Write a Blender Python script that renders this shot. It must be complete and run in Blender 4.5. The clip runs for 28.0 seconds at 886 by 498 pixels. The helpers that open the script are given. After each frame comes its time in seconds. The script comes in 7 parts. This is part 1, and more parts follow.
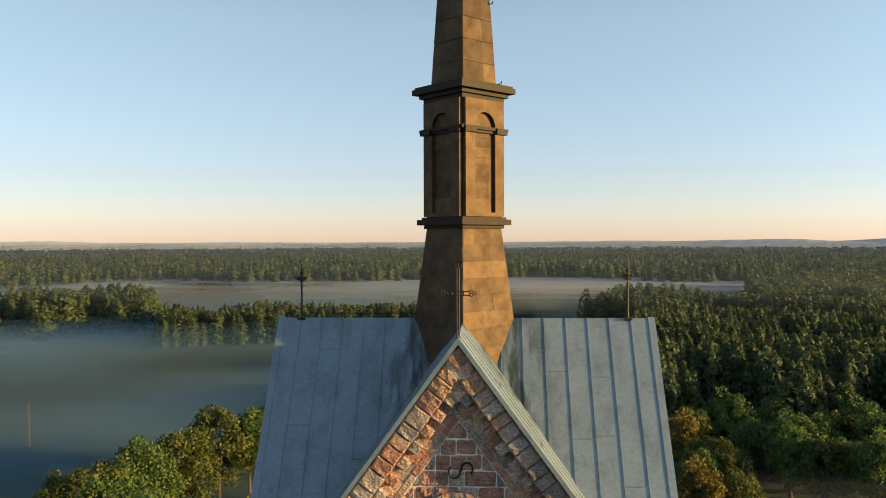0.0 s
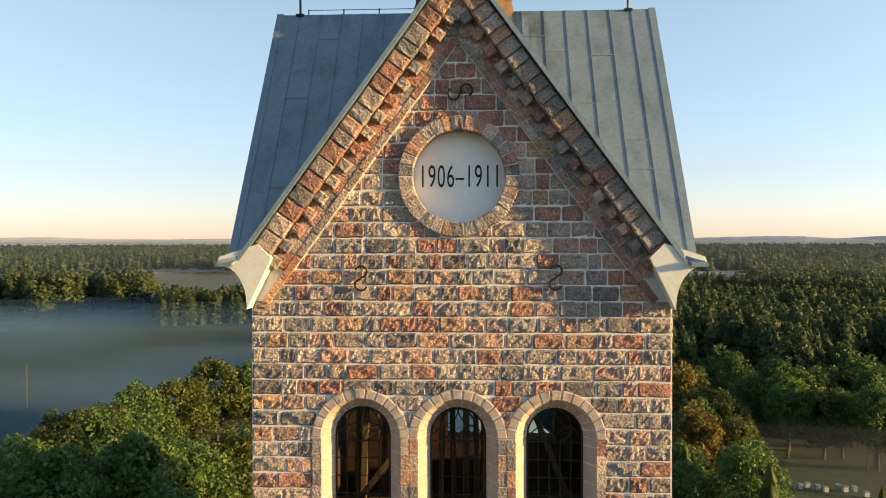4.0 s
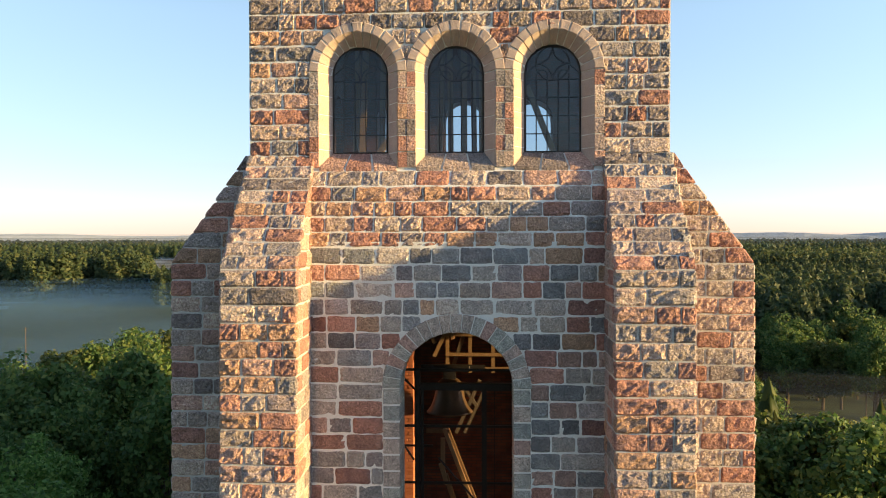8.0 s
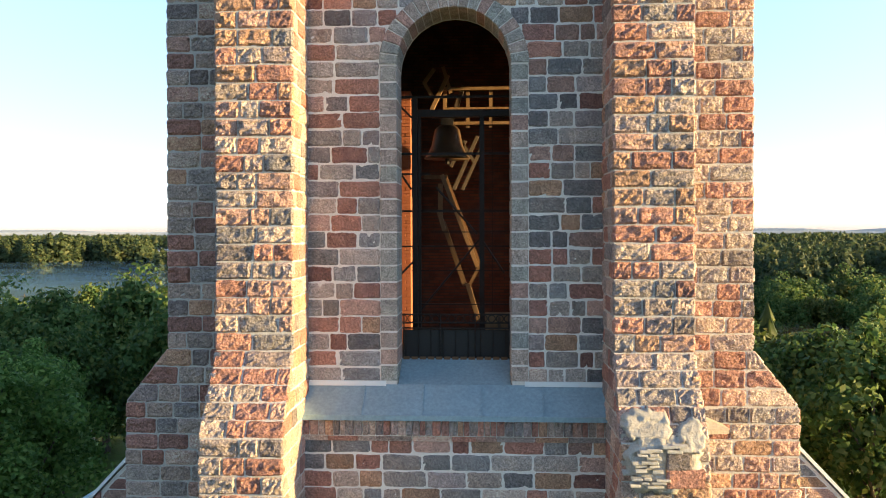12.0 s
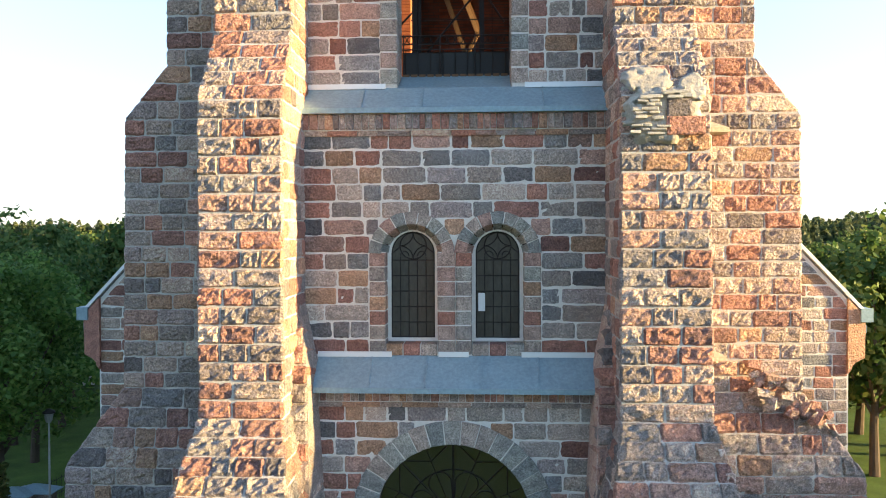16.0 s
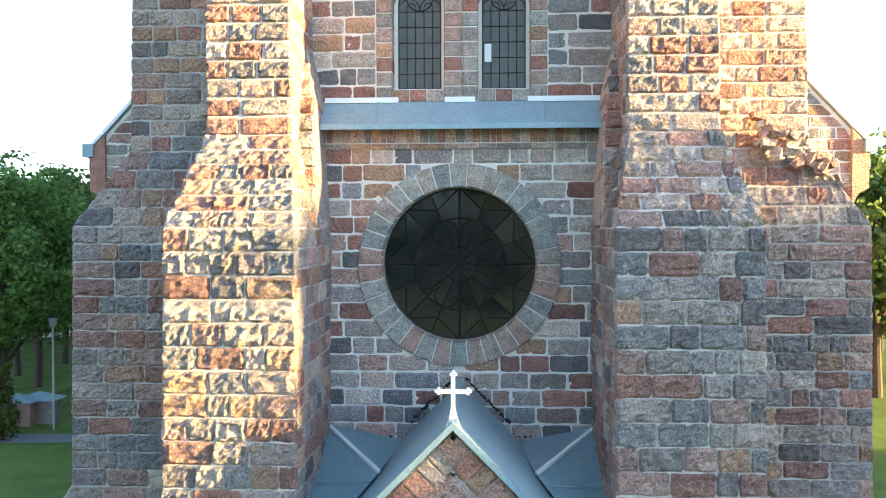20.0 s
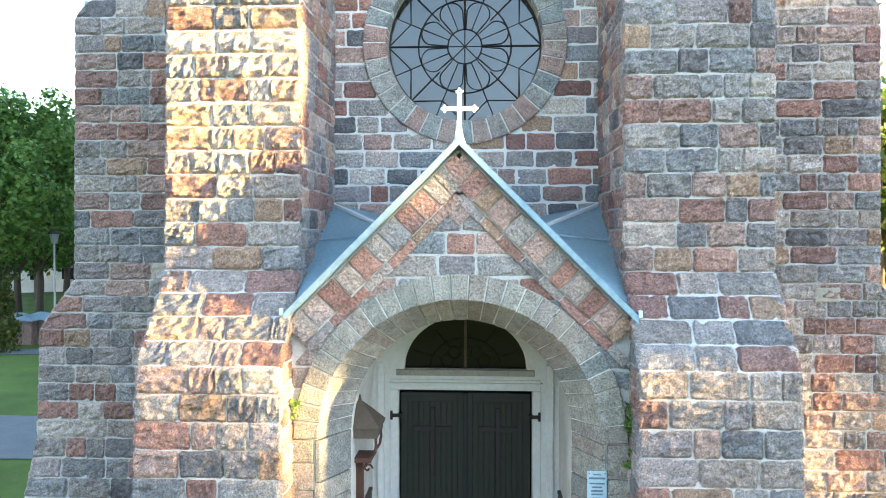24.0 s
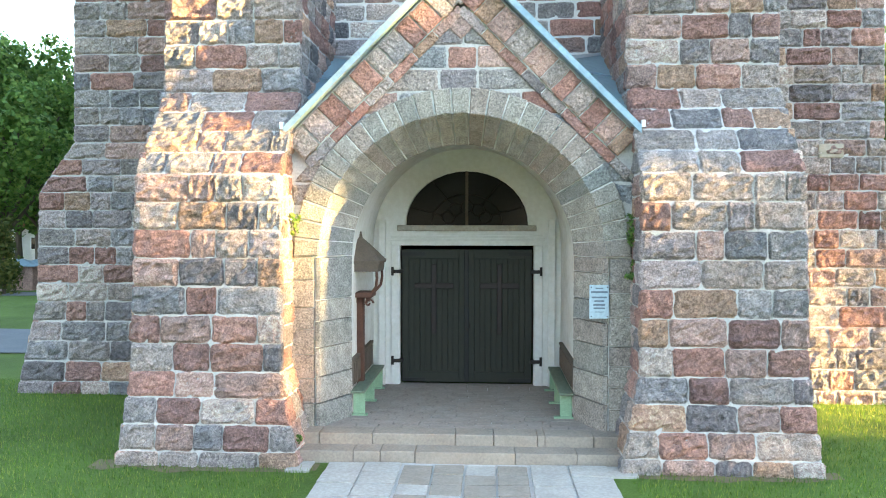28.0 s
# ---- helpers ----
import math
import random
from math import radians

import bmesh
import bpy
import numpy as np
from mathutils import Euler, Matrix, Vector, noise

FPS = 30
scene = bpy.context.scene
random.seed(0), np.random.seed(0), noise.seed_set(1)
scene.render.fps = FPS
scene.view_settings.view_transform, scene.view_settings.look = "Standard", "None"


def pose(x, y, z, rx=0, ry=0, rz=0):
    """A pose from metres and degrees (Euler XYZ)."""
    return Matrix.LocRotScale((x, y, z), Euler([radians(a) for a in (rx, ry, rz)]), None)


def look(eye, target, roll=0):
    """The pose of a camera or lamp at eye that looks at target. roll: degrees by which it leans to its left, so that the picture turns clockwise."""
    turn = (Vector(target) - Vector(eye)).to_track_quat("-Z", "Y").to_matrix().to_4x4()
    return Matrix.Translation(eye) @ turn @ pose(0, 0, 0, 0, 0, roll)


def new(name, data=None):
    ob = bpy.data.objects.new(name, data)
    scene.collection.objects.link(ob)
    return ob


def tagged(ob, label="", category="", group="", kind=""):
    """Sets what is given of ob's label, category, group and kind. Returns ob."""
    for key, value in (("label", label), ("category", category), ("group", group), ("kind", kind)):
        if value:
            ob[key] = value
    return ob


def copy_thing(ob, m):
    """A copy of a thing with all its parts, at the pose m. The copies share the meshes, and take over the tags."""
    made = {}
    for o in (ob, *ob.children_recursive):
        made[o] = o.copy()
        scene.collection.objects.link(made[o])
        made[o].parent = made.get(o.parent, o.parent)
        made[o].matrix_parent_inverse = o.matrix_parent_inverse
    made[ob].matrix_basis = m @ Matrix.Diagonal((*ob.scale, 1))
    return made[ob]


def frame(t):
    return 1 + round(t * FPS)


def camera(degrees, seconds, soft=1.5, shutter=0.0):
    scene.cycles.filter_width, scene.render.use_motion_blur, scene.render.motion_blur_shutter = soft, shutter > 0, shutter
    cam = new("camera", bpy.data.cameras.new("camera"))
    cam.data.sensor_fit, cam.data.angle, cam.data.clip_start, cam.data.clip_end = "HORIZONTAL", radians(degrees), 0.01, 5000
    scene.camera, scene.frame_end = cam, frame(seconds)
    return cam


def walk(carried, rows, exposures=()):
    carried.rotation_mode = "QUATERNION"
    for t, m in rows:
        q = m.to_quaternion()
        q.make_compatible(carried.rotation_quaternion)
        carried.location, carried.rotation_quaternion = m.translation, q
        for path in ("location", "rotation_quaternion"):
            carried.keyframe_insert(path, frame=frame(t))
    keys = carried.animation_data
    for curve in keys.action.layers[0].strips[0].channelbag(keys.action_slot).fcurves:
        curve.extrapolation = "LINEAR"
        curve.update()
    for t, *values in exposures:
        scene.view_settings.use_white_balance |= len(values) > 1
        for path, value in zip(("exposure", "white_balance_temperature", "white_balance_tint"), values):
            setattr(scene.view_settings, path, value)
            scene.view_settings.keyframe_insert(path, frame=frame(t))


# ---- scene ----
cam = camera(58.5, 28.0, 1.0)
METRES, EYE, TILT, LEAN, TURN = 35.0, 38.25, -0.65, 0.2, 3.2
EXPOSURES = [(0.0, 1.42, 7050, 9), (3.0, 1.6, 6950, 9), (6.0, 1.6, 6700, 10), (10.0, 2.04, 6300, 10), (13.0, 2.28, 6200, 10), (18.0, 2.88, 6200, 9), (20.0, 3.42, 6350, 8),
             (23.0, 4.1, 6550, 8), (26.0, 4.22, 6850, 8), (28.0, 4.29, 7000, 8)]
ROWS = [
    (0.0, 0.0, 0.0, 0.0, -0.0, 0.0, -0.0),
    (0.5, -0.0002, 0.0003, -0.0248, -0.01, -0.02, -0.02),
    (1.0, -0.0004, 0.0009, -0.0496, -0.03, -0.03, -0.04),
    (1.5, -0.0004, 0.001, -0.0739, -0.04, -0.04, -0.04),
    (2.0, -0.0004, 0.0013, -0.0981, -0.05, -0.06, -0.05),
    (2.5, -0.0003, 0.0017, -0.1222, -0.07, -0.08, -0.07),
    (3.0, -0.0003, 0.002, -0.1462, -0.09, -0.11, -0.07),
    (3.5, -0.0003, 0.0021, -0.1703, -0.1, -0.12, -0.08),
    (5.5, -0.0002, 0.0027, -0.2664, -0.16, -0.15, -0.09),
    (6.0, -0.0, 0.0029, -0.2902, -0.16, -0.16, -0.09),
    (6.5, 0.0001, 0.0029, -0.3138, -0.17, -0.2, -0.09),
    (7.0, 0.0003, 0.003, -0.3375, -0.2, -0.22, -0.1),
    (7.5, 0.0006, 0.0031, -0.361, -0.18, -0.23, -0.09),
    (8.0, 0.0009, 0.0032, -0.3844, -0.17, -0.28, -0.08),
    (8.5, 0.001, 0.0034, -0.4062, -0.19, -0.29, -0.08),
    (9.0, 0.0012, 0.0034, -0.428, -0.2, -0.33, -0.08),
    (9.5, 0.0014, 0.0037, -0.4489, -0.19, -0.33, -0.07),
    (10.0, 0.0015, 0.0041, -0.4695, -0.19, -0.39, -0.07),
    (10.5, 0.0015, 0.0044, -0.49, -0.21, -0.42, -0.05),
    (11.0, 0.0017, 0.0045, -0.5091, -0.22, -0.42, -0.04),
    (11.5, 0.0021, 0.0045, -0.5274, -0.2, -0.47, -0.05),
    (12.0, 0.0022, 0.0045, -0.5465, -0.23, -0.48, -0.05),
    (12.5, 0.0025, 0.0046, -0.5656, -0.22, -0.51, -0.04),
    (13.0, 0.0026, 0.0046, -0.5855, -0.24, -0.53, -0.04),
    (13.5, 0.0028, 0.0046, -0.6052, -0.23, -0.54, -0.04),
    (15.5, 0.0028, 0.0046, -0.679, -0.24, -0.57, -0.02),
    (16.0, 0.0026, 0.0043, -0.6963, -0.21, -0.55, -0.02),
    (16.5, 0.0026, 0.0037, -0.7128, -0.15, -0.61, -0.03),
    (17.0, 0.0019, 0.003, -0.7299, -0.17, -0.56, -0.03),
    (17.5, 0.0016, 0.0023, -0.7463, -0.17, -0.57, -0.08),
    (18.0, 0.0014, 0.0018, -0.7627, -0.14, -0.55, -0.08),
    (18.5, 0.0011, 0.0016, -0.7783, -0.13, -0.55, -0.09),
    (19.0, 0.0006, 0.0016, -0.7934, -0.15, -0.56, -0.09),
    (19.5, 0.0004, 0.0018, -0.8079, -0.13, -0.58, -0.11),
    (20.0, 0.0002, 0.0018, -0.8219, -0.11, -0.59, -0.12),
    (20.5, -0.0001, 0.0019, -0.835, -0.11, -0.62, -0.12),
    (22.5, -0.0007, 0.0026, -0.8901, -0.05, -0.66, -0.22),
    (23.0, -0.0009, 0.0031, -0.9038, -0.04, -0.66, -0.23),
    (23.5, -0.0013, 0.0035, -0.917, -0.04, -0.71, -0.24),
    (24.0, -0.0014, 0.0036, -0.9295, -0.03, -0.75, -0.25),
    (24.5, -0.0012, 0.0036, -0.9408, -0.01, -0.78, -0.25),
    (25.0, -0.001, 0.0038, -0.951, 0.01, -0.81, -0.25),
    (25.5, -0.0011, 0.0039, -0.9602, 0.01, -0.84, -0.27),
    (26.0, -0.0012, 0.0038, -0.9688, 0.02, -0.85, -0.28),
    (26.5, -0.0013, 0.0039, -0.9768, 0.02, -0.88, -0.29),
    (27.0, -0.0012, 0.0042, -0.9845, 0.04, -0.91, -0.29),
    (27.5, -0.0012, 0.0045, -0.9922, 0.06, -0.94, -0.28),
    (28.0, -0.0011, 0.0046, -0.9998, 0.07, -0.96, -0.28),
]
walk(cam, [(t, pose(0.52, -14.35, EYE, TILT, LEAN, TURN) @ pose(METRES * x, METRES * y, METRES * z, 90 + 0.93 * pitch, roll, 0.93 * yaw)) for t, x, y, z, yaw, pitch, roll in ROWS],
     exposures=EXPOSURES)

# ---- light ----
SUN_EL, SUN_AZ = 8.0, 10.4  # degrees above the horizon; degrees that the sun stands in front of the facade, to its right
world = bpy.data.worlds.new("world")
scene.world = world
world.use_nodes = True
wt = world.node_tree
sky = wt.nodes.new("ShaderNodeTexSky")
sky.sky_type, sky.sun_disc = "NISHITA", False
sky.sun_elevation, sky.sun_rotation = radians(SUN_EL), radians(90 + SUN_AZ)
sky.altitude, sky.air_density, sky.dust_density, sky.ozone_density = 50, 0.8, 0.15, 1.3
back = wt.nodes["Background"]
back.inputs["Strength"].default_value = 0.1
pale = wt.nodes.new("ShaderNodeHueSaturation")   # thin morning haze takes the depth out of the blue
pale.inputs["Saturation"].default_value = 0.86
pale.inputs["Hue"].default_value = 0.488
warm = wt.nodes.new("ShaderNodeMix")
warm.data_type, warm.blend_type = "RGBA", "MULTIPLY"
warm.inputs[0].default_value = 1.0
warm.inputs[7].default_value = (1.03, 1.0, 1.05, 1)
wt.links.new(sky.outputs[0], pale.inputs["Color"])
wt.links.new(pale.outputs[0], warm.inputs[6])
hz = wt.nodes.new("ShaderNodeSeparateXYZ")   # rosy haze thins the light along the horizon all round
wt.links.new(wt.nodes.new("ShaderNodeTexCoord").outputs["Generated"], hz.inputs[0])
rosy = wt.nodes.new("ShaderNodeValToRGB")
rosy.color_ramp.elements[0].position, rosy.color_ramp.elements[0].color = 0.0, (0.63, 0.62, 0.77, 1)
rosy.color_ramp.elements[1].position, rosy.color_ramp.elements[1].color = 0.26, (1, 1, 1, 1)
wt.links.new(hz.outputs["Z"], rosy.inputs[0])
dim = wt.nodes.new("ShaderNodeMix")
dim.data_type, dim.blend_type = "RGBA", "MULTIPLY"
dim.inputs[0].default_value = 1.0
wt.links.new(warm.outputs[2], dim.inputs[6])
wt.links.new(rosy.outputs[0], dim.inputs[7])
glow = wt.nodes.new("ShaderNodeMapRange")   # the haze is brighter towards the sun's side
glow.inputs["From Min"].default_value, glow.inputs["From Max"].default_value = -0.6, 0.6
glow.inputs["To Min"].default_value, glow.inputs["To Max"].default_value = 0.86, 1.16
wt.links.new(hz.outputs["X"], glow.inputs["Value"])
lit = wt.nodes.new("ShaderNodeVectorMath")
lit.operation = "SCALE"
wt.links.new(dim.outputs[2], lit.inputs[0])
wt.links.new(glow.outputs[0], lit.inputs["Scale"])
wt.links.new(lit.outputs[0], back.inputs["Color"])
sun_data = bpy.data.lights.new("sun", "SUN")
sun_data.energy, sun_data.angle, sun_data.color = 4.0, radians(1.1), (1.0, 0.69, 0.275)
sun = new("sun", sun_data)
e, a = radians(SUN_EL), radians(SUN_AZ)
sun_from = Vector((math.cos(e) * math.cos(a), -math.cos(e) * math.sin(a), math.sin(e)))
sun.matrix_world = look(sun_from * 200, (0, 0, 0))

# ---- materials ----
def material(name, rough=0.7, metal=0.0):
    """A node material; returns it with its tree, its shader and a function that adds a node."""
    m = bpy.data.materials.new(name)
    m.use_nodes = True
    t = m.node_tree
    b = t.nodes["Principled BSDF"]
    b.inputs["Roughness"].default_value, b.inputs["Metallic"].default_value = rough, metal
    b.inputs["Specular IOR Level"].default_value = 0.2 if rough > 0.6 else 0.4

    def add(kind, **values):
        n = t.nodes.new("ShaderNode" + kind)
        for k, v in values.items():
            n.inputs[k].default_value = v
        return n
    return m, t, b, add


def ramp(t, source, stops, constant=False):
    n = t.nodes.new("ShaderNodeValToRGB")
    r = n.color_ramp
    r.interpolation = "CONSTANT" if constant else "LINEAR"
    while len(r.elements) < len(stops):
        r.elements.new(0.5)
    for el, (p, c) in zip(r.elements, stops):
        el.position, el.color = p, (*c, 1) if len(c) == 3 else c
    t.links.new(source, n.inputs[0])
    return n.outputs[0]


def mixed(t, mode, fac, a, b):
    n = t.nodes.new("ShaderNodeMix")
    n.data_type, n.blend_type = "RGBA", mode
    for sock, v in ((n.inputs[0], fac), (n.inputs[6], a), (n.inputs[7], b)):
        if isinstance(v, (int, float)):
            sock.default_value = v
        elif isinstance(v, tuple):
            sock.default_value = (*v, 1)
        else:
            t.links.new(v, sock)
    return n.outputs[2]


def noise_of(t, add, scale, detail=4.0, rough=0.6, coords=None, stretch=None):
    """Noise at world size."""
    n = add("TexNoise", Scale=scale, Detail=detail, Roughness=rough)
    src = t.nodes.new("ShaderNodeNewGeometry").outputs["Position"] if coords is None else coords
    if stretch:
        mp = t.nodes.new("ShaderNodeMapping")
        mp.inputs["Scale"].default_value = stretch
        t.links.new(src, mp.inputs[0])
        src = mp.outputs[0]
    t.links.new(src, n.inputs["Vector"])
    return n.outputs["Fac"]


def bumped(t, b, add, height, strength=0.4, distance=0.02):
    n = add("Bump", Strength=strength, Distance=distance)
    t.links.new(height, n.inputs["Height"])
    t.links.new(n.outputs[0], b.inputs["Normal"])


def stone_material(name, bump, island=False, blend=0.33, tones=(0.9, 1.36), facets=19.0, depth=0.055, hue=(1.0, 1.0, 1.0)):
    """Granite: each stone takes one of the quarry's colours and a tone of its own, under coarse stains, grain and fine specks."""
    m, t, b, add = material(name, 0.8)
    info = t.nodes.new("ShaderNodeNewGeometry").outputs["Random Per Island"] if island else t.nodes.new("ShaderNodeObjectInfo").outputs["Random"]
    base = ramp(t, info, [(0.0, (0.330, 0.150, 0.115)), (0.10, (0.330, 0.310, 0.295)), (0.19, (0.430, 0.285, 0.245)), (0.30, (0.215, 0.245, 0.270)), (0.38, (0.455, 0.385, 0.345)),
                          (0.47, (0.255, 0.125, 0.108)), (0.55, (0.375, 0.350, 0.335)), (0.63, (0.135, 0.150, 0.168)), (0.70, (0.425, 0.270, 0.175)), (0.77, (0.320, 0.290, 0.300)),
                          (0.84, (0.395, 0.200, 0.155)), (0.90, (0.255, 0.270, 0.280)), (0.95, (0.520, 0.465, 0.420))], True)
    base = mixed(t, "MIX", blend, base, (0.36, 0.275, 0.258))
    base = mixed(t, "MULTIPLY", 1.0, base, hue)
    own = add("TexWhiteNoise")
    own.noise_dimensions = "1D"
    t.links.new(info, own.inputs["W"])
    base = mixed(t, "MULTIPLY", 1.0, base, ramp(t, own.outputs["Value"], [(0.0, (tones[0],) * 3), (1.0, (tones[1], tones[1] * 0.97, tones[1] * 0.94))]))
    stain = noise_of(t, add, 4.5, 5, 0.65)
    grain = noise_of(t, add, 30.0, 4, 0.7)
    c = mixed(t, "OVERLAY", 0.4, base, ramp(t, stain, [(0.3, (0.22, 0.22, 0.24)), (0.5, (0.5, 0.49, 0.48)), (0.7, (0.82, 0.78, 0.73))]))
    c = mixed(t, "OVERLAY", 0.7, c, ramp(t, grain, [(0.34, (0.22, 0.22, 0.23)), (0.66, (0.8, 0.8, 0.79))]))
    c = mixed(t, "OVERLAY", 0.5, c, ramp(t, noise_of(t, add, 95.0, 2, 0.6), [(0.36, (0.15, 0.15, 0.15)), (0.64, (0.85, 0.85, 0.85))]))
    t.links.new(c, b.inputs["Base Color"])
    facet = add("TexVoronoi", Scale=facets)
    t.links.new(t.nodes.new("ShaderNodeNewGeometry").outputs["Position"], facet.inputs["Vector"])
    h = add("Math")
    h.operation = "MULTIPLY_ADD"
    t.links.new(facet.outputs["Distance"], h.inputs[0])
    h.inputs[1].default_value = 0.8
    t.links.new(noise_of(t, add, 1.55 * facets, 9, 0.78), h.inputs[2])
    bumped(t, b, add, h.outputs[0], bump, depth)
    return m


def simple(name, dark, light, scale, rough=0.8, bump=0.2, metal=0.0, stretch=None, distance=0.01):
    m, t, b, add = material(name, rough, metal)
    f = noise_of(t, add, scale, 6, 0.65, None, stretch)
    g = noise_of(t, add, scale * 9, 3, 0.6, None, stretch)
    c = mixed(t, "MIX", f, dark, light)
    c = mixed(t, "OVERLAY", 0.35, c, ramp(t, g, [(0.3, (0.3, 0.3, 0.3)), (0.7, (0.7, 0.7, 0.7))]))
    t.links.new(c, b.inputs["Base Color"])
    bumped(t, b, add, g, bump, distance)
    return m


STONE = stone_material("granite_rock_faced", 0.9, hue=(1.03, 0.965, 0.93))
# Flatter-faced stone; darker tones put the recessed walls' shade into its colour.
STONE_FLAT = stone_material("granite_dressed_shade_toned", 0.6, False, 0.2, (0.64, 1.18))
STONE_BITS = stone_material("granite_small_pieces", 0.8, True)
def dressed_granite(name, tones):
    """Bush-hammered granite, each block of one of the tones."""
    m, t, b, add = material(name, 0.82)
    v = ramp(t, t.nodes.new("ShaderNodeObjectInfo").outputs["Random"], [(i / len(tones), c) for i, c in enumerate(tones)], True)
    v = mixed(t, "OVERLAY", 0.6, v, ramp(t, noise_of(t, add, 6.0, 6, 0.7), [(0.3, (0.22, 0.22, 0.22)), (0.7, (0.78, 0.77, 0.74))]))
    v = mixed(t, "OVERLAY", 0.75, v, ramp(t, noise_of(t, add, 45.0, 4, 0.75), [(0.36, (0.14, 0.14, 0.14)), (0.64, (0.82, 0.82, 0.82))]))
    t.links.new(v, b.inputs["Base Color"])
    bumped(t, b, add, noise_of(t, add, 22.0, 7, 0.72), 0.9, 0.04)
    return m


GREY_STONE = dressed_granite("granite_mixed_dressed", [(0.35, 0.30, 0.275), (0.36, 0.345, 0.325), (0.40, 0.30, 0.265), (0.27, 0.285, 0.285), (0.43, 0.36, 0.325), (0.33, 0.335, 0.315), (0.38, 0.255, 0.225)])
PORCH_STONE = dressed_granite("granite_grey_dressed", [(0.285, 0.265, 0.235), (0.34, 0.305, 0.265), (0.31, 0.265, 0.235), (0.25, 0.245, 0.23), (0.36, 0.32, 0.28), (0.32, 0.26, 0.225)])
MORTAR = simple("lime_mortar", (0.58, 0.56, 0.53), (0.80, 0.78, 0.745), 5.0, 0.9, 0.5)
MORTAR_GREY = simple("weathered_mortar", (0.38, 0.355, 0.335), (0.57, 0.54, 0.51), 4.0, 0.9, 0.6)
PINK_DRESSED = simple("pink_dressed_granite", (0.33, 0.24, 0.205), (0.54, 0.44, 0.385), 4.0, 0.8, 0.5, 0.0, None, 0.03)
PLASTER = simple("white_plaster", (0.62, 0.60, 0.55), (0.78, 0.76, 0.72), 1.3, 0.85, 0.1)
PLASTER_OLD = simple("flaking_white_plaster", (0.45, 0.40, 0.33), (0.82, 0.80, 0.76), 1.1, 0.85, 0.25)
m, t, b, add = material("galvanised_sheet", 0.42, 0.3)
c = mixed(t, "MIX", noise_of(t, add, 0.9, 5), (0.18, 0.24, 0.285), (0.27, 0.33, 0.375))
streak = noise_of(t, add, 2.6, 5, 0.6, None, (1.0, 1.0, 0.12))
c = mixed(t, "MULTIPLY", 0.45, c, ramp(t, streak, [(0.34, (0.45, 0.46, 0.44)), (0.5, (0.95, 0.95, 0.95)), (0.66, (1.05, 1.05, 1.05))]))
c = mixed(t, "OVERLAY", 0.3, c, ramp(t, noise_of(t, add, 14.0, 4), [(0.3, (0.3, 0.3, 0.3)), (0.7, (0.7, 0.7, 0.7))]))
t.links.new(c, b.inputs["Base Color"])
sx = add("SeparateXYZ")
t.links.new(t.nodes.new("ShaderNodeNewGeometry").outputs["Position"], sx.inputs[0])
ax = add("Math")
ax.operation = "ABSOLUTE"
t.links.new(sx.outputs[0], ax.inputs[0])
run = add("MapRange")   # dark algae runs down from the foot of the spire
run.inputs["From Min"].default_value, run.inputs["From Max"].default_value = 2.1, 1.2
t.links.new(ax.outputs[0], run.inputs["Value"])
rear = add("MapRange")
rear.inputs["From Min"].default_value, rear.inputs["From Max"].default_value = 1.4, 2.2
t.links.new(sx.outputs[1], rear.inputs["Value"])
wet = mixed(t, "MULTIPLY", 1.0, mixed(t, "MULTIPLY", 1.0, run.outputs[0], rear.outputs[0]), ramp(t, noise_of(t, add, 3.4, 4, 0.6, None, (1.0, 0.3, 0.1)), [(0.45, (0, 0, 0)), (0.58, (0.85, 0.85, 0.85))]))
c = mixed(t, "MIX", wet, c, (0.035, 0.05, 0.04))
t.links.new(c, b.inputs["Base Color"])
bumped(t, b, add, noise_of(t, add, 2.5, 3), 0.15, 0.03)
ROOF = m
SILL = simple("zinc_flashing", (0.18, 0.27, 0.32), (0.30, 0.41, 0.47), 2.0, 0.45, 0.06, 0.12)
COPPER = simple("aged_copper_sheet", (0.012, 0.008, 0.006), (0.042, 0.027, 0.017), 2.2, 0.5, 0.15, 0.0, (1, 1, 0.3))
COPPER.node_tree.nodes["Principled BSDF"].inputs["Specular IOR Level"].default_value = 0.08
m, t, b, add = material("copper_patch_sheet", 0.6, 0.3)
c = ramp(t, t.nodes.new("ShaderNodeObjectInfo").outputs["Random"], [(0.0, (0.055, 0.037, 0.024)), (0.35, (0.095, 0.062, 0.036)), (0.7, (0.07, 0.046, 0.03)), (1.0, (0.12, 0.078, 0.044))])
c = mixed(t, "OVERLAY", 0.8, c, ramp(t, noise_of(t, add, 3.0, 6, 0.7), [(0.3, (0.25, 0.25, 0.25)), (0.7, (0.8, 0.78, 0.74))]))
t.links.new(c, b.inputs["Base Color"])
b.inputs["Specular IOR Level"].default_value = 0.1
t.links.new(ramp(t, noise_of(t, add, 2.0, 5), [(0.3, (0.56, 0.56, 0.56)), (0.7, (0.72, 0.72, 0.72))]), b.inputs["Roughness"])
bumped(t, b, add, noise_of(t, add, 5.0, 5), 0.3, 0.02)
COPPER_PATCH = m
IRON = simple("black_iron", (0.015, 0.015, 0.016), (0.05, 0.04, 0.035), 9.0, 0.55, 0.2, 0.6)
DARK_WOOD = simple("dark_green_boards", (0.012, 0.014, 0.010), (0.035, 0.036, 0.027), 6.0, 0.6, 0.3, 0.0, (6, 6, 0.5))
AGED_TIMBER = simple("aged_timber", (0.10, 0.055, 0.03), (0.20, 0.12, 0.065), 5.0, 0.8, 0.3, 0.0, (3, 3, 0.6))
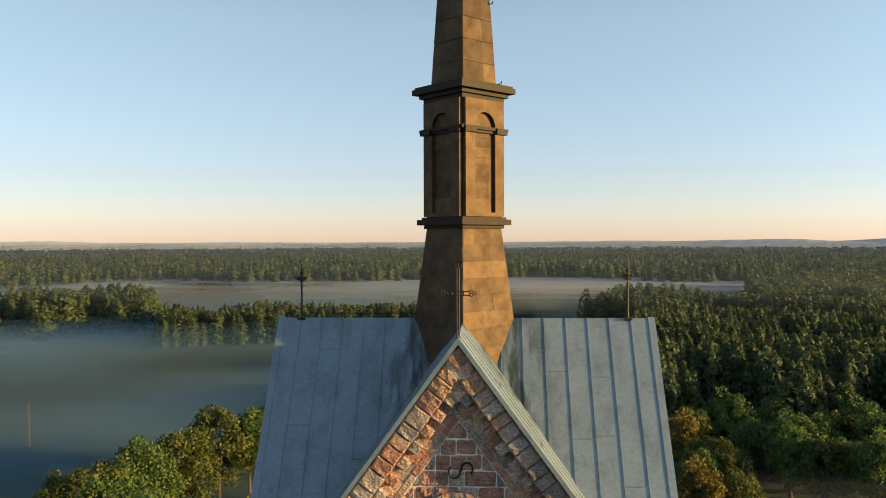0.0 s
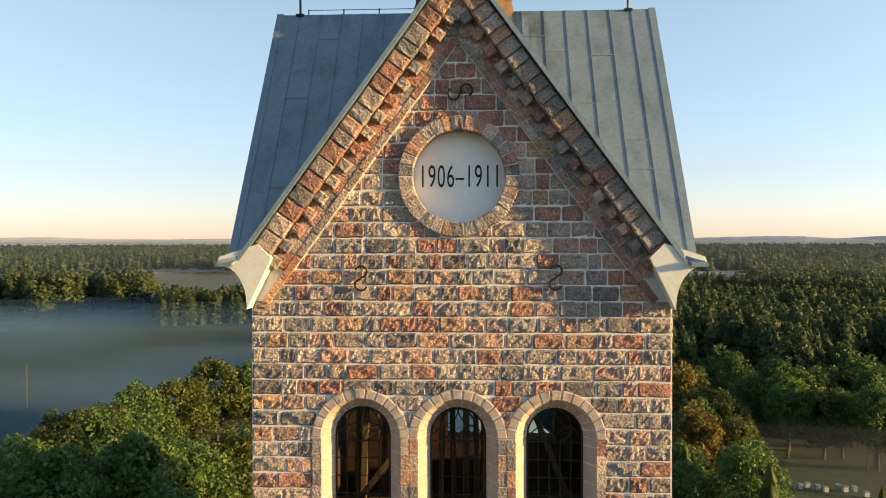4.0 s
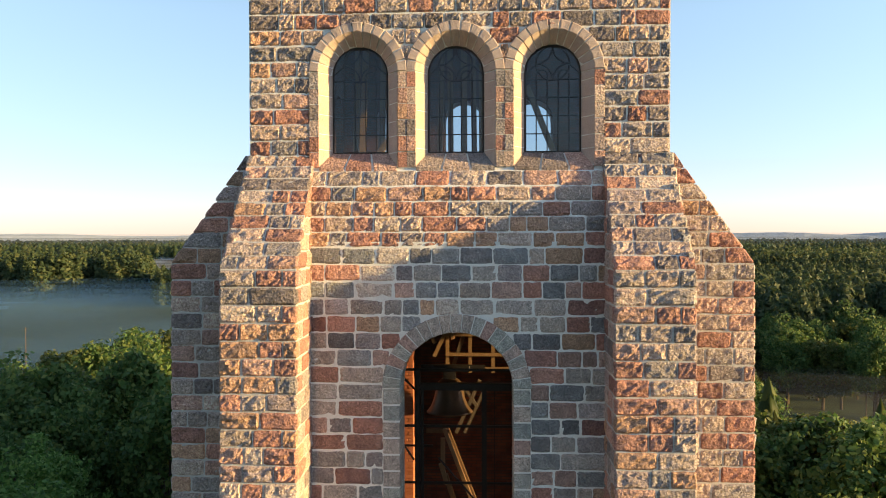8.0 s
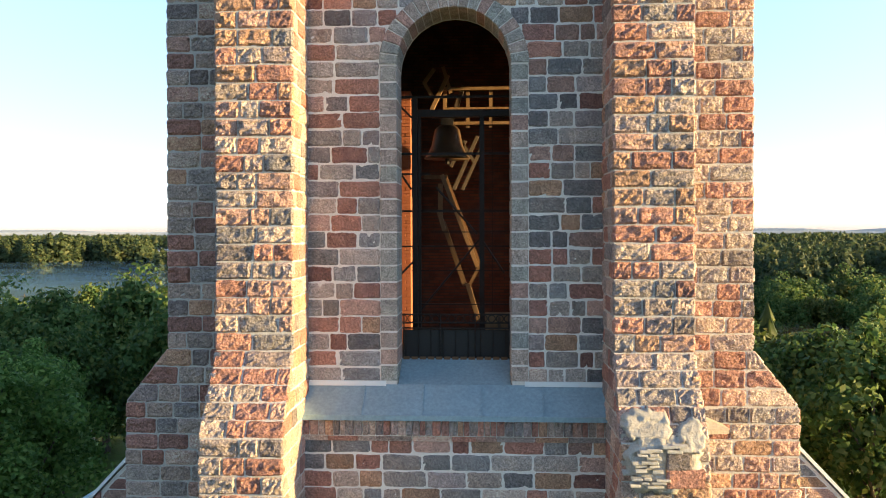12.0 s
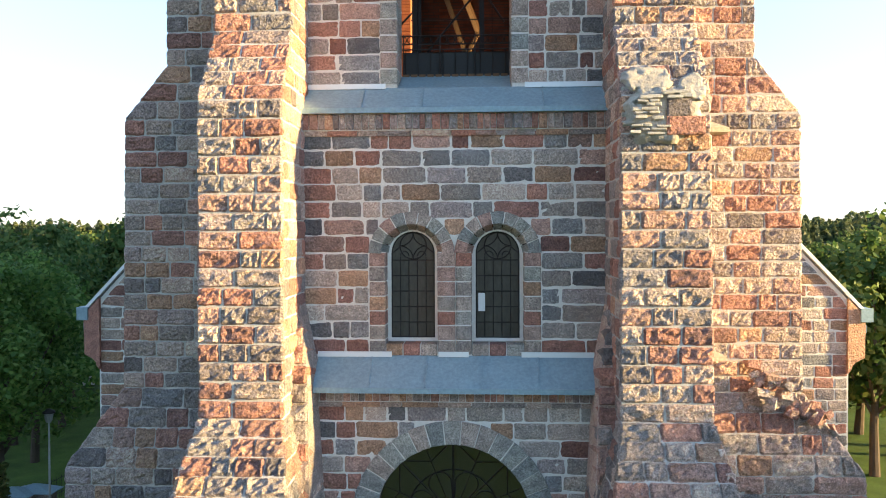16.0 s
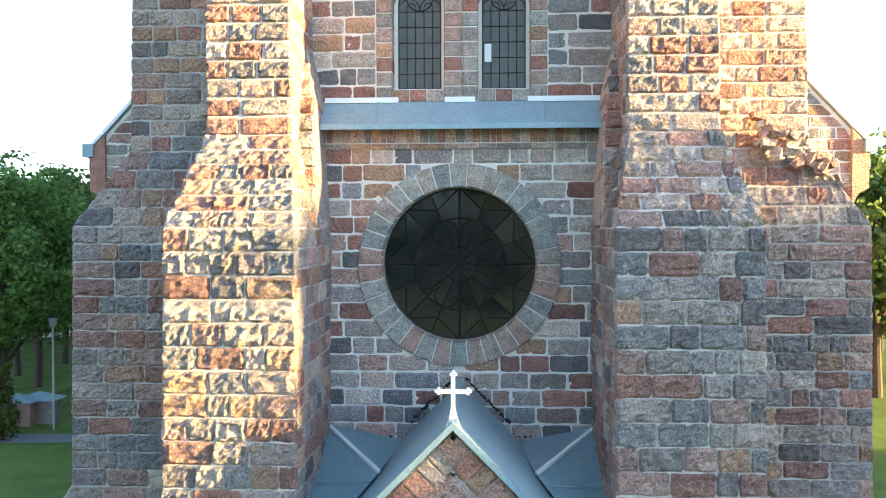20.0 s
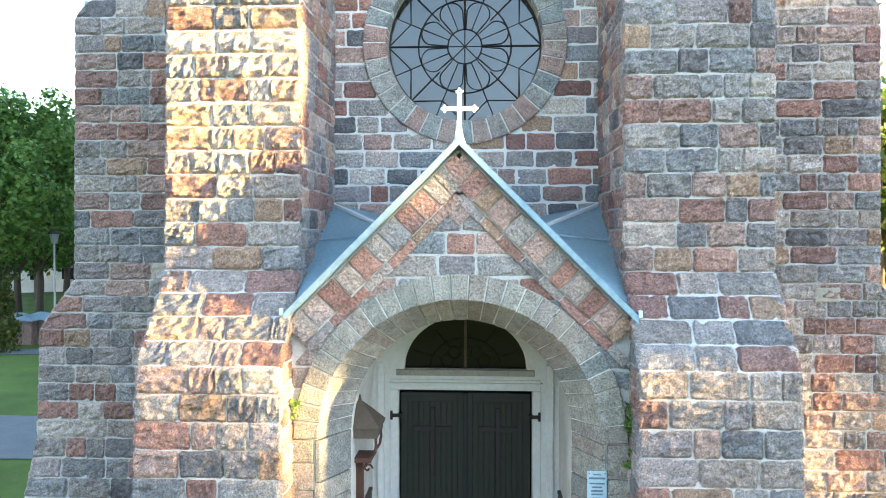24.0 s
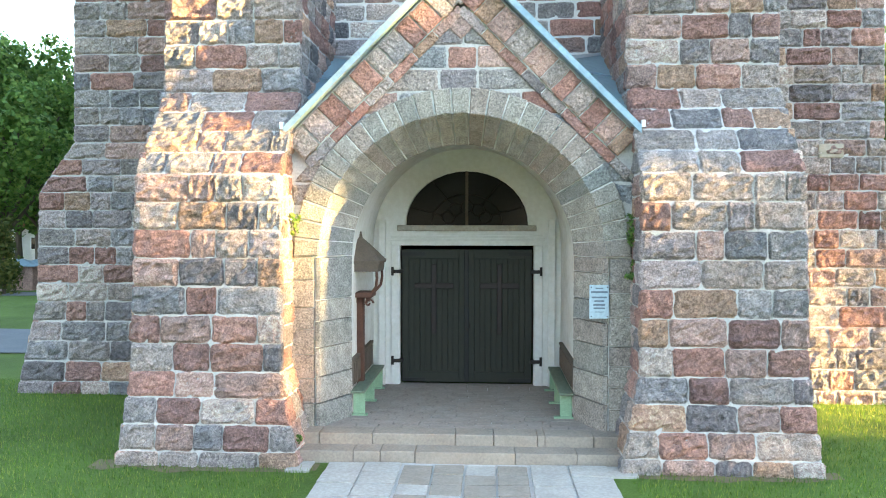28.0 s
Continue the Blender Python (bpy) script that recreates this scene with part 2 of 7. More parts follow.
TIMBER = simple("raw_timber", (0.16, 0.09, 0.045), (0.32, 0.20, 0.11), 5.0, 0.75, 0.3, 0.0, (3, 3, 0.6))
OLD_TIMBER = simple("old_grey_timber", (0.06, 0.045, 0.035), (0.16, 0.12, 0.09), 5.0, 0.8, 0.3)
WHITE = simple("white_painted_panel", (0.78, 0.78, 0.76), (0.84, 0.84, 0.83), 1.0, 0.6, 0.03)
BLACK = simple("black_paint", (0.012, 0.012, 0.012), (0.02, 0.02, 0.02), 4.0, 0.6, 0.05)
BRONZE = simple("bell_bronze", (0.06, 0.035, 0.02), (0.13, 0.075, 0.04), 5.0, 0.5, 0.1, 0.5)
BRICK = simple("red_brick", (0.28, 0.08, 0.04), (0.45, 0.17, 0.09), 6.0, 0.85, 0.3)
m, t, b, add = material("brick_lining", 0.9)
pos = add("SeparateXYZ")
t.links.new(t.nodes.new("ShaderNodeNewGeometry").outputs["Position"], pos.inputs[0])
flat_pos = add("CombineXYZ")
both = add("Math")
t.links.new(pos.outputs[0], both.inputs[0])
t.links.new(pos.outputs[1], both.inputs[1])
t.links.new(both.outputs[0], flat_pos.inputs[0])
t.links.new(pos.outputs[2], flat_pos.inputs[1])
bt = add("TexBrick", Scale=1.0)
bt.inputs["Brick Width"].default_value, bt.inputs["Row Height"].default_value, bt.inputs["Mortar Size"].default_value = 0.26, 0.08, 0.01
bt.inputs["Color1"].default_value, bt.inputs["Color2"].default_value, bt.inputs["Mortar"].default_value = (0.13, 0.05, 0.03, 1), (0.075, 0.034, 0.024, 1), (0.055, 0.043, 0.035, 1)
t.links.new(flat_pos.outputs[0], bt.inputs["Vector"])
t.links.new(mixed(t, "OVERLAY", 0.6, bt.outputs["Color"], ramp(t, noise_of(t, add, 2.5, 5), [(0.3, (0.25, 0.25, 0.25)), (0.7, (0.75, 0.75, 0.75))])), b.inputs["Base Color"])
BRICK_LINING = m
CAP = simple("weathered_sandstone", (0.26, 0.22, 0.17), (0.46, 0.41, 0.34), 3.0, 0.9, 0.5, 0.0, None, 0.03)
GRANITE_STEP = simple("worn_granite_step", (0.20, 0.16, 0.13), (0.36, 0.30, 0.245), 3.0, 0.85, 0.35)
PAVING = simple("concrete_paver", (0.28, 0.25, 0.22), (0.48, 0.445, 0.40), 2.5, 0.9, 0.3)
PEELING = simple("peeling_green_plank", (0.05, 0.075, 0.045), (0.24, 0.27, 0.20), 9.0, 0.7, 0.3, 0.0, (3, 0.6, 3))
GREEN_PAINT = simple("worn_green_paint", (0.16, 0.27, 0.17), (0.30, 0.44, 0.28), 6.0, 0.6, 0.2)
m, t, b, add = material("leaded_glass", 0.06)
b.inputs["Base Color"].default_value = (0.012, 0.014, 0.016, 1)
b.inputs["Specular IOR Level"].default_value = 0.9
t.links.new(ramp(t, noise_of(t, add, 2.2, 2), [(0.3, (0.04, 0.04, 0.04)), (0.7, (0.16, 0.16, 0.16))]), b.inputs["Roughness"])
bumped(t, b, add, noise_of(t, add, 3.0, 2), 0.1, 0.02)
GLASS = m
# Brown glass, its base lightened to hold part of what the panes reflect.
REFLECTION_GLASS = simple("brown_glass_reflection_toned", (0.05, 0.045, 0.038), (0.10, 0.092, 0.08), 1.6, 0.2, 0.05, 0.0, (1, 1, 0.4))
# Near-black glass with weak reflections.
FAN_GLASS = simple("dark_dull_glass", (0.008, 0.008, 0.008), (0.016, 0.016, 0.015), 3.0, 0.12, 0.02)
FAN_GLASS.node_tree.nodes["Principled BSDF"].inputs["Specular IOR Level"].default_value = 0.12
PORCH_SHEET = simple("blue_painted_sheet", (0.33, 0.50, 0.58), (0.47, 0.64, 0.71), 2.0, 0.5, 0.08, 0.05)


def thin_glass(name, tint, ior):
    m, t, b, add = material(name, 0.05)
    clear, gloss, fres, mixer = add("BsdfTransparent", Color=(*tint, 1)), add("BsdfGlossy", Roughness=0.04), add("Fresnel", IOR=ior), add("MixShader")
    t.links.new(fres.outputs[0], mixer.inputs[0])
    t.links.new(clear.outputs[0], mixer.inputs[1])
    t.links.new(gloss.outputs[0], mixer.inputs[2])
    t.links.new(mixer.outputs[0], t.nodes["Material Output"].inputs["Surface"])
    return m


CLEAR = thin_glass("clear_pane", (0.72, 0.78, 0.82), 1.5)

# ---- building tools ----
from mathutils.geometry import tessellate_polygon


def ob_from(name, bm, mat, parent=None, label="", smooth=False):
    me = bpy.data.meshes.new(name)
    bm.normal_update()
    bm.to_mesh(me)
    bm.free()
    me.materials.append(mat)
    if smooth:
        me.shade_smooth()
    ob = new(name, me)
    ob.parent = parent
    return tagged(ob, label) if label else ob


def part(name, bm, mat, parent, label="", smooth=False):
    return ob_from(name, bm, mat, parent, label, smooth)


def thing(name, label, category, group="", kind=""):
    return tagged(new(name), label, category, group, kind)


def box(bm, x0, x1, y0, y1, z0, z1, m=None, bevel=0.0):
    """Adds a box, its edges bevelled if asked."""
    r = bmesh.ops.create_cube(bm, size=1, matrix=(m or Matrix()) @ Matrix.LocRotScale(((x0 + x1) / 2, (y0 + y1) / 2, (z0 + z1) / 2), None, (x1 - x0, y1 - y0, z1 - z0)))
    if bevel:
        es = list({e for v in r["verts"] for e in v.link_edges})
        bmesh.ops.bevel(bm, geom=es, offset=bevel, segments=1, affect="EDGES")
    return bm


def boxed(*args, **kw):
    return box(bmesh.new(), *args, **kw)


def bar(bm, a, b, r, n=6, r2=None):
    """Adds a round bar from a to b."""
    a, b = Vector(a), Vector(b)
    d = b - a
    m = Matrix.Translation((a + b) / 2) @ d.to_track_quat("Z", "Y").to_matrix().to_4x4()
    bmesh.ops.create_cone(bm, cap_ends=True, segments=n, radius1=r, radius2=r if r2 is None else r2, depth=d.length, matrix=m)
    return bm


def beam(bm, a, b, w, h):
    """Adds a squared timber from a to b."""
    a, b = Vector(a), Vector(b)
    d = b - a
    m = Matrix.Translation((a + b) / 2) @ d.to_track_quat("Z", "Y").to_matrix().to_4x4()
    return box(bm, -w / 2, w / 2, -h / 2, h / 2, -d.length / 2, d.length / 2, m)


def slab(outline, holes, n0, n1, m=None):
    """A plate with holes: outline and holes in the (x, z) plane, from y = n0 to y = n1, then moved by m."""
    bm = bmesh.new()
    loops = [list(p) for p in (outline, *holes)]
    flat = [(x, z) for p in loops for x, z in p]
    a, b = [bm.verts.new((x, n0, z)) for x, z in flat], [bm.verts.new((x, n1, z)) for x, z in flat]
    for tri in tessellate_polygon([[Vector((x, z, 0)) for x, z in p] for p in loops]):
        if len(set(tri)) == 3:
            bm.faces.new([a[i] for i in tri])
            bm.faces.new([b[i] for i in reversed(tri)])
    k = 0
    for p in loops:
        for i in range(len(p)):
            q, r = k + i, k + (i + 1) % len(p)
            bm.faces.new((a[q], a[r], b[r], b[q]))
        k += len(p)
    bmesh.ops.recalc_face_normals(bm, faces=bm.faces[:])
    if m:
        bm.transform(m)
    return bm


def arch(cx, z0, zs, r, n=14):
    """Outline of a round-headed opening."""
    return [(cx - r, z0), (cx + r, z0)] + [(cx + r * math.cos(math.pi * i / n), zs + r * math.sin(math.pi * i / n)) for i in range(n + 1)]


def disc(cx, cz, r, n=40):
    return [(cx + r * math.cos(2 * math.pi * i / n), cz + r * math.sin(2 * math.pi * i / n)) for i in range(n)]


def loft(rings):
    """A solid through rings of points, closed at both ends."""
    bm = bmesh.new()
    vs = [[bm.verts.new(p) for p in ring] for ring in rings]
    for a, b in zip(vs, vs[1:]):
        for i in range(len(a)):
            j = (i + 1) % len(a)
            bm.faces.new((a[i], a[j], b[j], b[i]))
    bm.faces.new(vs[0])
    bm.faces.new(vs[-1])
    bmesh.ops.recalc_face_normals(bm, faces=bm.faces[:])
    return bm


def stone_mesh(name, mat, rough, rng, nu=6, nv=5, hew=0.6):
    """A unit stone, 1 x 1 in x and y; its face bulges to z = rough, its back lies at z = -0.08."""
    bm = bmesh.new()
    seed = Vector((rng.uniform(0, 99), rng.uniform(0, 99), 0))
    us = [0, 0.065] + [0.065 + 0.87 * i / (nu - 2) for i in range(1, nu - 2)] + [0.935, 1]
    ws = [0, 0.12] + [0.12 + 0.76 * j / (nv - 2) for j in range(1, nv - 2)] + [0.88, 1]
    g = []
    for j in range(nv + 1):
        row = []
        for i in range(nu + 1):
            u, v = us[i], ws[j]
            x, y = u - 0.5, v - 0.5
            x += 0.034 * noise.noise(seed + Vector((u * 3, v * 3, 5)))
            y += 0.06 * noise.noise(seed + Vector((u * 3.6, v * 3, 9)))
            rim = i in (0, nu) or j in (0, nv)
            if i in (0, nu) and j in (0, nv):
                x, y = x * 0.95, y * 0.93
            z = 0.002 if rim else rough * (0.66 + 0.6 * noise.noise(seed + Vector((u * 2.6, v * 2.2, 0))) + hew * noise.noise(seed + Vector((u * 6.5, v * 4.5, 3))))
            row.append(bm.verts.new((x, y, z)))
        g.append(row)
    for j in range(nv):
        for i in range(nu):
            bm.faces.new((g[j][i], g[j][i + 1], g[j + 1][i + 1], g[j + 1][i]))
    rim = g[0] + [r[-1] for r in g[1:]] + g[-1][-2::-1] + [r[0] for r in g[-2:0:-1]]
    low = [bm.verts.new((v.co.x, v.co.y, -0.08)) for v in rim]
    for i in range(len(rim)):
        j = (i + 1) % len(rim)
        bm.faces.new((rim[j], rim[i], low[i], low[j]))
    me = bpy.data.meshes.new(name)
    bm.to_mesh(me)
    bm.free()
    me.materials.append(mat)
    return me


rng = random.Random(7)
ROUGH = [stone_mesh("rock_faced_stone", STONE, 0.052, rng, 8, 6) for _ in range(18)]
BOLD_STONE = stone_material("granite_quarry_faced", 1.0, False, 0.36, (0.9, 1.42), 8.0, 0.11)
BOLD = [stone_mesh("quarry_faced_stone", BOLD_STONE, 0.062, rng, 9, 7, 0.8) for _ in range(18)]
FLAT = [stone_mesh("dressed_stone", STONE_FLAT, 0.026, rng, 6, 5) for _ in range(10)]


def lay(name, me, parent, m):
    ob = new(name, me)
    ob.parent = parent
    ob.matrix_basis = m
    return ob


def face(origin, u, n):
    """A frame on a wall: local x along u, local y up the face, local z outwards along n."""
    u, n = Vector(u).normalized(), Vector(n).normalized()
    v = n.cross(u)
    return Matrix.Translation(origin) @ Matrix((u, v, n)).transposed().to_4x4()


def cut_stone(me, left, right, lo, hi, xc, w):
    """A copy of a stone whose ends follow slanting edges: left and right give x at the course's lower and upper edge."""
    me = me.copy()
    co = np.empty(len(me.vertices) * 3, np.float32)
    me.vertices.foreach_get("co", co)
    co = co.reshape(-1, 3)
    f = np.clip(co[:, 1] + 0.5, 0, 1)
    xl, xr = left[0] + (left[1] - left[0]) * f, right[0] + (right[1] - right[0]) * f
    co[:, 0] = (xl + (co[:, 0] + 0.5) * np.maximum(xr - xl, 0.01) - xc) / w
    me.vertices.foreach_set("co", co.ravel())
    return me


def courses(parent, m, v0, v1, left, right, holes=(), h=0.3, meshes=None, joint=0.02, w0=0.3, w1=0.72, proud=1.0):
    """Lays courses of stones on the frame m, from v0 to v1, between left and right (numbers or functions of v), leaving the holes free."""
    meshes = meshes or ROUGH
    n = max(1, round((v1 - v0) / h))
    h = (v1 - v0) / n
    for k in range(n):
        lo, hi = v0 + k * h, v0 + (k + 1) * h
        mid = (lo + hi) / 2
        a, b = [f(mid) if callable(f) else f for f in (left, right)]
        al, ah, bl, bh = [f(v) if callable(f) else f for f in (left, right) for v in (lo, hi)]
        spans = [(a, b)]
        for hole in holes:
            cut = hole(lo, hi)
            if cut:
                spans = [s for p, q in spans for s in ((p, min(q, cut[0])), (max(p, cut[1]), q)) if s[1] - s[0] > 0.07]
        for p, q in spans:
            x = p
            while q - x > 0.05:
                w = rng.uniform(w0, w1)
                if q - x - w < w0 * 0.7:
                    w = q - x if q - x < w1 * 1.25 else (q - x) * rng.uniform(0.42, 0.58)
                me, turn = rng.choice(meshes), rng.choice((0, math.pi)) + rng.uniform(-0.01, 0.01)
                sl, sr = x == a and abs(ah - al) > 0.04, abs(x + w - b) < 1e-4 and abs(bh - bl) > 0.04
                if sl or sr:
                    turn = 0
                    me = cut_stone(me, (al, ah) if sl else (x, x), (bl, bh) if sr else (x + w, x + w), lo, hi, x + w / 2, w)
                joint = 0.025 if meshes is FLAT else 0.011 if meshes is BOLD else joint
                st = Matrix.LocRotScale((x + w / 2, mid + rng.uniform(-0.005, 0.005), -0.003 + rng.uniform(-0.004, 0.006)), Euler((0, 0, turn)),
                                        (max(0.04, w - joint * rng.uniform(0.7, 1.3)), h - joint * rng.uniform(0.8, 1.35), proud * rng.uniform(0.7, 1.25)))
                lay("stone", me, parent, m @ st)
                x += w


def arch_hole(cx, z0, zs, r):
    def cut(lo, hi):
        mid = (lo + hi) / 2
        if hi <= z0 + 0.05 or mid >= zs + r:
            return None
        w = r if mid <= zs else math.sqrt(max(0, r * r - (mid - zs) ** 2))
        return (cx - w, cx + w) if w > 0.03 else None
    return cut


def disc_hole(cx, cz, r):
    def cut(lo, hi):
        mid = (lo + hi) / 2
        d = abs(mid - cz)
        return (cx - math.sqrt(r * r - d * d), cx + math.sqrt(r * r - d * d)) if d < r else None
    return cut


def wedge_mesh(name, mat, r0, r1, da, n0, n1, wob, splay=0.0, gap=0.0):
    """A voussoir round the origin, its middle on +x; n0 its back, n1 its face along z; splay: how far the inner edge draws in at the back."""
    bm = bmesh.new()
    rings = []
    seed = Vector((rng.uniform(0, 99), rng.uniform(0, 99), 0))
    for n in (n0, n1):
        rr = r0 - (splay if n == n0 else 0)
        pts = []
        half = da / 2 - gap / 2 / r1
        for a in (-half, 0, half):
            pts.append((r1 * math.cos(a), r1 * math.sin(a), n))
        half = da / 2 - gap / 2 / rr
        for a in (half, 0, -half):
            pts.append((rr * math.cos(a), rr * math.sin(a), n))
        rings.append([bm.verts.new(Vector(p) + wob * noise.noise_vector(seed + Vector(p) * 9)) for p in pts])
    a, b = rings
    for i in range(6):
        j = (i + 1) % 6
        bm.faces.new((a[i], a[j], b[j], b[i]))
    bm.faces.new(a[::-1])
    f = bm.faces.new(b)
    bmesh.ops.recalc_face_normals(bm, faces=bm.faces[:])
    inner = bmesh.ops.inset_region(bm, faces=[f], thickness=0.018, depth=0.014)
    me = bpy.data.meshes.new(name)
    bm.to_mesh(me)
    bm.free()
    me.materials.append(mat)
    return me


def arch_ring(parent, m, cx, cz, r0, r1, a0, a1, n, n0=-0.1, n1=0.03, mat=None, splay=0.0):
    """Voussoirs round (cx, cz) on the frame m, from angle a0 to a1 in degrees."""
    da = radians(a1 - a0) / n
    gap = 0.02 if splay < 0.2 or r0 < 1 else 0.014
    band = [(r1 - 0.01, a0 + (a1 - a0) * i / 24) for i in range(25)] + [(r0 + 0.012, a1 + (a0 - a1) * i / 24) for i in range(25)]
    bed = slab([(cx + r * math.cos(radians(q)), cz + r * math.sin(radians(q))) for r, q in band], [], -n1 + 0.007, -n0 - 0.02)
    bed.transform(m @ Matrix(((1, 0, 0, 0), (0, 0, 1, 0), (0, -1, 0, 0), (0, 0, 0, 1))))
    part("ring_bed", bed, MORTAR, parent)
    under = wedge_mesh("ring_joint", MORTAR, r0 + 0.014, r1 - 0.02, da * 1.02, n0 + 0.02, n1 - 0.03, 0.0, splay) if splay > 0.2 else None
    kinds = [wedge_mesh("voussoir", mat or GREY_STONE, r0, r1, da, n0, n1, 0.012, splay, gap) for _ in range(4)]
    for i in range(n):
        if under:
            lay("ring_joint", under, parent, m @ Matrix.Translation((cx, cz, 0)) @ Matrix.Rotation(radians(a0) + (i + 0.5) * da, 4, "Z"))
        lay("voussoir", rng.choice(kinds), parent, m @ Matrix.Translation((cx, cz, rng.uniform(-0.006, 0.01))) @ Matrix.Rotation(radians(a0) + (i + 0.5) * da, 4, "Z"))


def block_mesh(name, mat, wob=0.02):
    """A unit block with worn edges: 1 x 1 x 1, its face at z = 0."""
    bm = boxed(-0.5, 0.5, -0.5, 0.5, -1, 0)
    bmesh.ops.bevel(bm, geom=bm.edges[:], offset=0.05, segments=1, affect="EDGES")
    s = Vector((rng.uniform(0, 99), 0, 0))
    for v in bm.verts:
        v.co += wob * noise.noise_vector(s + v.co * 3)
    me = bpy.data.meshes.new(name)
    bm.to_mesh(me)
    bm.free()
    me.materials.append(mat)
    return me


def rock_block(name, mat, rough=0.06, nu=5, nv=4):
    """A unit block, its back at z = -1 and its face hewn rough round z = 0."""
    bm = bmesh.new()
    sd = Vector((rng.uniform(0, 99), rng.uniform(0, 99), 0))
    g = []
    for j in range(nv + 1):
        row = []
        for i in range(nu + 1):
            u, v = (0, 0.07, 0.36, 0.64, 0.93, 1)[i], (0, 0.09, 0.5, 0.91, 1)[j]
            q = sd + Vector((u * 3.1, v * 2.6, 0))
            edge = min(u, 1 - u, v, 1 - v)
            z = -rough * 1.1 if edge == 0 else rough * (0.2 + 1.1 * noise.noise(q) + 0.5 * noise.noise(q * 2.7))
            row.append(bm.verts.new((u - 0.5 + 0.04 * noise.noise(q + Vector((0, 0, 7))), v - 0.5 + 0.05 * noise.noise(q + Vector((0, 0, 4))), z)))
        g.append(row)
    for j in range(nv):
        for i in range(nu):
            bm.faces.new((g[j][i], g[j][i + 1], g[j + 1][i + 1], g[j + 1][i]))
    rim = g[0] + [r[-1] for r in g[1:]] + g[-1][-2::-1] + [r[0] for r in g[-2:0:-1]]
    low = [bm.verts.new((v.co.x, v.co.y, -1)) for v in rim]
    for i in range(len(rim)):
        j = (i + 1) % len(rim)
        bm.faces.new((rim[j], rim[i], low[i], low[j]))
    me = bpy.data.meshes.new(name)
    bm.to_mesh(me)
    bm.free()
    me.materials.append(mat)
    return me


ROCK_BLOCKS = [rock_block("rake_stone", STONE) for _ in range(8)]
BLOCKS = [block_mesh("jamb_stone", GREY_STONE) for _ in range(6)]
STONE_BLOCKS = [block_mesh("squared_stone", STONE) for _ in range(8)]


def jamb(parent, m, u0, u1, v0, v1, h=0.3, depth=0.4, n1=0.03, meshes=None):
    """A column of squared stones beside an opening."""
    n = max(1, round((v1 - v0) / h))
    h = (v1 - v0) / n
    part("jamb_bed", boxed(u0 + 0.012, u1 - 0.012, v0, v1, n1 - depth, n1 - 0.016, m), MORTAR, parent)
    for k in range(n):
        lay("jamb_stone", rng.choice(meshes or BLOCKS), parent, m @ Matrix.LocRotScale(((u0 + u1) / 2, v0 + (k + 0.5) * h, n1 + rng.uniform(-0.008, 0.008)), None, (u1 - u0, h - 0.016, depth)))

# ---- the tower ----
G = 0.24          # the lawn at the tower's foot
CY = 3.4          # the tower's axis
HW = 3.82         # half its width at the bell stage
YB = 2 * CY       # its back
FRONT = face((0, 0, 0), (1, 0, 0), (0, -1, 0))


def front(y):
    return face((0, y, 0), (1, 0, 0), (0, -1, 0))


def rake(x):
    """Height of the tower roof's front edge."""
    return 36.45 - 1.36 * abs(x)


WIN3 = [(-1.81, 0.5), (-0.03, 0.5), (1.75, 0.5)]  # the three upper windows
Z3, S3 = 26.35, 27.80
BELL = (0.0, 16.75, 22.10, 1.0)
WIN2 = [-0.73, 0.76]
ROSE = (-0.02, 8.93)

# upper wall with the gable
wall_gable = ob_from("wall_gable", slab([(-HW, 25.3), (HW, 25.3), (HW, 31.0), (0, 36.2), (-HW, 31.0)],
                     [arch(c, Z3 - 0.3, S3, 0.76) for c, r in WIN3] + [disc(0, 32.57, 0.86)], 0.0, 0.75), MORTAR)
tagged(wall_gable, "upper tower wall of rough mixed granite with a steep gable", "wall", kind="structure")
holes = [arch_hole(c, Z3 - 0.3, S3, 0.88) for c, r in WIN3] + [disc_hole(0, 32.57, 1.03)]
courses(wall_gable, FRONT, 25.98, 30.3, -HW, HW, holes, 0.285, w0=0.24, w1=0.62)


def gable_half(v):
    return max(0.06, (35.35 - v) / 1.42)


courses(wall_gable, FRONT, 30.3, 35.2, lambda v: -gable_half(v), gable_half, holes, 0.285, w0=0.24, w1=0.6)
for c, r in WIN3:
    arch_ring(wall_gable, FRONT, c, S3, 0.72, 0.90, 0, 180, 13, -0.3, 0.035, PINK_DRESSED, 0.21)
for k, (a, w) in enumerate(((-2.62, 0.18), (-0.995, 0.17), (-0.83, 0.16), (0.785, 0.17), (0.945, 0.16), (2.56, 0.18))):
    jamb(wall_gable, FRONT, a - w / 2, a + w / 2, Z3 - 0.3, S3, 0.29, 0.1, 0.035, STONE_BLOCKS)
for c, r in WIN3:  # splayed reveals in dressed stones, over a bed of mortar
    for s in (-1, 1):
        part("reveal_bed", loft([[(c + s * 0.735, -0.02, z), (c + s * 0.765, 0.3, z), (c + s * 0.525, 0.3, z)] for z in (Z3 - 0.28, S3)]), MORTAR, wall_gable)
        z = Z3 - 0.27
        while z < S3 - 0.05:
            h = min(rng.uniform(0.24, 0.36), S3 - z)
            h = S3 - z if S3 - z - h < 0.12 else h
            part("reveal_stone", loft([[(c + s * 0.722, -0.03, y), (c + s * 0.755, 0.29, y), (c + s * 0.51, 0.305, y)] for y in (z + 0.01, z + h - 0.01)]), PINK_DRESSED, wall_gable)
            z += h
arch_ring(wall_gable, FRONT, 0, 32.57, 0.84, 1.1, 0, 360, 30, -0.28, 0.075, STONE)

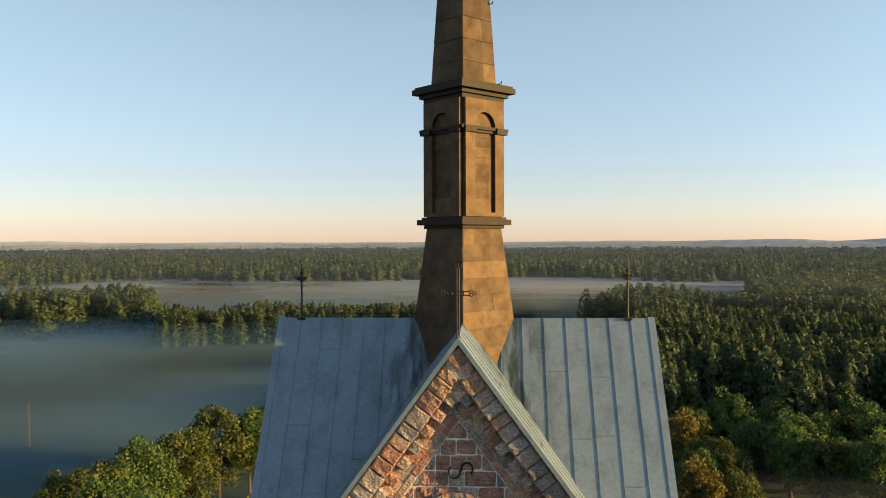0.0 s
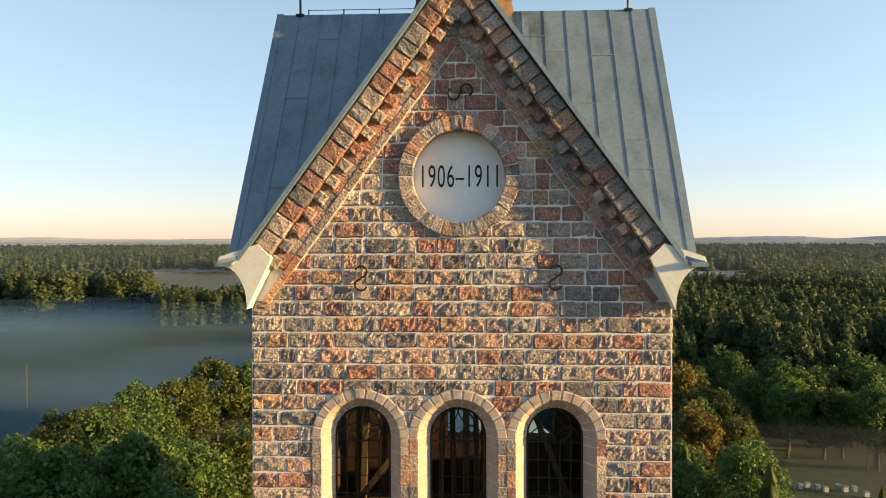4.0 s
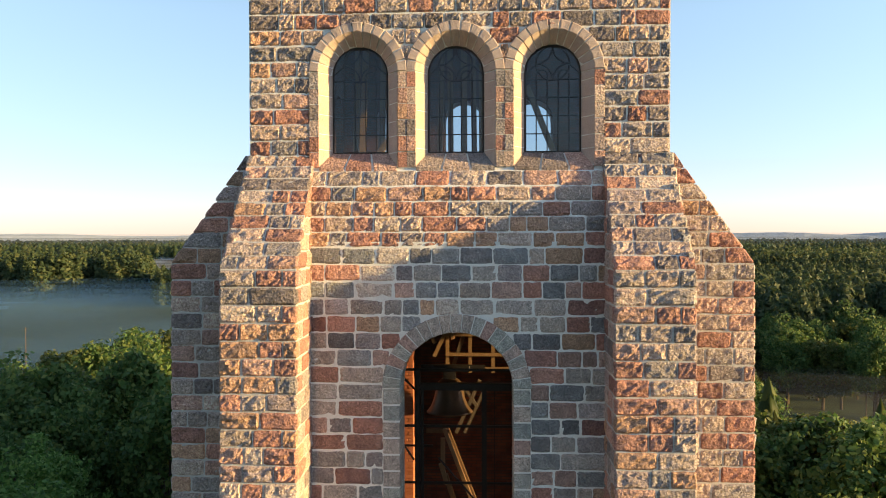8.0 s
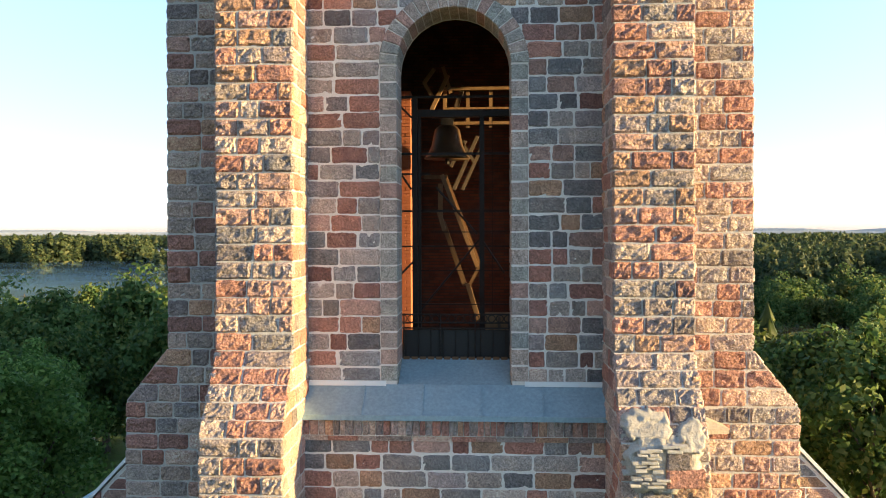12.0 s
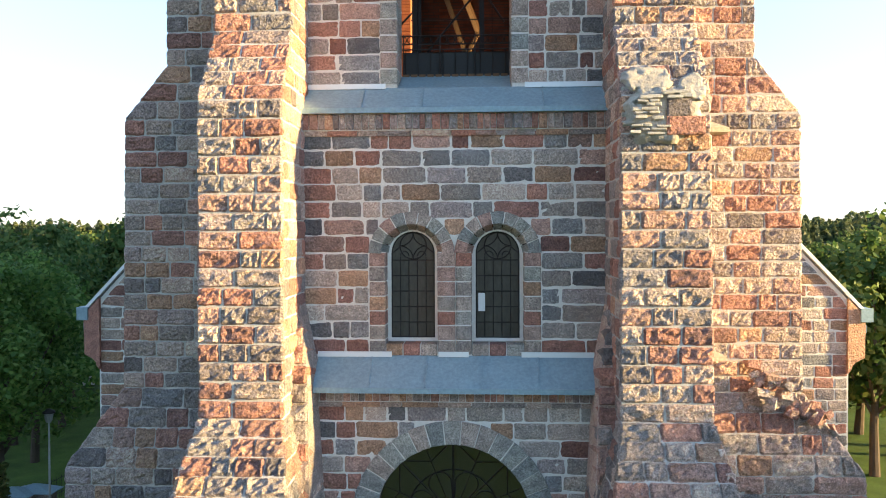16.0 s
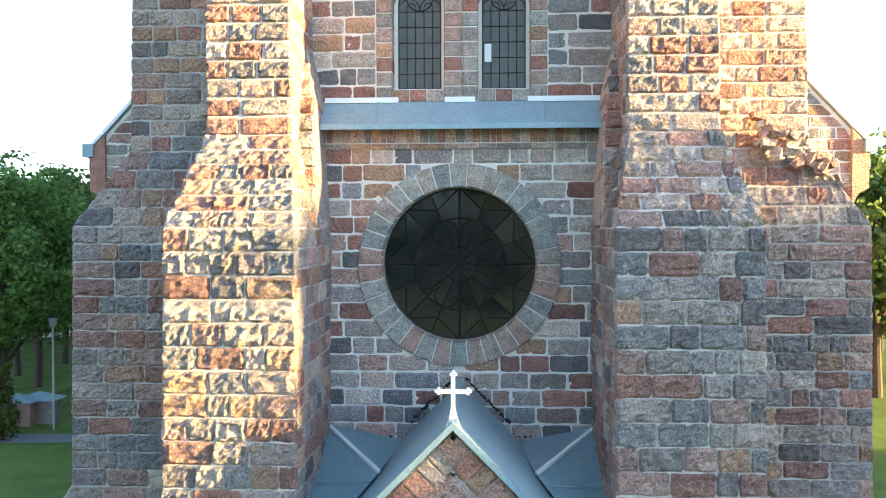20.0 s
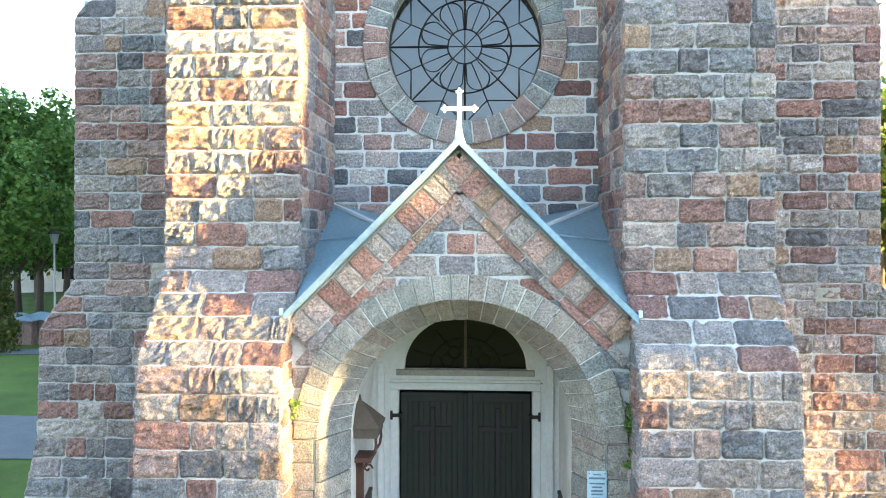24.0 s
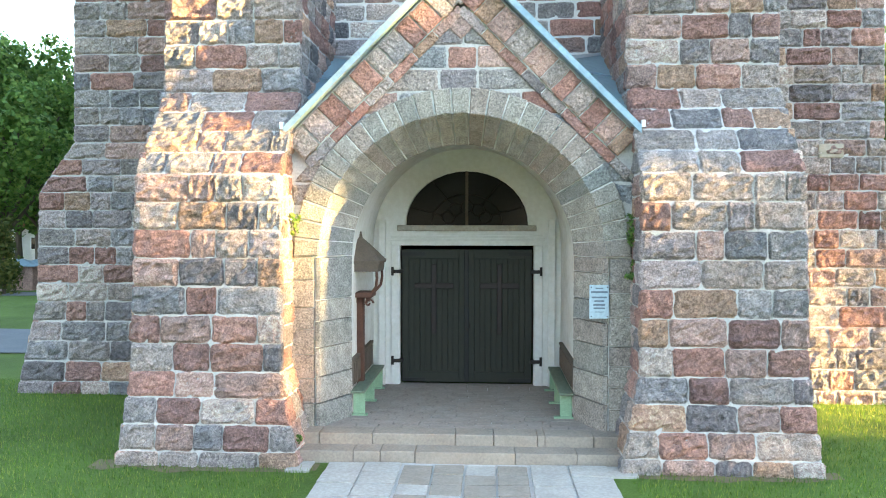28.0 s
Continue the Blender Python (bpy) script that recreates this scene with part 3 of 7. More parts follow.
lay("apex_stone", STONE_BLOCKS[2], wall_gable, FRONT @ Matrix.LocRotScale((0, 36.14, 0.36), Euler((0, 0, math.pi / 4)), (0.3, 0.3, 0.4)))
for x, z, d, w, h in ((0.0, 35.98, 0.33, 0.42, 0.44), (0.0, 35.5, 0.24, 0.34, 0.3), (-0.14, 35.2, 0.12, 0.26, 0.24), (0.16, 35.18, 0.12, 0.28, 0.24)):
    lay("apex_stone", rng.choice(STONE_BLOCKS), wall_gable, FRONT @ Matrix.LocRotScale((x, z, d), Euler((0, 0, 0.05)), (w, h, 0.36)))
# rake courses under the gable's roof edge
SL = math.atan(1.36)
for s in (-1, 1):
    d = Vector((s * math.cos(SL), 0, -math.sin(SL)))
    nrm = Vector((-s * math.sin(SL), 0, -math.cos(SL)))  # inwards, away from the roof edge
    m = face((0, 0, 36.28), d if s > 0 else -d, (0, -1, 0))
    sg = 1 if s > 0 else -1
    up = -1  # inwards is local -y
    L = 6.45
    x = 0.12
    while x < L - 0.25:
        w = rng.uniform(0.22, 0.36)
        lay("rake_stone", rng.choice(ROCK_BLOCKS), wall_gable, m @ Matrix.LocRotScale((sg * (x + w / 2), -0.13, 0.33 + rng.uniform(-0.01, 0.01)), Euler((0, 0, rng.uniform(-0.03, 0.03))), (w - 0.015, 0.36, 0.36)))
        x += w
    x = 0.35
    while x < L - 0.1:
        lay("dentil", rng.choice(ROCK_BLOCKS), wall_gable, m @ Matrix.LocRotScale((sg * (x + 0.1), -0.42, 0.24 + rng.uniform(-0.01, 0.02)), Euler((0, 0, rng.uniform(-0.08, 0.08))), (0.19, 0.2, 0.25)))
        x += 0.36
    x = 0.42
    while x < L - 0.2:
        w = rng.uniform(0.26, 0.45)
        lay("bed_stone", rng.choice(STONE_BLOCKS), wall_gable, m @ Matrix.LocRotScale((sg * (x + w / 2), -0.475, 0.085 + rng.uniform(-0.01, 0.01)), None, (w - 0.014, 0.3, 0.12)))
        x += w
    x = 0.5
    while x < L + 0.35:
        w = rng.uniform(0.3, 0.55)
        lay("string_stone", rng.choice(STONE_BLOCKS), wall_gable, m @ Matrix.LocRotScale((sg * (x + w / 2), -0.70, 0.09), None, (w - 0.012, 0.13, 0.14)))
        x += w
    part("rake_bed", boxed(min(sg * 0.3, sg * (L - 0.3)), max(sg * 0.3, sg * (L - 0.3)), -0.78, -0.3, -0.02, 0.06, m), MORTAR, wall_gable)
    part("rake_bed", boxed(min(sg * 0.15, sg * (L - 0.28)), max(sg * 0.15, sg * (L - 0.28)), -0.3, 0.04, -0.02, 0.25, m), MORTAR, wall_gable)

# weathering under the upper windows, then the battered band down to the belfry wall
wall_belfry = ob_from("wall_belfry", slab([(-2.7, 15.5), (2.7, 15.5), (2.7, 24.7), (-2.7, 24.7)], [arch(BELL[0], BELL[1] - 0.35, BELL[2], 1.02)], -0.45, 0.45), MORTAR)
tagged(wall_belfry, "belfry wall of coursed red and grey granite between buttresses", "wall", kind="structure")
part("weathering_bed", loft([[(-2.7, 0.2, 24.6), (-2.7, -0.44, 24.6), (-2.7, -0.24, 25.7), (-2.7, -0.03, 26.0), (-2.7, 0.2, 26.0)],
                             [(2.7, 0.2, 24.6), (2.7, -0.44, 24.6), (2.7, -0.24, 25.7), (2.7, -0.03, 26.0), (2.7, 0.2, 26.0)]]), MORTAR, wall_belfry)
m = face((0, -0.24, 25.7), (1, 0, 0), (0, -0.30, 0.21))
courses(wall_belfry, m, 0.0, 0.35, -2.66, 2.66, [], 0.35, w0=0.3, w1=0.75, proud=0.8)
m = face((0, -0.44, 24.6), (1, 0, 0), (0, -1.35, 0.24))
courses(wall_belfry, m, 0.0, 1.11, -2.66, 2.66, [], 0.28, w0=0.28, w1=0.66)
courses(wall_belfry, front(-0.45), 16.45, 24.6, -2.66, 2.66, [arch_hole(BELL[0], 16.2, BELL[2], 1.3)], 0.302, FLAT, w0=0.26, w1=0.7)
arch_ring(wall_belfry, front(-0.45), BELL[0], BELL[2], 1.0, 1.32, 0, 180, 19, -0.75, 0.035)
for s in (-1, 1):
    jamb(wall_belfry, front(-0.45), BELL[0] + s * 1.155 - 0.155, BELL[0] + s * 1.155 + 0.155, 16.5, BELL[2], 0.302, 0.8)

# wall with the paired windows
wall_gallery = ob_from("wall_gallery", slab([(-2.7, 10.9), (2.7, 10.9), (2.7, 15.9), (-2.7, 15.9)], [arch(c, 11.95, 13.5, 0.6) for c in WIN2], -0.85, 0.2), MORTAR)
tagged(wall_gallery, "granite tower wall with two narrow round-headed windows", "wall", kind="structure")
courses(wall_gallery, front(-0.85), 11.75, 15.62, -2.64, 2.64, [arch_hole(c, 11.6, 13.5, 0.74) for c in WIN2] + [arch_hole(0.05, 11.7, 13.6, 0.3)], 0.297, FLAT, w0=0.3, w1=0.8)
for c in WIN2:
    arch_ring(wall_gallery, front(-0.85), c, 13.5, 0.53, 0.75, 2, 178, 9, -0.3, 0.03, None, 0.1)
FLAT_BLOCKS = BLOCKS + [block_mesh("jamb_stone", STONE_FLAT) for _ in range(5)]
for c in WIN2:
    for k in range(3):
        lay("sill_stone", rng.choice(FLAT_BLOCKS), wall_gallery, front(-0.85) @ Matrix.LocRotScale((c - 0.3 + 0.3 * k, 11.86, 0.03), None, (0.285, 0.2, 0.34)))
for a, b in ((-1.46, -1.18), (-0.28, 0.03), (0.04, 0.31), (1.21, 1.5)):
    jamb(wall_gallery, front(-0.85), a, b, 11.77, 13.55, 0.27, 0.34, 0.03, FLAT_BLOCKS)
# brick-on-end courses under the two flashings
for y, z, xa, xb in ((-0.85, 15.62, -2.66, 2.66), (-1.05, 10.98, -2.4, 2.42)):
    x = xa
    while x < xb - 0.05:
        w = rng.uniform(0.10, 0.17)
        lay("soldier_stone", rng.choice(STONE_BLOCKS), wall_gallery, front(y) @ Matrix.LocRotScale((x + w / 2, z + 0.17, 0.10 + rng.uniform(-0.008, 0.008)), None, (w - 0.014, 0.26, 0.2)))
        x += w
    x = xa
    while x < xb - 0.05:
        w = min(rng.uniform(0.3, 0.7), xb - x)
        lay("bed_stone", rng.choice(STONE_BLOCKS), wall_gallery, front(y) @ Matrix.LocRotScale((x + w / 2, z - 0.02, 0.05), None, (w - 0.014, 0.1, 0.15)))
        x += w
    part("soldier_bed", boxed(xa, xb, y - 0.06, y + 0.1, z + 0.02, z + 0.36), MORTAR, wall_gallery)

# lowest wall with the rose window
wall_rose = ob_from("wall_rose", slab([(-2.9, 0.0), (2.9, 0.0), (2.9, 11.2), (-2.9, 11.2)], [disc(*ROSE, 1.36), [(-1.7, 0.3), (1.7, 0.3), (1.7, 3.05)] + [(1.7 * math.cos(math.pi * i / 16), 3.05 + 1.65 * math.sin(math.pi * i / 16)) for i in range(17)] + [(-1.7, 3.05)]], -1.05, -0.2), MORTAR)
tagged(wall_rose, "lower tower wall of red and grey granite round the rose window", "wall", kind="structure")
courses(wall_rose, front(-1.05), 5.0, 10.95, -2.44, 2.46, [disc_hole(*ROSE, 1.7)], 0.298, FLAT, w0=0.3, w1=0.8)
arch_ring(wall_rose, front(-1.05), *ROSE, 1.34, 1.74, 0, 360, 34, -0.34, 0.035)


# ---- buttresses ----
def front_levels(s):
    o = 0.0 if s < 0 else 0.1
    return [(26.3, 0.05, 2.64, 3.84), (24.25, -1.55, 2.6, 3.86), (17.2, -1.6, 2.62, 3.88), (15.95, -2.38, 2.6, 3.9), (11.0, -2.44, 2.6, 3.9 + o * 0.6),
            (9.55, -3.57, 2.25, 4.14 + o), (5.15, -3.6, 2.27, 4.18 + o), (3.95, -4.55, 2.3, 4.18 + o), (1.4, -4.65, 2.28, 4.22 + o), (0.1, -4.92, 1.98, 4.34 + o)]


SIDE = [(26.3, 3.80, 0.03, 1.35), (24.3, 5.3, 0.0, 1.3), (17.0, 5.34, 0.0, 1.3), (16.0, 6.14, -0.02, 1.32), (11.0, 6.2, -0.06, 1.34),
        (9.6, 7.15, -0.42, 1.6), (4.8, 7.2, -0.45, 1.6), (3.9, 7.85, -0.48, 1.65), (1.9, 7.9, -0.52, 1.7), (0.1, 8.2, -0.74, 1.8)]


def quoin_face(parent, a0, a1, b0, b1, wall_h=0.3, meshes=None, proud=1.0, w0=0.26, w1=0.66, over=-0.01):
    """Stones on the four-cornered face with lower edge a0-a1 and upper edge b0-b1 (seen from outside, left to right)."""
    a0, a1, b0, b1 = map(Vector, (a0, a1, b0, b1))
    u = (a1 - a0).normalized()
    up = ((b0 + b1) / 2 - (a0 + a1) / 2)
    n = u.cross(up).normalized()
    m = face(a0, u, n)
    inv = m.inverted()
    la, lb, ra, rb = (inv @ p for p in (a0, b0, a1, b1))
    hgt = (lb.y + rb.y) / 2

    def left(v):
        return la.x + (lb.x - la.x) * v / hgt - over

    def right(v):
        return ra.x + (rb.x - ra.x) * v / hgt + over
    courses(parent, m, 0.0, hgt, left, right, [], wall_h, meshes, w0=w0, w1=w1, proud=proud)


for s in (-1, 1):
    lv = front_levels(s)
    stages = []
    for n, (a, b) in enumerate(((0, 2), (2, 4), (4, 6), (6, 9))):
        bt = ob_from("buttress_front", loft([[(s * i, 0.6, z), (s * i, y, z), (s * o, y, z), (s * o, 0.6, z)] for z, y, i, o in lv[a:b + 1]]), MORTAR_GREY)
        what = ("upper stage of", "broken middle stage of" if s > 0 else "middle stage of", "sloping lower stage of", "battered foot of")[n]
        tagged(bt, what + " a corner buttress of rough granite blocks", "buttress", "front buttresses", "structure")
        stages += [bt] * (b - a)
    for k, ((z1, y1, i1, o1), (z0, y0, i0, o0)) in enumerate(zip(lv, lv[1:])):
        bt = stages[k]
        lo, hi = (-o0, -i0) if s < 0 else (i0, o0)
        lo1, hi1 = (-o1, -i1) if s < 0 else (i1, o1)
        quoin_face(bt, (lo, y0, z0), (hi, y0, z0), (lo1, y1, z1), (hi1, y1, z1), (0.3, 0.33, 0.355)[(k > 3) + (k > 5)], w0=(0.3, 0.3, 0.32)[(k > 3) + (k > 5)], w1=(0.7, 0.76, 0.8)[(k > 3) + (k > 5)], meshes=BOLD if k > 3 else None, proud=1.15 if 0 < k < 4 else 1.0, over=0.03)
        # inner face, towards the axis; its back edge runs up to the wall
        yb = {0: 0.0, 1: -0.3, 2: -0.4, 3: -0.8, 4: -1.0}.get(k, -1.05)
        if y0 < yb - 0.1:
            back1 = max(y1 + 0.06, yb)
            if s < 0:
                quoin_face(bt, (-i0, y0, z0), (-i0, yb, z0), (-i1, y1, z1), (-i1, back1, z1), meshes=BOLD if k > 3 else None, proud=0.6)
            else:
                quoin_face(bt, (i0, yb, z0), (i0, y0, z0), (i1, back1, z1), (i1, y1, z1), meshes=BOLD if k > 3 else None, proud=0.6)
    # side buttress
    stages = []
    for a, b, what in ((0, 4, "upper part of"), (4, 9, "lower part of")):
        bs = ob_from("buttress_side", loft([[(s * 3.0, f, z), (s * x, f, z), (s * x, r, z), (s * 3.0, r, z)] for z, x, f, r in SIDE[a:b + 1]]), MORTAR_GREY)
        tagged(bs, what + " a stepped granite buttress standing out sideways", "buttress", "side buttresses", "structure")
        stages += [bs] * (b - a)
    for k, ((z1, x1, f1, r1), (z0, x0, f0, r0)) in enumerate(zip(SIDE, SIDE[1:])):
        bs = stages[k]
        inner = 3.86 if z0 > 9 else 4.0
        top = max(inner, x1) if z1 < 26 else inner
        if s < 0:
            quoin_face(bs, (-x0, f0, z0), (-inner, f0, z0), (-top - (0.02 if z1 > 26 else 0), f1, z1), (-inner, f1, z1), 0.3 if z1 > 11 else 0.33, w0=0.3, w1=0.7 if z1 > 11 else 0.85, meshes=None if z1 > 11 else BOLD, proud=0.9, over=0.025)
        else:
            quoin_face(bs, (inner, f0, z0), (x0, f0, z0), (inner, f1, z1), (top + (0.02 if z1 > 26 else 0), f1, z1), 0.3 if z1 > 11 else 0.33, w0=0.3, w1=0.7 if z1 > 11 else 0.85, meshes=None if z1 > 11 else BOLD, proud=0.9, over=0.025)

# body of the tower behind the front: side and back walls, floors
for s in (-1, 1):
    mm = Matrix.Translation((s * HW, CY, 0)) @ Matrix.Rotation(s * math.pi / 2, 4, "Z")
    w = ob_from("wall_side", slab([(-CY + 0.76, 15.0), (CY - 0.72, 15.0), (CY - 0.72, 31.9), (0, 36.0), (-CY + 0.76, 31.9)], [arch(c, Z3 - 0.1, S3, 0.5) for c, r in WIN3] + [arch(0.0, 16.9, 22.3, 0.75)], 0.0, 0.7, mm), BRICK_LINING)
    tagged(w, "brick-lined side wall of the bell tower", "wall", kind="structure")
    w = ob_from("wall_side_low", boxed(s * HW - 0.4, s * HW + 0.4, 0.3, YB, 0.0, 15.0), MORTAR)
    tagged(w, "lower granite side wall of the tower", "wall", kind="structure")
mm = Matrix.Translation((0, YB, 0)) @ Matrix.Rotation(math.pi, 4, "Z")
wall_back = ob_from("wall_back", slab([(-HW, 0.0), (HW, 0.0), (HW, 31.0), (0, 36.2), (-HW, 31.0)], [arch(-c, Z3 - 0.1, S3, 0.5) for c, r in WIN3], 0.0, 0.7, mm), BRICK_LINING)
tagged(wall_back, "brick back wall of the bell tower", "wall", kind="structure")
for z, nm in ((16.55, "floor_belfry"), (24.9, "floor_window_room"), (11.4, "floor_gallery")):
    f = ob_from(nm, boxed(-HW + 0.1, HW - 0.1, 0.1, YB - 0.1, z - 0.2, z), OLD_TIMBER)
    tagged(f, "dark plank floor inside the tower", "floor", kind="structure")

# ---- tower roof ----
roof = thing("tower_roof", "steep crossed gable roof of grey galvanised sheet with standing seams", "roof", kind="structure")
OV = 0.37


def roof_plate(name, a, b, c, d, th=0.06):
    """A sheet between four points (a, b at the ridge; c, d at the eave), th thick downwards."""
    bm = bmesh.new()
    top = [bm.verts.new(p) for p in (a, b, c, d)]
    low = [bm.verts.new(Vector(p) - Vector((0, 0, th))) for p in (a, b, c, d)]
    bm.faces.new(top)
    bm.faces.new(low[::-1])
    for i in range(4):
        j = (i + 1) % 4
        bm.faces.new((top[j], top[i], low[i], low[j]))
    bmesh.ops.recalc_face_normals(bm, faces=bm.faces[:])
    return bm


ZR, ZE, XE = 36.5, 31.15, 3.93   # ridge, bend above the eave, half width there
# each gable's two slopes meet the neighbours' along the diagonals
for rot in range(4):
    q = Matrix.Translation((0, CY, 0)) @ Matrix.Rotation(rot * math.pi / 2, 4, "Z")
    lim = HW + OV if rot % 2 else CY + OV   # distance of this gable's edge from the axis
    wid = XE if rot % 2 == 0 else XE * CY / HW
    for s in (-1, 1):
        a, b = Vector((0, -lim, ZR)), Vector((0, 0, ZR))
        c, d = Vector((s * wid, -wid * (HW / CY if rot % 2 else CY / HW), ZE)), Vector((s * wid, -lim, ZE))
        part("roof_slope", roof_plate("roof_slope", q @ a, q @ b, q @ c, q @ d), ROOF, roof)
        e1, e2 = d + Vector((s * 0.42, -0.12, -0.14)), c + Vector((s * 0.42, -0.1, -0.14))
        part("eave_flare", roof_plate("eave_flare", q @ d, q @ c, q @ e2, q @ e1), ROOF, roof)
        # folded edge of the front sheet
        part("verge", roof_plate("verge", q @ (a + Vector((0, -0.03, 0.03))), q @ (a + Vector((0, 0.12, 0.03))), q @ (d + Vector((0, 0.12, 0.03))), q @ (d + Vector((0, -0.03, 0.03))), 0.13), ROOF, roof)
        # seams down the slope
        u = (d - a)
        n = 1
        y = -lim + 0.5
        while y < -0.3:
            t1 = min(1.0, abs(y) / abs(c.y)) if abs(y) < abs(c.y) else 1.0
            p0 = Vector((0, y, ZR))
            p1 = p0 + Vector((s * wid, 0, ZE - ZR)) * t1
            part("seam", beam(bmesh.new(), q @ (p0 + Vector((0, 0, 0.01))), q @ (p1 + Vector((0, 0, 0.01))), 0.012, 0.022), ROOF, roof)
            if s * (1 if rot < 2 else -1) and t1 > 0.3:
                for f in sorted(rng.uniform(0.08, 0.92) for _ in range(2 if t1 > 0.7 else 1)):
                    if f < t1 and y + 0.48 < -0.1:
                        j0 = Vector((s * wid * f, y + 0.01, ZR + (ZE - ZR) * f + 0.012))
                        part("lap_joint", beam(bmesh.new(), q @ j0, q @ (j0 + Vector((0, 0.46, 0))), 0.02, 0.02), ROOF, roof)
            y += 0.48
for s in (-1, 1):  # plastered kneelers under the eaves
    prof = [(3.80, 30.18)] + [(3.80 + 0.5 * (1 - math.cos(math.pi / 2 * i / 8)), 30.25 + 0.72 * math.sin(math.pi / 2 * i / 8)) for i in range(9)] + [(4.34, 31.0), (4.3, 31.12), (3.6, 31.35), (3.35, 31.1)]
    k = ob_from("kneeler", slab([(s * x, z) for x, z in prof], [], -0.38, 0.3), PLASTER)
    tagged(k, "curved white plastered kneeler under the roof eave", "kneeler", "gable kneelers", "structure")

# ---- spire ----
spire = thing("spire", "slender brown sheet-copper spire with cornices and arched blind niches", "spire", kind="structure")


def diamond(r, z):
    return [(0, CY - r, z), (r, CY, z), (0, CY + r, z), (-r, CY, z)]


part("spire_foot", loft([diamond(1.62, 34.4), diamond(1.12, 36.35), diamond(0.83, 38.5)]), COPPER, spire)
part("spire_shaft", loft([diamond(0.84, 38.7), diamond(0.84, 41.3)]), COPPER, spire)
part("spire_needle", loft([diamond(0.72, 41.65), diamond(0.42, 46.0), diamond(0.03, 52.0)]), COPPER, spire)
for z, h, r in ((38.5, 0.08, 0.9), (38.58, 0.12, 1.06), (38.7, 0.05, 0.95), (40.58, 0.06, 0.93), (40.64, 0.07, 1.0), (41.3, 0.1, 0.9), (41.4, 0.09, 1.0), (41.49, 0.12, 1.16), (41.61, 0.05, 1.1)):
    part("cornice", loft([diamond(r, z), diamond(r, z + h)]), COPPER, spire)

# ---- windows of the tower ----
def cames(bm, pts, r=0.014, y=0.0):
    for p, q in zip(pts, pts[1:]):
        bar(bm, (p[0], y, p[1]), (q[0], y, q[1]), r, 4)
    return bm


def arc_pts(cx, cz, r, a0, a1, n=10):
    return [(cx + r * math.cos(radians(a0 + (a1 - a0) * i / n)), cz + r * math.sin(radians(a0 + (a1 - a0) * i / n))) for i in range(n + 1)]


def lattice_window(name, cx, z0, zs, r, y, rows, glass, label, seed):
    """A round-headed leaded window: frame, bars, panes, a head with a four-petal disc."""
    rw = random.Random(seed)
    w = thing(name, label, "window", "tower windows", "structure")
    out = arch(cx, z0, zs, r, 16)
    fr = cames(bmesh.new(), out + out[:1], 0.018, y)
    part("window_frame", fr, IRON, w)
    top = zs - 0.12
    xs = [cx - r + 2 * r * k / 5 for k in range(6)]
    zz = [z0 + (top - z0) * k / rows for k in range(rows + 1)]
    for x in xs[1:-1]:
        part("upright_bar", cames(bmesh.new(), [(x, z0), (x, top + 0.06)], 0.0105, y), IRON, w)
    for z in zz[1:]:
        part("cross_bar", cames(bmesh.new(), [(cx - r, z), (cx + r, z)], 0.0105, y), IRON, w)
    for x in ((xs[1] + xs[2]) / 2, (xs[3] + xs[4]) / 2):
        part("small_arch", cames(bmesh.new(), arc_pts(x, top + 0.08, r * 0.2, 0, 180, 6), 0.0115, y), IRON, w)
    rc, zc = r * 0.62, zs + r * 0.34
    part("head_ring", cames(bmesh.new(), arc_pts(cx, zc, rc, 0, 360, 20), 0.013, y), IRON, w)
    for k in range(4):
        a = 90 * k + 45
        part("petal_bar", cames(bmesh.new(), arc_pts(cx + rc * 1.41 * math.cos(radians(a)), zc + rc * 1.41 * math.sin(radians(a)), rc, a + 135, a + 225, 6), 0.0115, y), IRON, w)
    for s in (-1, 1):
        part("head_bar", cames(bmesh.new(), [(cx + s * r * 0.98, zs), (cx + s * rc, zc - 0.02)], 0.012, y), IRON, w)
    for a, b in zip(xs, xs[1:]):
        for c, d in zip(zz, zz[1:]):
            m = Matrix.Translation(((a + b) / 2, y, (c + d) / 2)) @ Euler((rw.uniform(-0.012, 0.012), 0, rw.uniform(-0.012, 0.012))).to_matrix().to_4x4()
            pn = part("pane", boxed((a - b) / 2, (b - a) / 2, -0.002, 0.002, (c - d) / 2, (d - c) / 2, m), glass, w)
            pn.visible_shadow = False
    head = [(cx - r, top), (cx + r, top)] + arc_pts(cx, zs, r, 0, 180, 16)
    pn = part("head_pane", slab(head, [], y - 0.002, y + 0.002), glass, w)
    pn.visible_shadow = False
    return w


for i, (c, r) in enumerate(WIN3):
    lattice_window("window_upper", c, Z3, S3, 0.5, 0.29, 4, CLEAR, "round-headed leaded window with clear panes and petal head", 20 + i)
    for a, b in ((0.0, 0.32), (0.34, 0.68), (0.70, 1.0)):
        part("sill_stone", loft([[(c - 0.72 + 1.44 * f, -0.04, 25.98), (c - 0.72 + 1.44 * f, -0.045, 26.06), (c - 0.52 + 1.04 * f, 0.3, 26.36), (c - 0.52 + 1.04 * f, 0.32, 26.0)] for f in (a + 0.006, b - 0.006)]), STONE, wall_gable)
    part("sill_bed", loft([[(c + x, -0.02, 25.98), (c + x, -0.02, 26.04), (c + x * 0.72, 0.3, 26.34), (c + x * 0.72, 0.32, 26.0)] for x in (-0.71, 0.71)]), MORTAR, wall_gable)
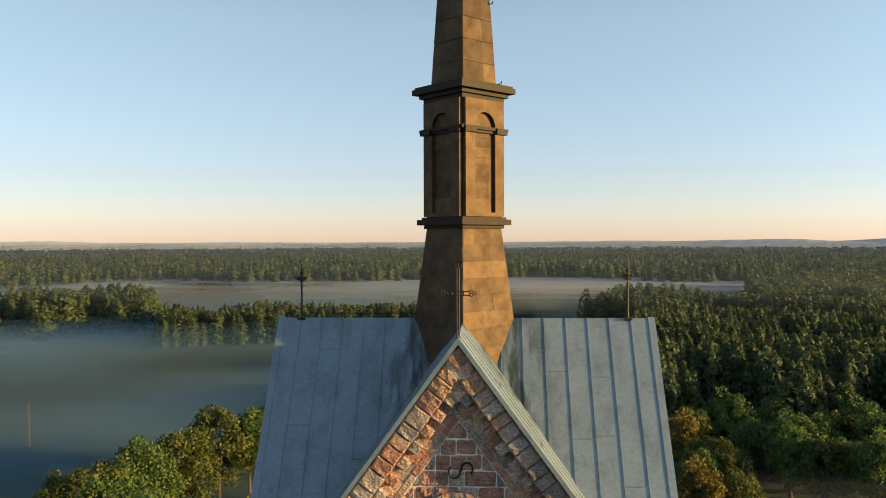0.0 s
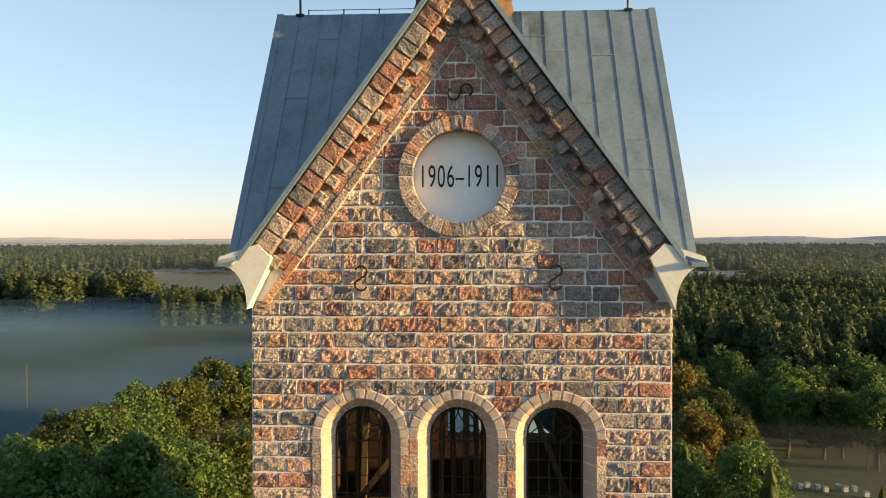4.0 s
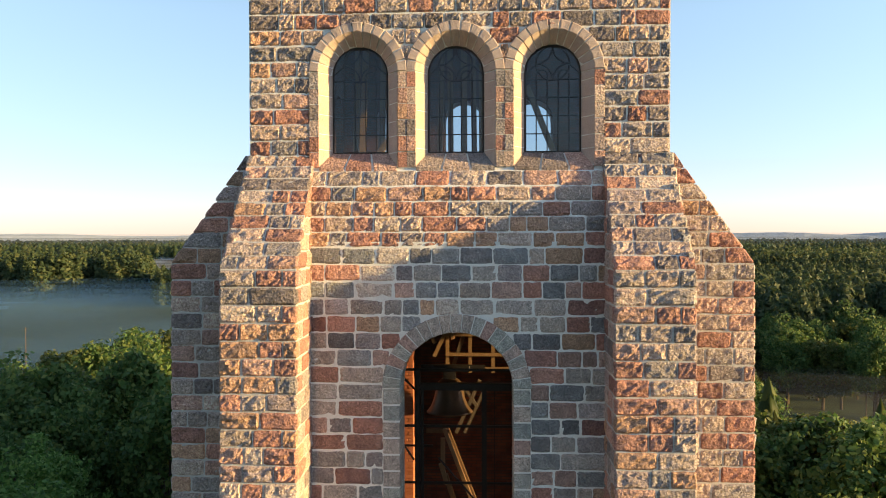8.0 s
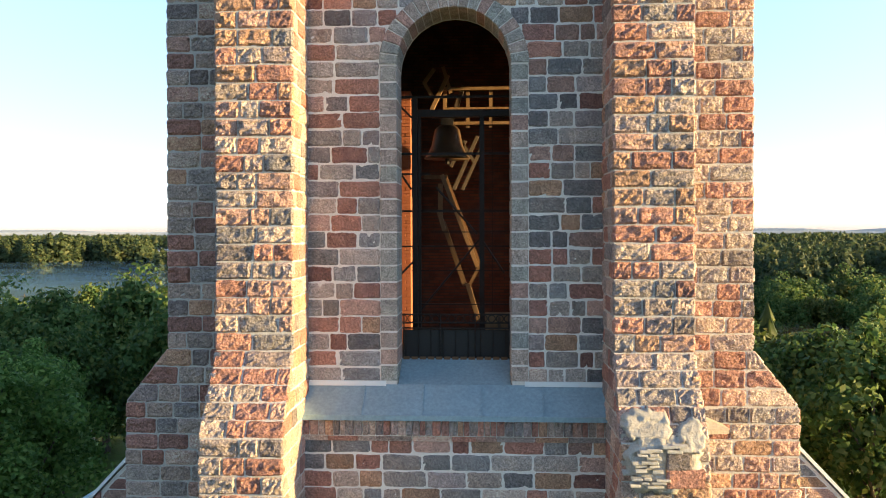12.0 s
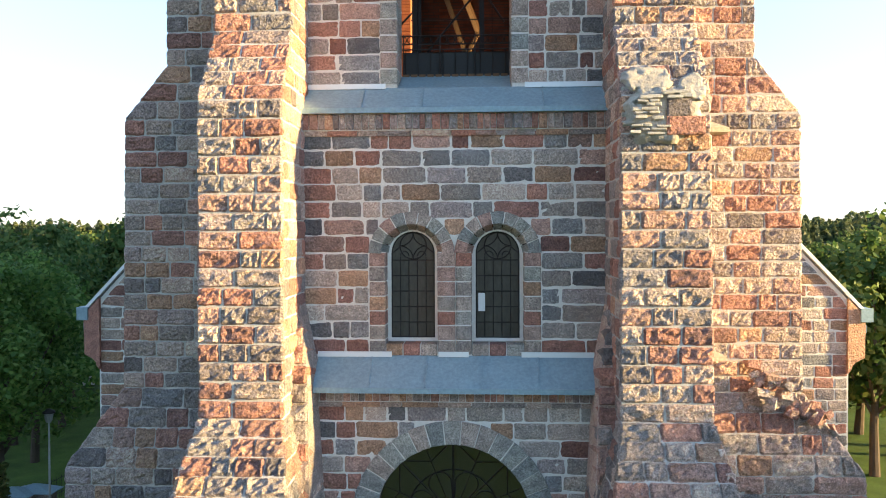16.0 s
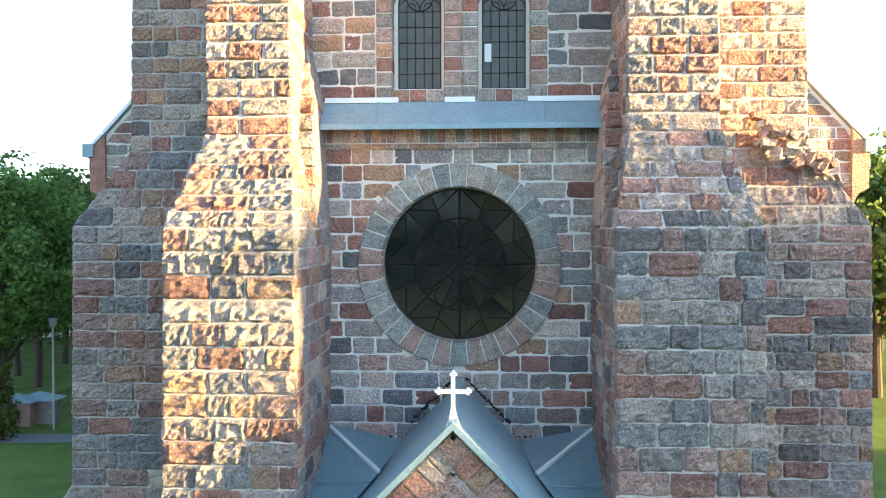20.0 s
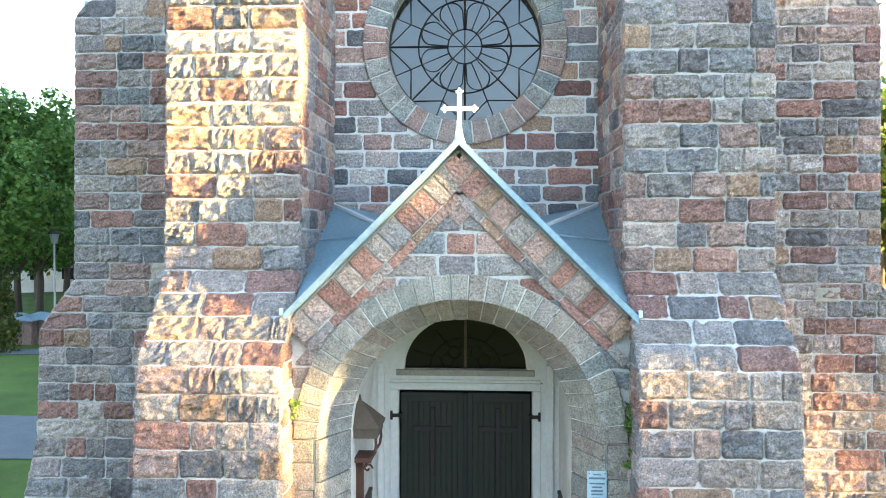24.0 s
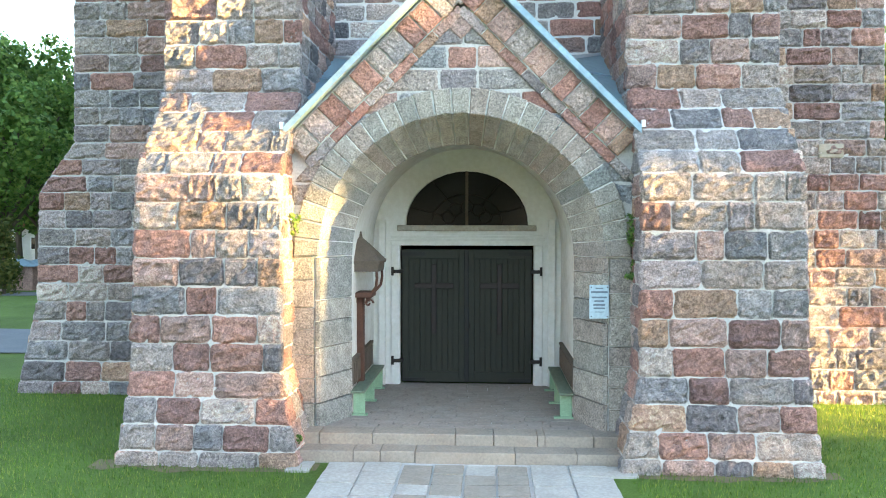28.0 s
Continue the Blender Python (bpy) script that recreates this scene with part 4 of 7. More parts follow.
for i, c in enumerate(WIN2):
    gallery = lattice_window("window_gallery", c, 12.03, 13.52, 0.38, -0.52, 5, REFLECTION_GLASS, "narrow round-headed window of dark leaded glass", 30 + i)
    if i:
        # One pane painted white in place of the sky it reflects.
        part("patched_pane", boxed(c - 0.34, c - 0.22, -0.54, -0.53, 12.5, 12.82), WHITE, gallery, "pane painted white for a reflection of the sky")
    fr = slab(arch(c, 11.97, 13.52, 0.46, 16), [arch(c, 12.03, 13.52, 0.385, 16)], -0.56, -0.46)
    part("window_surround", fr, PLASTER, wall_gallery, "white plastered window edge")

# ---- rose window ----
rose = thing("rose_window", "round dark glass rose window with iron star and petal bars", "window", kind="structure")
RX, RZ = ROSE
RY = -0.70
RR = 1.34
part("rose_frame", cames(bmesh.new(), arc_pts(RX, RZ, RR, 0, 360, 48), 0.035, RY), IRON, rose)
part("rose_ring", cames(bmesh.new(), arc_pts(RX, RZ, 0.81, 0, 360, 40), 0.016, RY), IRON, rose)
part("rose_ring", cames(bmesh.new(), arc_pts(RX, RZ, 0.30, 0, 360, 24), 0.016, RY), IRON, rose)


def rp(r, a):
    return (RX + r * math.cos(radians(a)), RZ + r * math.sin(radians(a)))


for k in range(8):
    a = 45 * k
    part("rose_spoke", cames(bmesh.new(), [rp(0.0 if k % 2 == 0 else 0.0, a), rp(0.3, a)], 0.012, RY), IRON, rose)
    part("rose_spoke", cames(bmesh.new(), [rp(0.62 if k % 2 else 0.3, a), rp(RR, a)], 0.016 if k % 2 else 0.02, RY), IRON, rose)
    b = a + 22.5
    part("petal_rib", cames(bmesh.new(), [rp(0.3, b), rp(0.81, b)], 0.012, RY), IRON, rose)
    part("petal", cames(bmesh.new(), [rp(0.3, a + 3)] + arc_pts(*rp(0.60, b), 0.205, b - 90, b + 90, 8) + [rp(0.3, a + 42)], 0.014, RY), IRON, rose)
    part("star_ray", cames(bmesh.new(), [rp(RR, a), rp(1.02, b), rp(RR, a + 45)], 0.015, RY), IRON, rose)
    part("star_rib", cames(bmesh.new(), [rp(0.81, b), rp(RR, b)], 0.014, RY), IRON, rose)
rw = random.Random(5)
for k in range(16):
    for r0, r1 in ((0.30, 0.81), (0.81, RR)):
        a = 22.5 * k
        pts = [rp(r0, a), rp(r1, a), rp(r1, a + 11.2), rp(r1, a + 22.5), rp(r0, a + 22.5), rp(r0, a + 11.2)]
        c = Vector((sum(p[0] for p in pts) / 6, RY, sum(p[1] for p in pts) / 6))
        m = Matrix.Translation(c) @ Euler((rw.uniform(-0.014, 0.014), 0, rw.uniform(-0.014, 0.014))).to_matrix().to_4x4() @ Matrix.Translation(-c)
        part("pane", slab(pts, [], RY - 0.002, RY + 0.002, m), GLASS, rose)
part("centre_pane", slab(disc(RX, RZ, 0.3, 24), [], RY - 0.002, RY + 0.002), GLASS, rose)
part("rose_edge", slab(disc(RX, RZ, 1.42), [disc(RX, RZ, 1.33)], RY - 0.04, RY + 0.05), CAP, wall_rose)

# ---- date plaque ----
plaque = thing("date_plaque", "round white plaque with painted black years 1906-1911", "plaque")
part("disc", slab(disc(0, 32.57, 0.9, 48), [], 0.27, 0.33), WHITE, plaque)
fc = bpy.data.curves.new("years", "FONT")
fc.body, fc.size, fc.align_x, fc.align_y, fc.extrude, fc.space_character = "1906\u20131911", 0.60, "CENTER", "CENTER", 0.004, 1.1
fo = bpy.data.objects.new("years", fc)
scene.collection.objects.link(fo)
me = bpy.data.meshes.new_from_object(fo.evaluated_get(bpy.context.evaluated_depsgraph_get()))
bpy.data.objects.remove(fo)
me.materials.append(BLACK)
yr = new("years", me)
yr.parent = plaque
yr.matrix_basis = Matrix.LocRotScale((0.01, 0.264, 32.57), Euler((math.pi / 2, 0, 0)), (0.52, 0.98, 1))

# ---- wall anchors ----
for x, z, rot in ((-1.78, 30.72, 0), (1.74, 30.74, 0), (0.03, 34.08, 75)):
    bm = bmesh.new()
    pts = [(0.13 * math.cos(radians(a)), 0.14 + 0.12 * math.sin(radians(a))) for a in range(20, 271, 25)] + [(0.13 * math.cos(radians(a)), -0.14 + 0.12 * math.sin(radians(a))) for a in range(90, -161, -25)]
    m = Matrix.Translation((x, -0.09, z)) @ Matrix.Rotation(radians(rot), 4, "Y") @ Matrix.Diagonal((-0.85 if rot == 0 else 0.85, 1, 0.85, 1))
    for p, q in zip(pts, pts[1:]):
        bar(bm, m @ Vector((p[0], 0, p[1])), m @ Vector((q[0], 0, q[1])), 0.02, 5)
    an = ob_from("wall_anchor", bm, IRON)
    tagged(an, "S-shaped black iron wall anchor", "wall anchor", "wall anchors")

# ---- flashings ----
def flashing(name, xa, xb, yb, zb, yf, zf, label, edges=((0.0, 0.27), (0.44, 0.55), (0.74, 1.0))):
    """A sloped metal sill in sheets, with an upstand and a drip edge."""
    s = thing(name, label, "flashing", kind="structure")
    n = 5
    for k in range(n):
        a, b = xa + (xb - xa) * k / n, xa + (xb - xa) * (k + 1) / n
        part("sheet", loft([[(x, yb, zb - 0.03), (x, yf, zf - 0.05), (x, yf, zf), (x, yb, zb)] for x in (a + 0.004, b - 0.004)]), SILL, s)
        part("seam", beam(bmesh.new(), (b - 0.005, yb, zb + 0.01), (b - 0.005, yf, zf + 0.01), 0.02, 0.03), SILL, s)
    for a, b in edges:
        part("upstand", boxed(xa + (xb - xa) * a, xa + (xb - xa) * b, yb - 0.05, yb - 0.02, zb - 0.02, zb + 0.07), SKYLIT_METAL, s, "bent sheet edge, painted bright for the sky's reflection")
    part("drip_edge", boxed(xa, xb, yf - 0.02, yf + 0.01, zf - 0.09, zf - 0.0), SILL, s)
    return s


# Near-white zinc: the bright reflection of the sky is put into its base colour.
m, t, b, add = material("skylit_zinc", 0.35, 0.1)
b.inputs["Base Color"].default_value = (0.74, 0.78, 0.8, 1)
SKYLIT_METAL = m
fl = flashing("sill_belfry", -2.62, 2.60, -0.46, 16.45, -1.0, 16.02, "sloping blue-grey zinc sill below the belfry opening", ((0.0, 0.27), (0.74, 1.0)))
part("opening_sheet", loft([[(x, 0.3, 16.72), (x, -0.5, 16.36), (x, -0.5, 16.42), (x, 0.3, 16.8)] for x in (-1.0, 1.0)]), SILL, fl)
flashing("sill_gallery", -2.36, 2.40, -0.86, 11.76, -1.42, 11.3, "sloping blue-grey zinc sill below the paired windows")

# ---- finials and rods ----
def iron_cross(name, x, y, z0, h, arm, label):
    c = thing(name, label, "cross", "roof crosses")
    part("rod", bar(bmesh.new(), (x, y, z0), (x, y, z0 + h), 0.028, 6, 0.018), IRON, c)
    zc = z0 + h * 0.72
    for s in (-1, 1):
        part("arm", bar(bmesh.new(), (x, y, zc), (x + s * arm, y - s * 0.02, zc + 0.02), 0.02, 5), IRON, c)
        bm = bmesh.new()
        bmesh.ops.create_icosphere(bm, subdivisions=1, radius=0.045, matrix=Matrix.Translation((x + s * arm, y, zc + 0.02)))
        part("arm_knob", bm, IRON, c)
    bm = bmesh.new()
    bmesh.ops.create_icosphere(bm, subdivisions=1, radius=0.05, matrix=Matrix.Translation((x, y, zc + 0.14)))
    part("knob", bm, IRON, c)
    bm = bmesh.new()
    bmesh.ops.create_icosphere(bm, subdivisions=1, radius=0.06, matrix=Matrix.Translation((x, y, zc)) @ Matrix.Diagonal((1, 1, 1.5, 1)))
    part("boss", bm, IRON, c)
    part("foot_plate", boxed(x - 0.09, x + 0.09, y - 0.07, y + 0.07, z0 - 0.02, z0 + 0.03), IRON, c)
    return c


iron_cross("roof_cross", -3.69, CY, 36.48, 1.24, 0.08, "thin black iron cross on the roof ridge")
iron_cross("roof_cross", 3.63, CY, 36.48, 1.32, 0.08, "thin black iron cross on the roof ridge, rust streaks below")
gc = thing("gable_cross", "wrought-iron openwork cross on the gable peak", "cross", "roof crosses")
for d in (-0.022, 0.022):
    part("upright", bar(bmesh.new(), (d, -0.3, 36.45), (d, -0.3, 37.75), 0.011, 5), IRON, gc)
    part("crossbar", bar(bmesh.new(), (-0.22, -0.3, 37.3 + d * 1.6), (0.22, -0.3, 37.3 + d * 1.6), 0.011, 5), IRON, gc)
for k in range(5):
    part("rung", bar(bmesh.new(), (-0.2 + 0.1 * k, -0.3, 37.26), (-0.2 + 0.1 * k, -0.3, 37.34), 0.008, 4), IRON, gc)
for px, pz in ((-0.25, 37.3), (0.25, 37.3), (0, 37.78)):
    for a in range(3):
        bm = bmesh.new()
        for k in range(8):
            q = [Vector((px + 0.035 * math.cos(2.1 * a) + 0.03 * math.cos(math.pi * j / 4), -0.3, pz + 0.035 * math.sin(2.1 * a) + 0.03 * math.sin(math.pi * j / 4))) for j in (k, k + 1)]
            bar(bm, *q, 0.007, 4)
        part("scroll", bm, IRON, gc)
# ridge wire on the left slope and small clips
wr = thing("ridge_wire", "thin lightning wire held on clips along the ridge", "wire")
pts = [Vector((-3.5 + 0.8 * k, CY, 36.6)) for k in range(4)] + [Vector((-1.0, CY, 37.0))]
for p, q in zip(pts, pts[1:]):
    part("wire", bar(bmesh.new(), p, q, 0.008, 4), IRON, wr)
for p in pts[:4]:
    part("clip", bar(bmesh.new(), p - Vector((0, 0, 0.12)), p + Vector((0, 0, 0.02)), 0.014, 4), IRON, wr)

# ---- spire: niches, sheet joints, hooks ----
def spire_frame(k):
    """Frame on the diamond's face k (0: right front, 1: left front), with x along the face, y up and z outwards."""
    s = 1 if k == 0 else -1
    return face((s * 0.42, CY - 0.42, 0), (s * 1 if k == 0 else 1, 1 if k == 0 else -1, 0), (s, -1, 0))


for k in (0, 1):
    f = spire_frame(k)
    # pilasters and arch plate stand proud, so that the niche lies back
    plate = slab([(-0.585, 38.76), (0.585, 38.76), (0.585, 41.3), (-0.585, 41.3)], [arch(0.0, 38.85, 40.72, 0.31, 14)], -0.09, 0.0)
    plate.transform(f @ Matrix(((1, 0, 0, 0), (0, 0, 1, 0), (0, -1, 0, 0), (0, 0, 0, 1))))
    part("niche_plate", plate, COPPER_PATCH, spire)
    for s in (-1, 1):
        im = boxed(s * 0.48 - 0.16, s * 0.48 + 0.16, 40.57, 40.7, 0.0, 0.15, f)
        part("impost", im, COPPER, spire)
    for z in np.arange(39.2, 41.2, 0.42):
        part("sheet_joint", boxed(-0.28, 0.28, z, z + 0.012, 0.0, 0.008, f), COPPER, spire)


def copper_sheets(k, z0, z1, r0, r1, rows, per, u0=-1.0, u1=1.0, lift=0.005):
    """Rows of lapped copper sheets on face k of the spire, between two heights at which the diamond's radius is r0 and r1."""
    s = 1 if k == 0 else -1
    n = Vector((s, -1, 0)).normalized()

    def on(u, f):
        r, z = r0 + (r1 - r0) * f, z0 + (z1 - z0) * f
        a, b = Vector((0, CY - r, z)), Vector((s * r, CY, z))
        return a.lerp(b, (u + 1) / 2)
    rc = random.Random(k * 100 + int(z0 * 7))
    for j in range(rows):
        f0, f1 = j / rows, (j + 1) / rows
        cuts = [u0] + sorted(rc.uniform(u0 + 0.5 * (u1 - u0) * 0.5, u1 - 0.25 * (u1 - u0)) for _ in range(per - 1 if rc.random() < 0.75 else 0)) + [u1]
        for p, q in zip(cuts, cuts[1:]):
            up = lift + rc.uniform(0.001, 0.006)
            low = [on(p + 0.004, f0 + 0.002) + n * (up + 0.006), on(q - 0.004, f0 + 0.002) + n * (up + 0.006), on(q - 0.004, f1) + n * up, on(p + 0.004, f1) + n * up]
            bm = bmesh.new()
            o = [bm.verts.new(v) for v in low]
            i = [bm.verts.new(v - n * (up + 0.004)) for v in low]
            bm.faces.new(o)
            bm.faces.new(i[::-1])
            for w in range(4):
                bm.faces.new((o[(w + 1) % 4], o[w], i[w], i[(w + 1) % 4]))
            bmesh.ops.recalc_face_normals(bm, faces=bm.faces[:])
            part("copper_sheet", bm, COPPER_PATCH, spire)


for k in (0, 1):
    copper_sheets(k, 34.4, 36.35, 1.62, 1.12, 5, 2)
    copper_sheets(k, 36.35, 38.5, 1.12, 0.83, 6, 2)
    copper_sheets(k, 41.65, 46.0, 0.72, 0.42, 9, 2)
    copper_sheets(k, 38.8, 41.0, 0.84, 0.84, 6, 1, -0.5, 0.5, 0.002)
for x, z in ((0.55, 43.5), (0.74, 41.72)):
    bm = bar(bmesh.new(), (x - 0.06, CY, z), (x + 0.1, CY - 0.06, z), 0.012, 5)
    bar(bm, (x + 0.1, CY - 0.06, z), (x + 0.11, CY - 0.06, z + 0.06), 0.012, 5)
    part("hook", bm, IRON, spire)

# ---- inside the belfry ----
bell_frame = thing("timber_scaffold", "heavy timbers and slanting braces carrying the bells", "scaffold")
for a, b, w, mt in (((-0.42, 3.4, 20.45), (0.38, 3.4, 18.38), 0.11, TIMBER), ((-0.34, 3.46, 20.45), (0.46, 3.46, 18.38), 0.07, AGED_TIMBER), ((-0.45, 3.36, 20.25), (-0.45, 3.36, 19.5), 0.1, TIMBER),
                    ((-0.5, 3.4, 19.66), (-0.36, 3.4, 19.2), 0.12, TIMBER), ((-0.4, 3.44, 19.4), (0.1, 3.44, 17.95), 0.13, AGED_TIMBER), ((0.16, 3.36, 18.0), (0.4, 3.36, 17.2), 0.13, TIMBER), ((0.16, 3.4, 17.9), (0.46, 3.4, 18.45), 0.09, AGED_TIMBER),
                    ((-0.82, 3.4, 20.4), (-0.3, 3.4, 20.4), 0.1, AGED_TIMBER), ((-0.86, 4.0, 22.62), (-0.62, 4.0, 22.95), 0.1, TIMBER), ((-0.86, 4.02, 22.64), (-0.66, 4.02, 22.3), 0.1, TIMBER), ((-0.3, 4.0, 22.8), (-0.68, 4.0, 22.0), 0.11, TIMBER), ((-0.42, 4.05, 23.0), (-0.24, 4.05, 22.4), 0.1, TIMBER),
                    ((0.38, 4.2, 21.41), (-0.18, 4.2, 20.16), 0.1, OLD_TIMBER), ((0.5, 4.24, 21.2), (0.02, 4.24, 20.16), 0.09, OLD_TIMBER), ((-0.04, 4.2, 21.35), (0.3, 4.2, 20.8), 0.09, OLD_TIMBER), ((-0.25, 4.2, 20.7), (0.1, 4.2, 21.3), 0.09, OLD_TIMBER),
                    ((-0.5, 4.3, 21.0), (0.05, 4.3, 22.6), 0.12, OLD_TIMBER), ((-2.4, 2.6, 16.6), (-2.4, 2.6, 24.0), 0.2, OLD_TIMBER), ((1.7, 4.4, 16.6), (1.7, 4.4, 24.0), 0.2, OLD_TIMBER)):
    part("timber", beam(bmesh.new(), a, b, w, w * 0.8), mt, bell_frame)
rail = thing("belfry_railing", "new pale timber railing high in the belfry", "railing")
for z, w in ((22.5, 0.11), (22.03, 0.09), (21.7, 0.07)):
    part("rail", beam(bmesh.new(), (-0.42, 4.1, z), (2.6, 4.1, z), w, 0.07), TIMBER, rail)
for k in range(6):
    part("post", beam(bmesh.new(), (-0.38 + 0.535 * k, 4.14, 21.6), (-0.38 + 0.535 * k, 4.14, 22.55), 0.08, 0.07), TIMBER, rail)
steel = thing("steel_bell_frame", "black steel bell frame of posts, beams and thin braces", "frame")
for x, r, z1 in ((-0.92, 0.055, 21.99), (-0.82, 0.03, 21.6), (0.485, 0.05, 21.66), (0.7, 0.008, 21.6)):
    part("post", beam(bmesh.new(), (x, 2.2, 16.6), (x, 2.2, z1), 2 * r, 2 * r), IRON, steel)
for z, x0, x1, w in ((21.99, -1.3, 1.3, 0.05), (21.64, -0.86, 1.3, 0.15), (20.8, -1.32, 1.3, 0.05), (20.38, -1.32, -0.6, 0.04), (19.6, -1.32, 1.3, 0.045), (19.16, -0.6, 1.0, 0.025), (18.86, -1.32, 1.3, 0.035), (18.35, -1.0, 1.3, 0.02), (17.64, -0.9, 1.3, 0.03)):
    part("beam", beam(bmesh.new(), (x0, 2.2, z), (x1, 2.2, z), w, w), IRON, steel)
for a, b in (((-0.48, 20.11), (0.39, 19.11)), ((0.42, 18.99), (-0.8, 17.52)), ((-1.29, 21.87), (-0.91, 21.49)), ((-1.29, 20.49), (-1.0, 20.06)), ((0.48, 19.0), (0.95, 18.3)), ((-0.9, 18.6), (-1.3, 18.2))):
    part("brace", bar(bmesh.new(), (a[0], 2.25, a[1]), (b[0], 2.25, b[1]), 0.022, 6), IRON, steel)
part("headstock", boxed(-0.66, 0.16, 3.4, 3.6, 21.74, 21.88, None, 0.015), IRON, steel)
part("hanger_beam", beam(bmesh.new(), (-0.95, 3.5, 21.84), (0.5, 3.5, 21.84), 0.1, 0.08), IRON, steel)


def bell(x, y, z, r):
    """A hanging bell, its rim at z."""
    prof = [(1.0, 0.0), (0.93, 0.08), (0.8, 0.25), (0.66, 0.6), (0.58, 1.0), (0.52, 1.25), (0.35, 1.4), (0.0, 1.45)]
    rings = [[(x + max(0.002, p * r) * math.cos(2 * math.pi * i / 20), y + max(0.002, p * r) * math.sin(2 * math.pi * i / 20), z + h * r) for i in range(20)] for p, h in prof]
    t = thing("bell", "large bronze church bell hung from a beam", "bell", "bells")
    part("body", loft(rings), BRONZE, t, smooth=True)
    part("crown", boxed(x - 0.14, x + 0.14, y - 0.08, y + 0.08, z + 1.45 * r - 0.02, z + 1.45 * r + 0.16), IRON, t)
    part("clapper", bar(bmesh.new(), (x, y, z + 0.4 * r), (x, y, z - 0.12), 0.05, 8), IRON, t)
    return t


bell(-0.3, 3.5, 20.82, 0.53)
bars = thing("belfry_grille", "low dark iron railing with rings across the belfry opening", "railing")
for z in (17.34, 17.44, 17.6):
    part("rail", bar(bmesh.new(), (-1.05, 0.5, z), (1.06, 0.5, z), 0.014, 6), IRON, bars)
for k in range(14):
    x = -1.0 + 0.152 * k
    part("ring", cames(bmesh.new(), arc_pts(x, 17.52, 0.068, 0, 360, 12), 0.009, 0.5), IRON, bars)
for x in (-0.99, -0.3, 0.36, 1.0):
    part("upright", bar(bmesh.new(), (x, 0.5, 16.75), (x, 0.5, 17.62), 0.014, 6), IRON, bars)
for k in range(9):
    part("picket", bar(bmesh.new(), (-0.95 + 0.235 * k, 0.52, 16.76), (-0.95 + 0.235 * k, 0.52, 17.34), 0.008, 5), IRON, bars)
part("lower_panel", boxed(-1.02, 1.04, 0.56, 0.6, 16.74, 17.3, None, 0.006), BLACK, bars)
for k in range(13):
    part("edge_tab", boxed(-0.98 + 0.152 * k, -0.86 + 0.152 * k, 0.26, 0.32, 16.74, 16.83, None, 0.006), AGED_TIMBER, bars)
brick_kinds = [block_mesh("brick", BRICK, 0.012) for _ in range(4)]
for x, h in ((-1.42, 5.9), (-1.95, 6.2)):
    pl = thing("brick_pier", "red brick pier inside the belfry", "pier", "brick piers")
    part("core", boxed(x - 0.235, x + 0.235, 4.02, 4.6, 16.55, 16.55 + h), BRICK, pl)
    for k in range(int(h / 0.078)):
        z = 16.55 + 0.078 * (k + 0.5)
        for a, w in (((-0.125, 0.245), (0.125, 0.245)) if k % 2 else ((-0.1875, 0.12), (0.0, 0.245), (0.1875, 0.12))):
            lay("brick", rng.choice(brick_kinds), pl, face((0, 4.0, 0), (1, 0, 0), (0, -1, 0)) @ Matrix.LocRotScale((x + a, z, rng.uniform(-0.004, 0.004)), None, (w - 0.008, 0.068, 0.12)))
hb = thing("timber_box", "plain timber box on the belfry floor", "box")
part("body", boxed(0.55, 1.35, 1.6, 2.0, 16.55, 17.5, None, 0.01), TIMBER, hb)
for x in (0.8, 1.0, 1.2):
    part("slat", boxed(x, x + 0.06, 1.575, 1.6, 16.6, 17.45), OLD_TIMBER, hb)
# timbers in the room behind the upper windows
ut = thing("roof_truss", "upright and slanting roof timbers behind the upper windows", "truss")
for a, b in (((-2.2, 2.6, 24.9), (-2.0, 2.6, 30.0)), ((-1.7, 3.0, 24.9), (-0.9, 3.0, 30.0)), ((-1.3, 2.6, 24.9), (-1.4, 2.6, 30.5)), ((0.05, 3.0, 24.9), (0.05, 3.0, 31)), ((0.45, 3.0, 24.9), (0.42, 3.0, 31)), ((1.4, 2.6, 28.0), (2.6, 2.6, 25.0)), ((-2.6, 2.2, 25.4), (-0.9, 2.2, 27.6)), ((-2.45, 3.4, 24.9), (-2.3, 3.4, 30.5)), ((-1.85, 3.5, 24.9), (-1.75, 3.5, 30.5)), ((-0.55, 3.4, 24.9), (-0.4, 3.4, 31)), ((-0.25, 3.6, 24.9), (-0.3, 3.6, 31)), ((0.3, 3.5, 24.9), (0.2, 3.5, 31)), ((-0.9, 2.8, 25.3), (0.9, 2.8, 25.3)), ((-2.9, 2.8, 25.7), (-1.0, 2.8, 25.7))):
    part("timber", beam(bmesh.new(), a, b, 0.14, 0.12), TIMBER, ut)

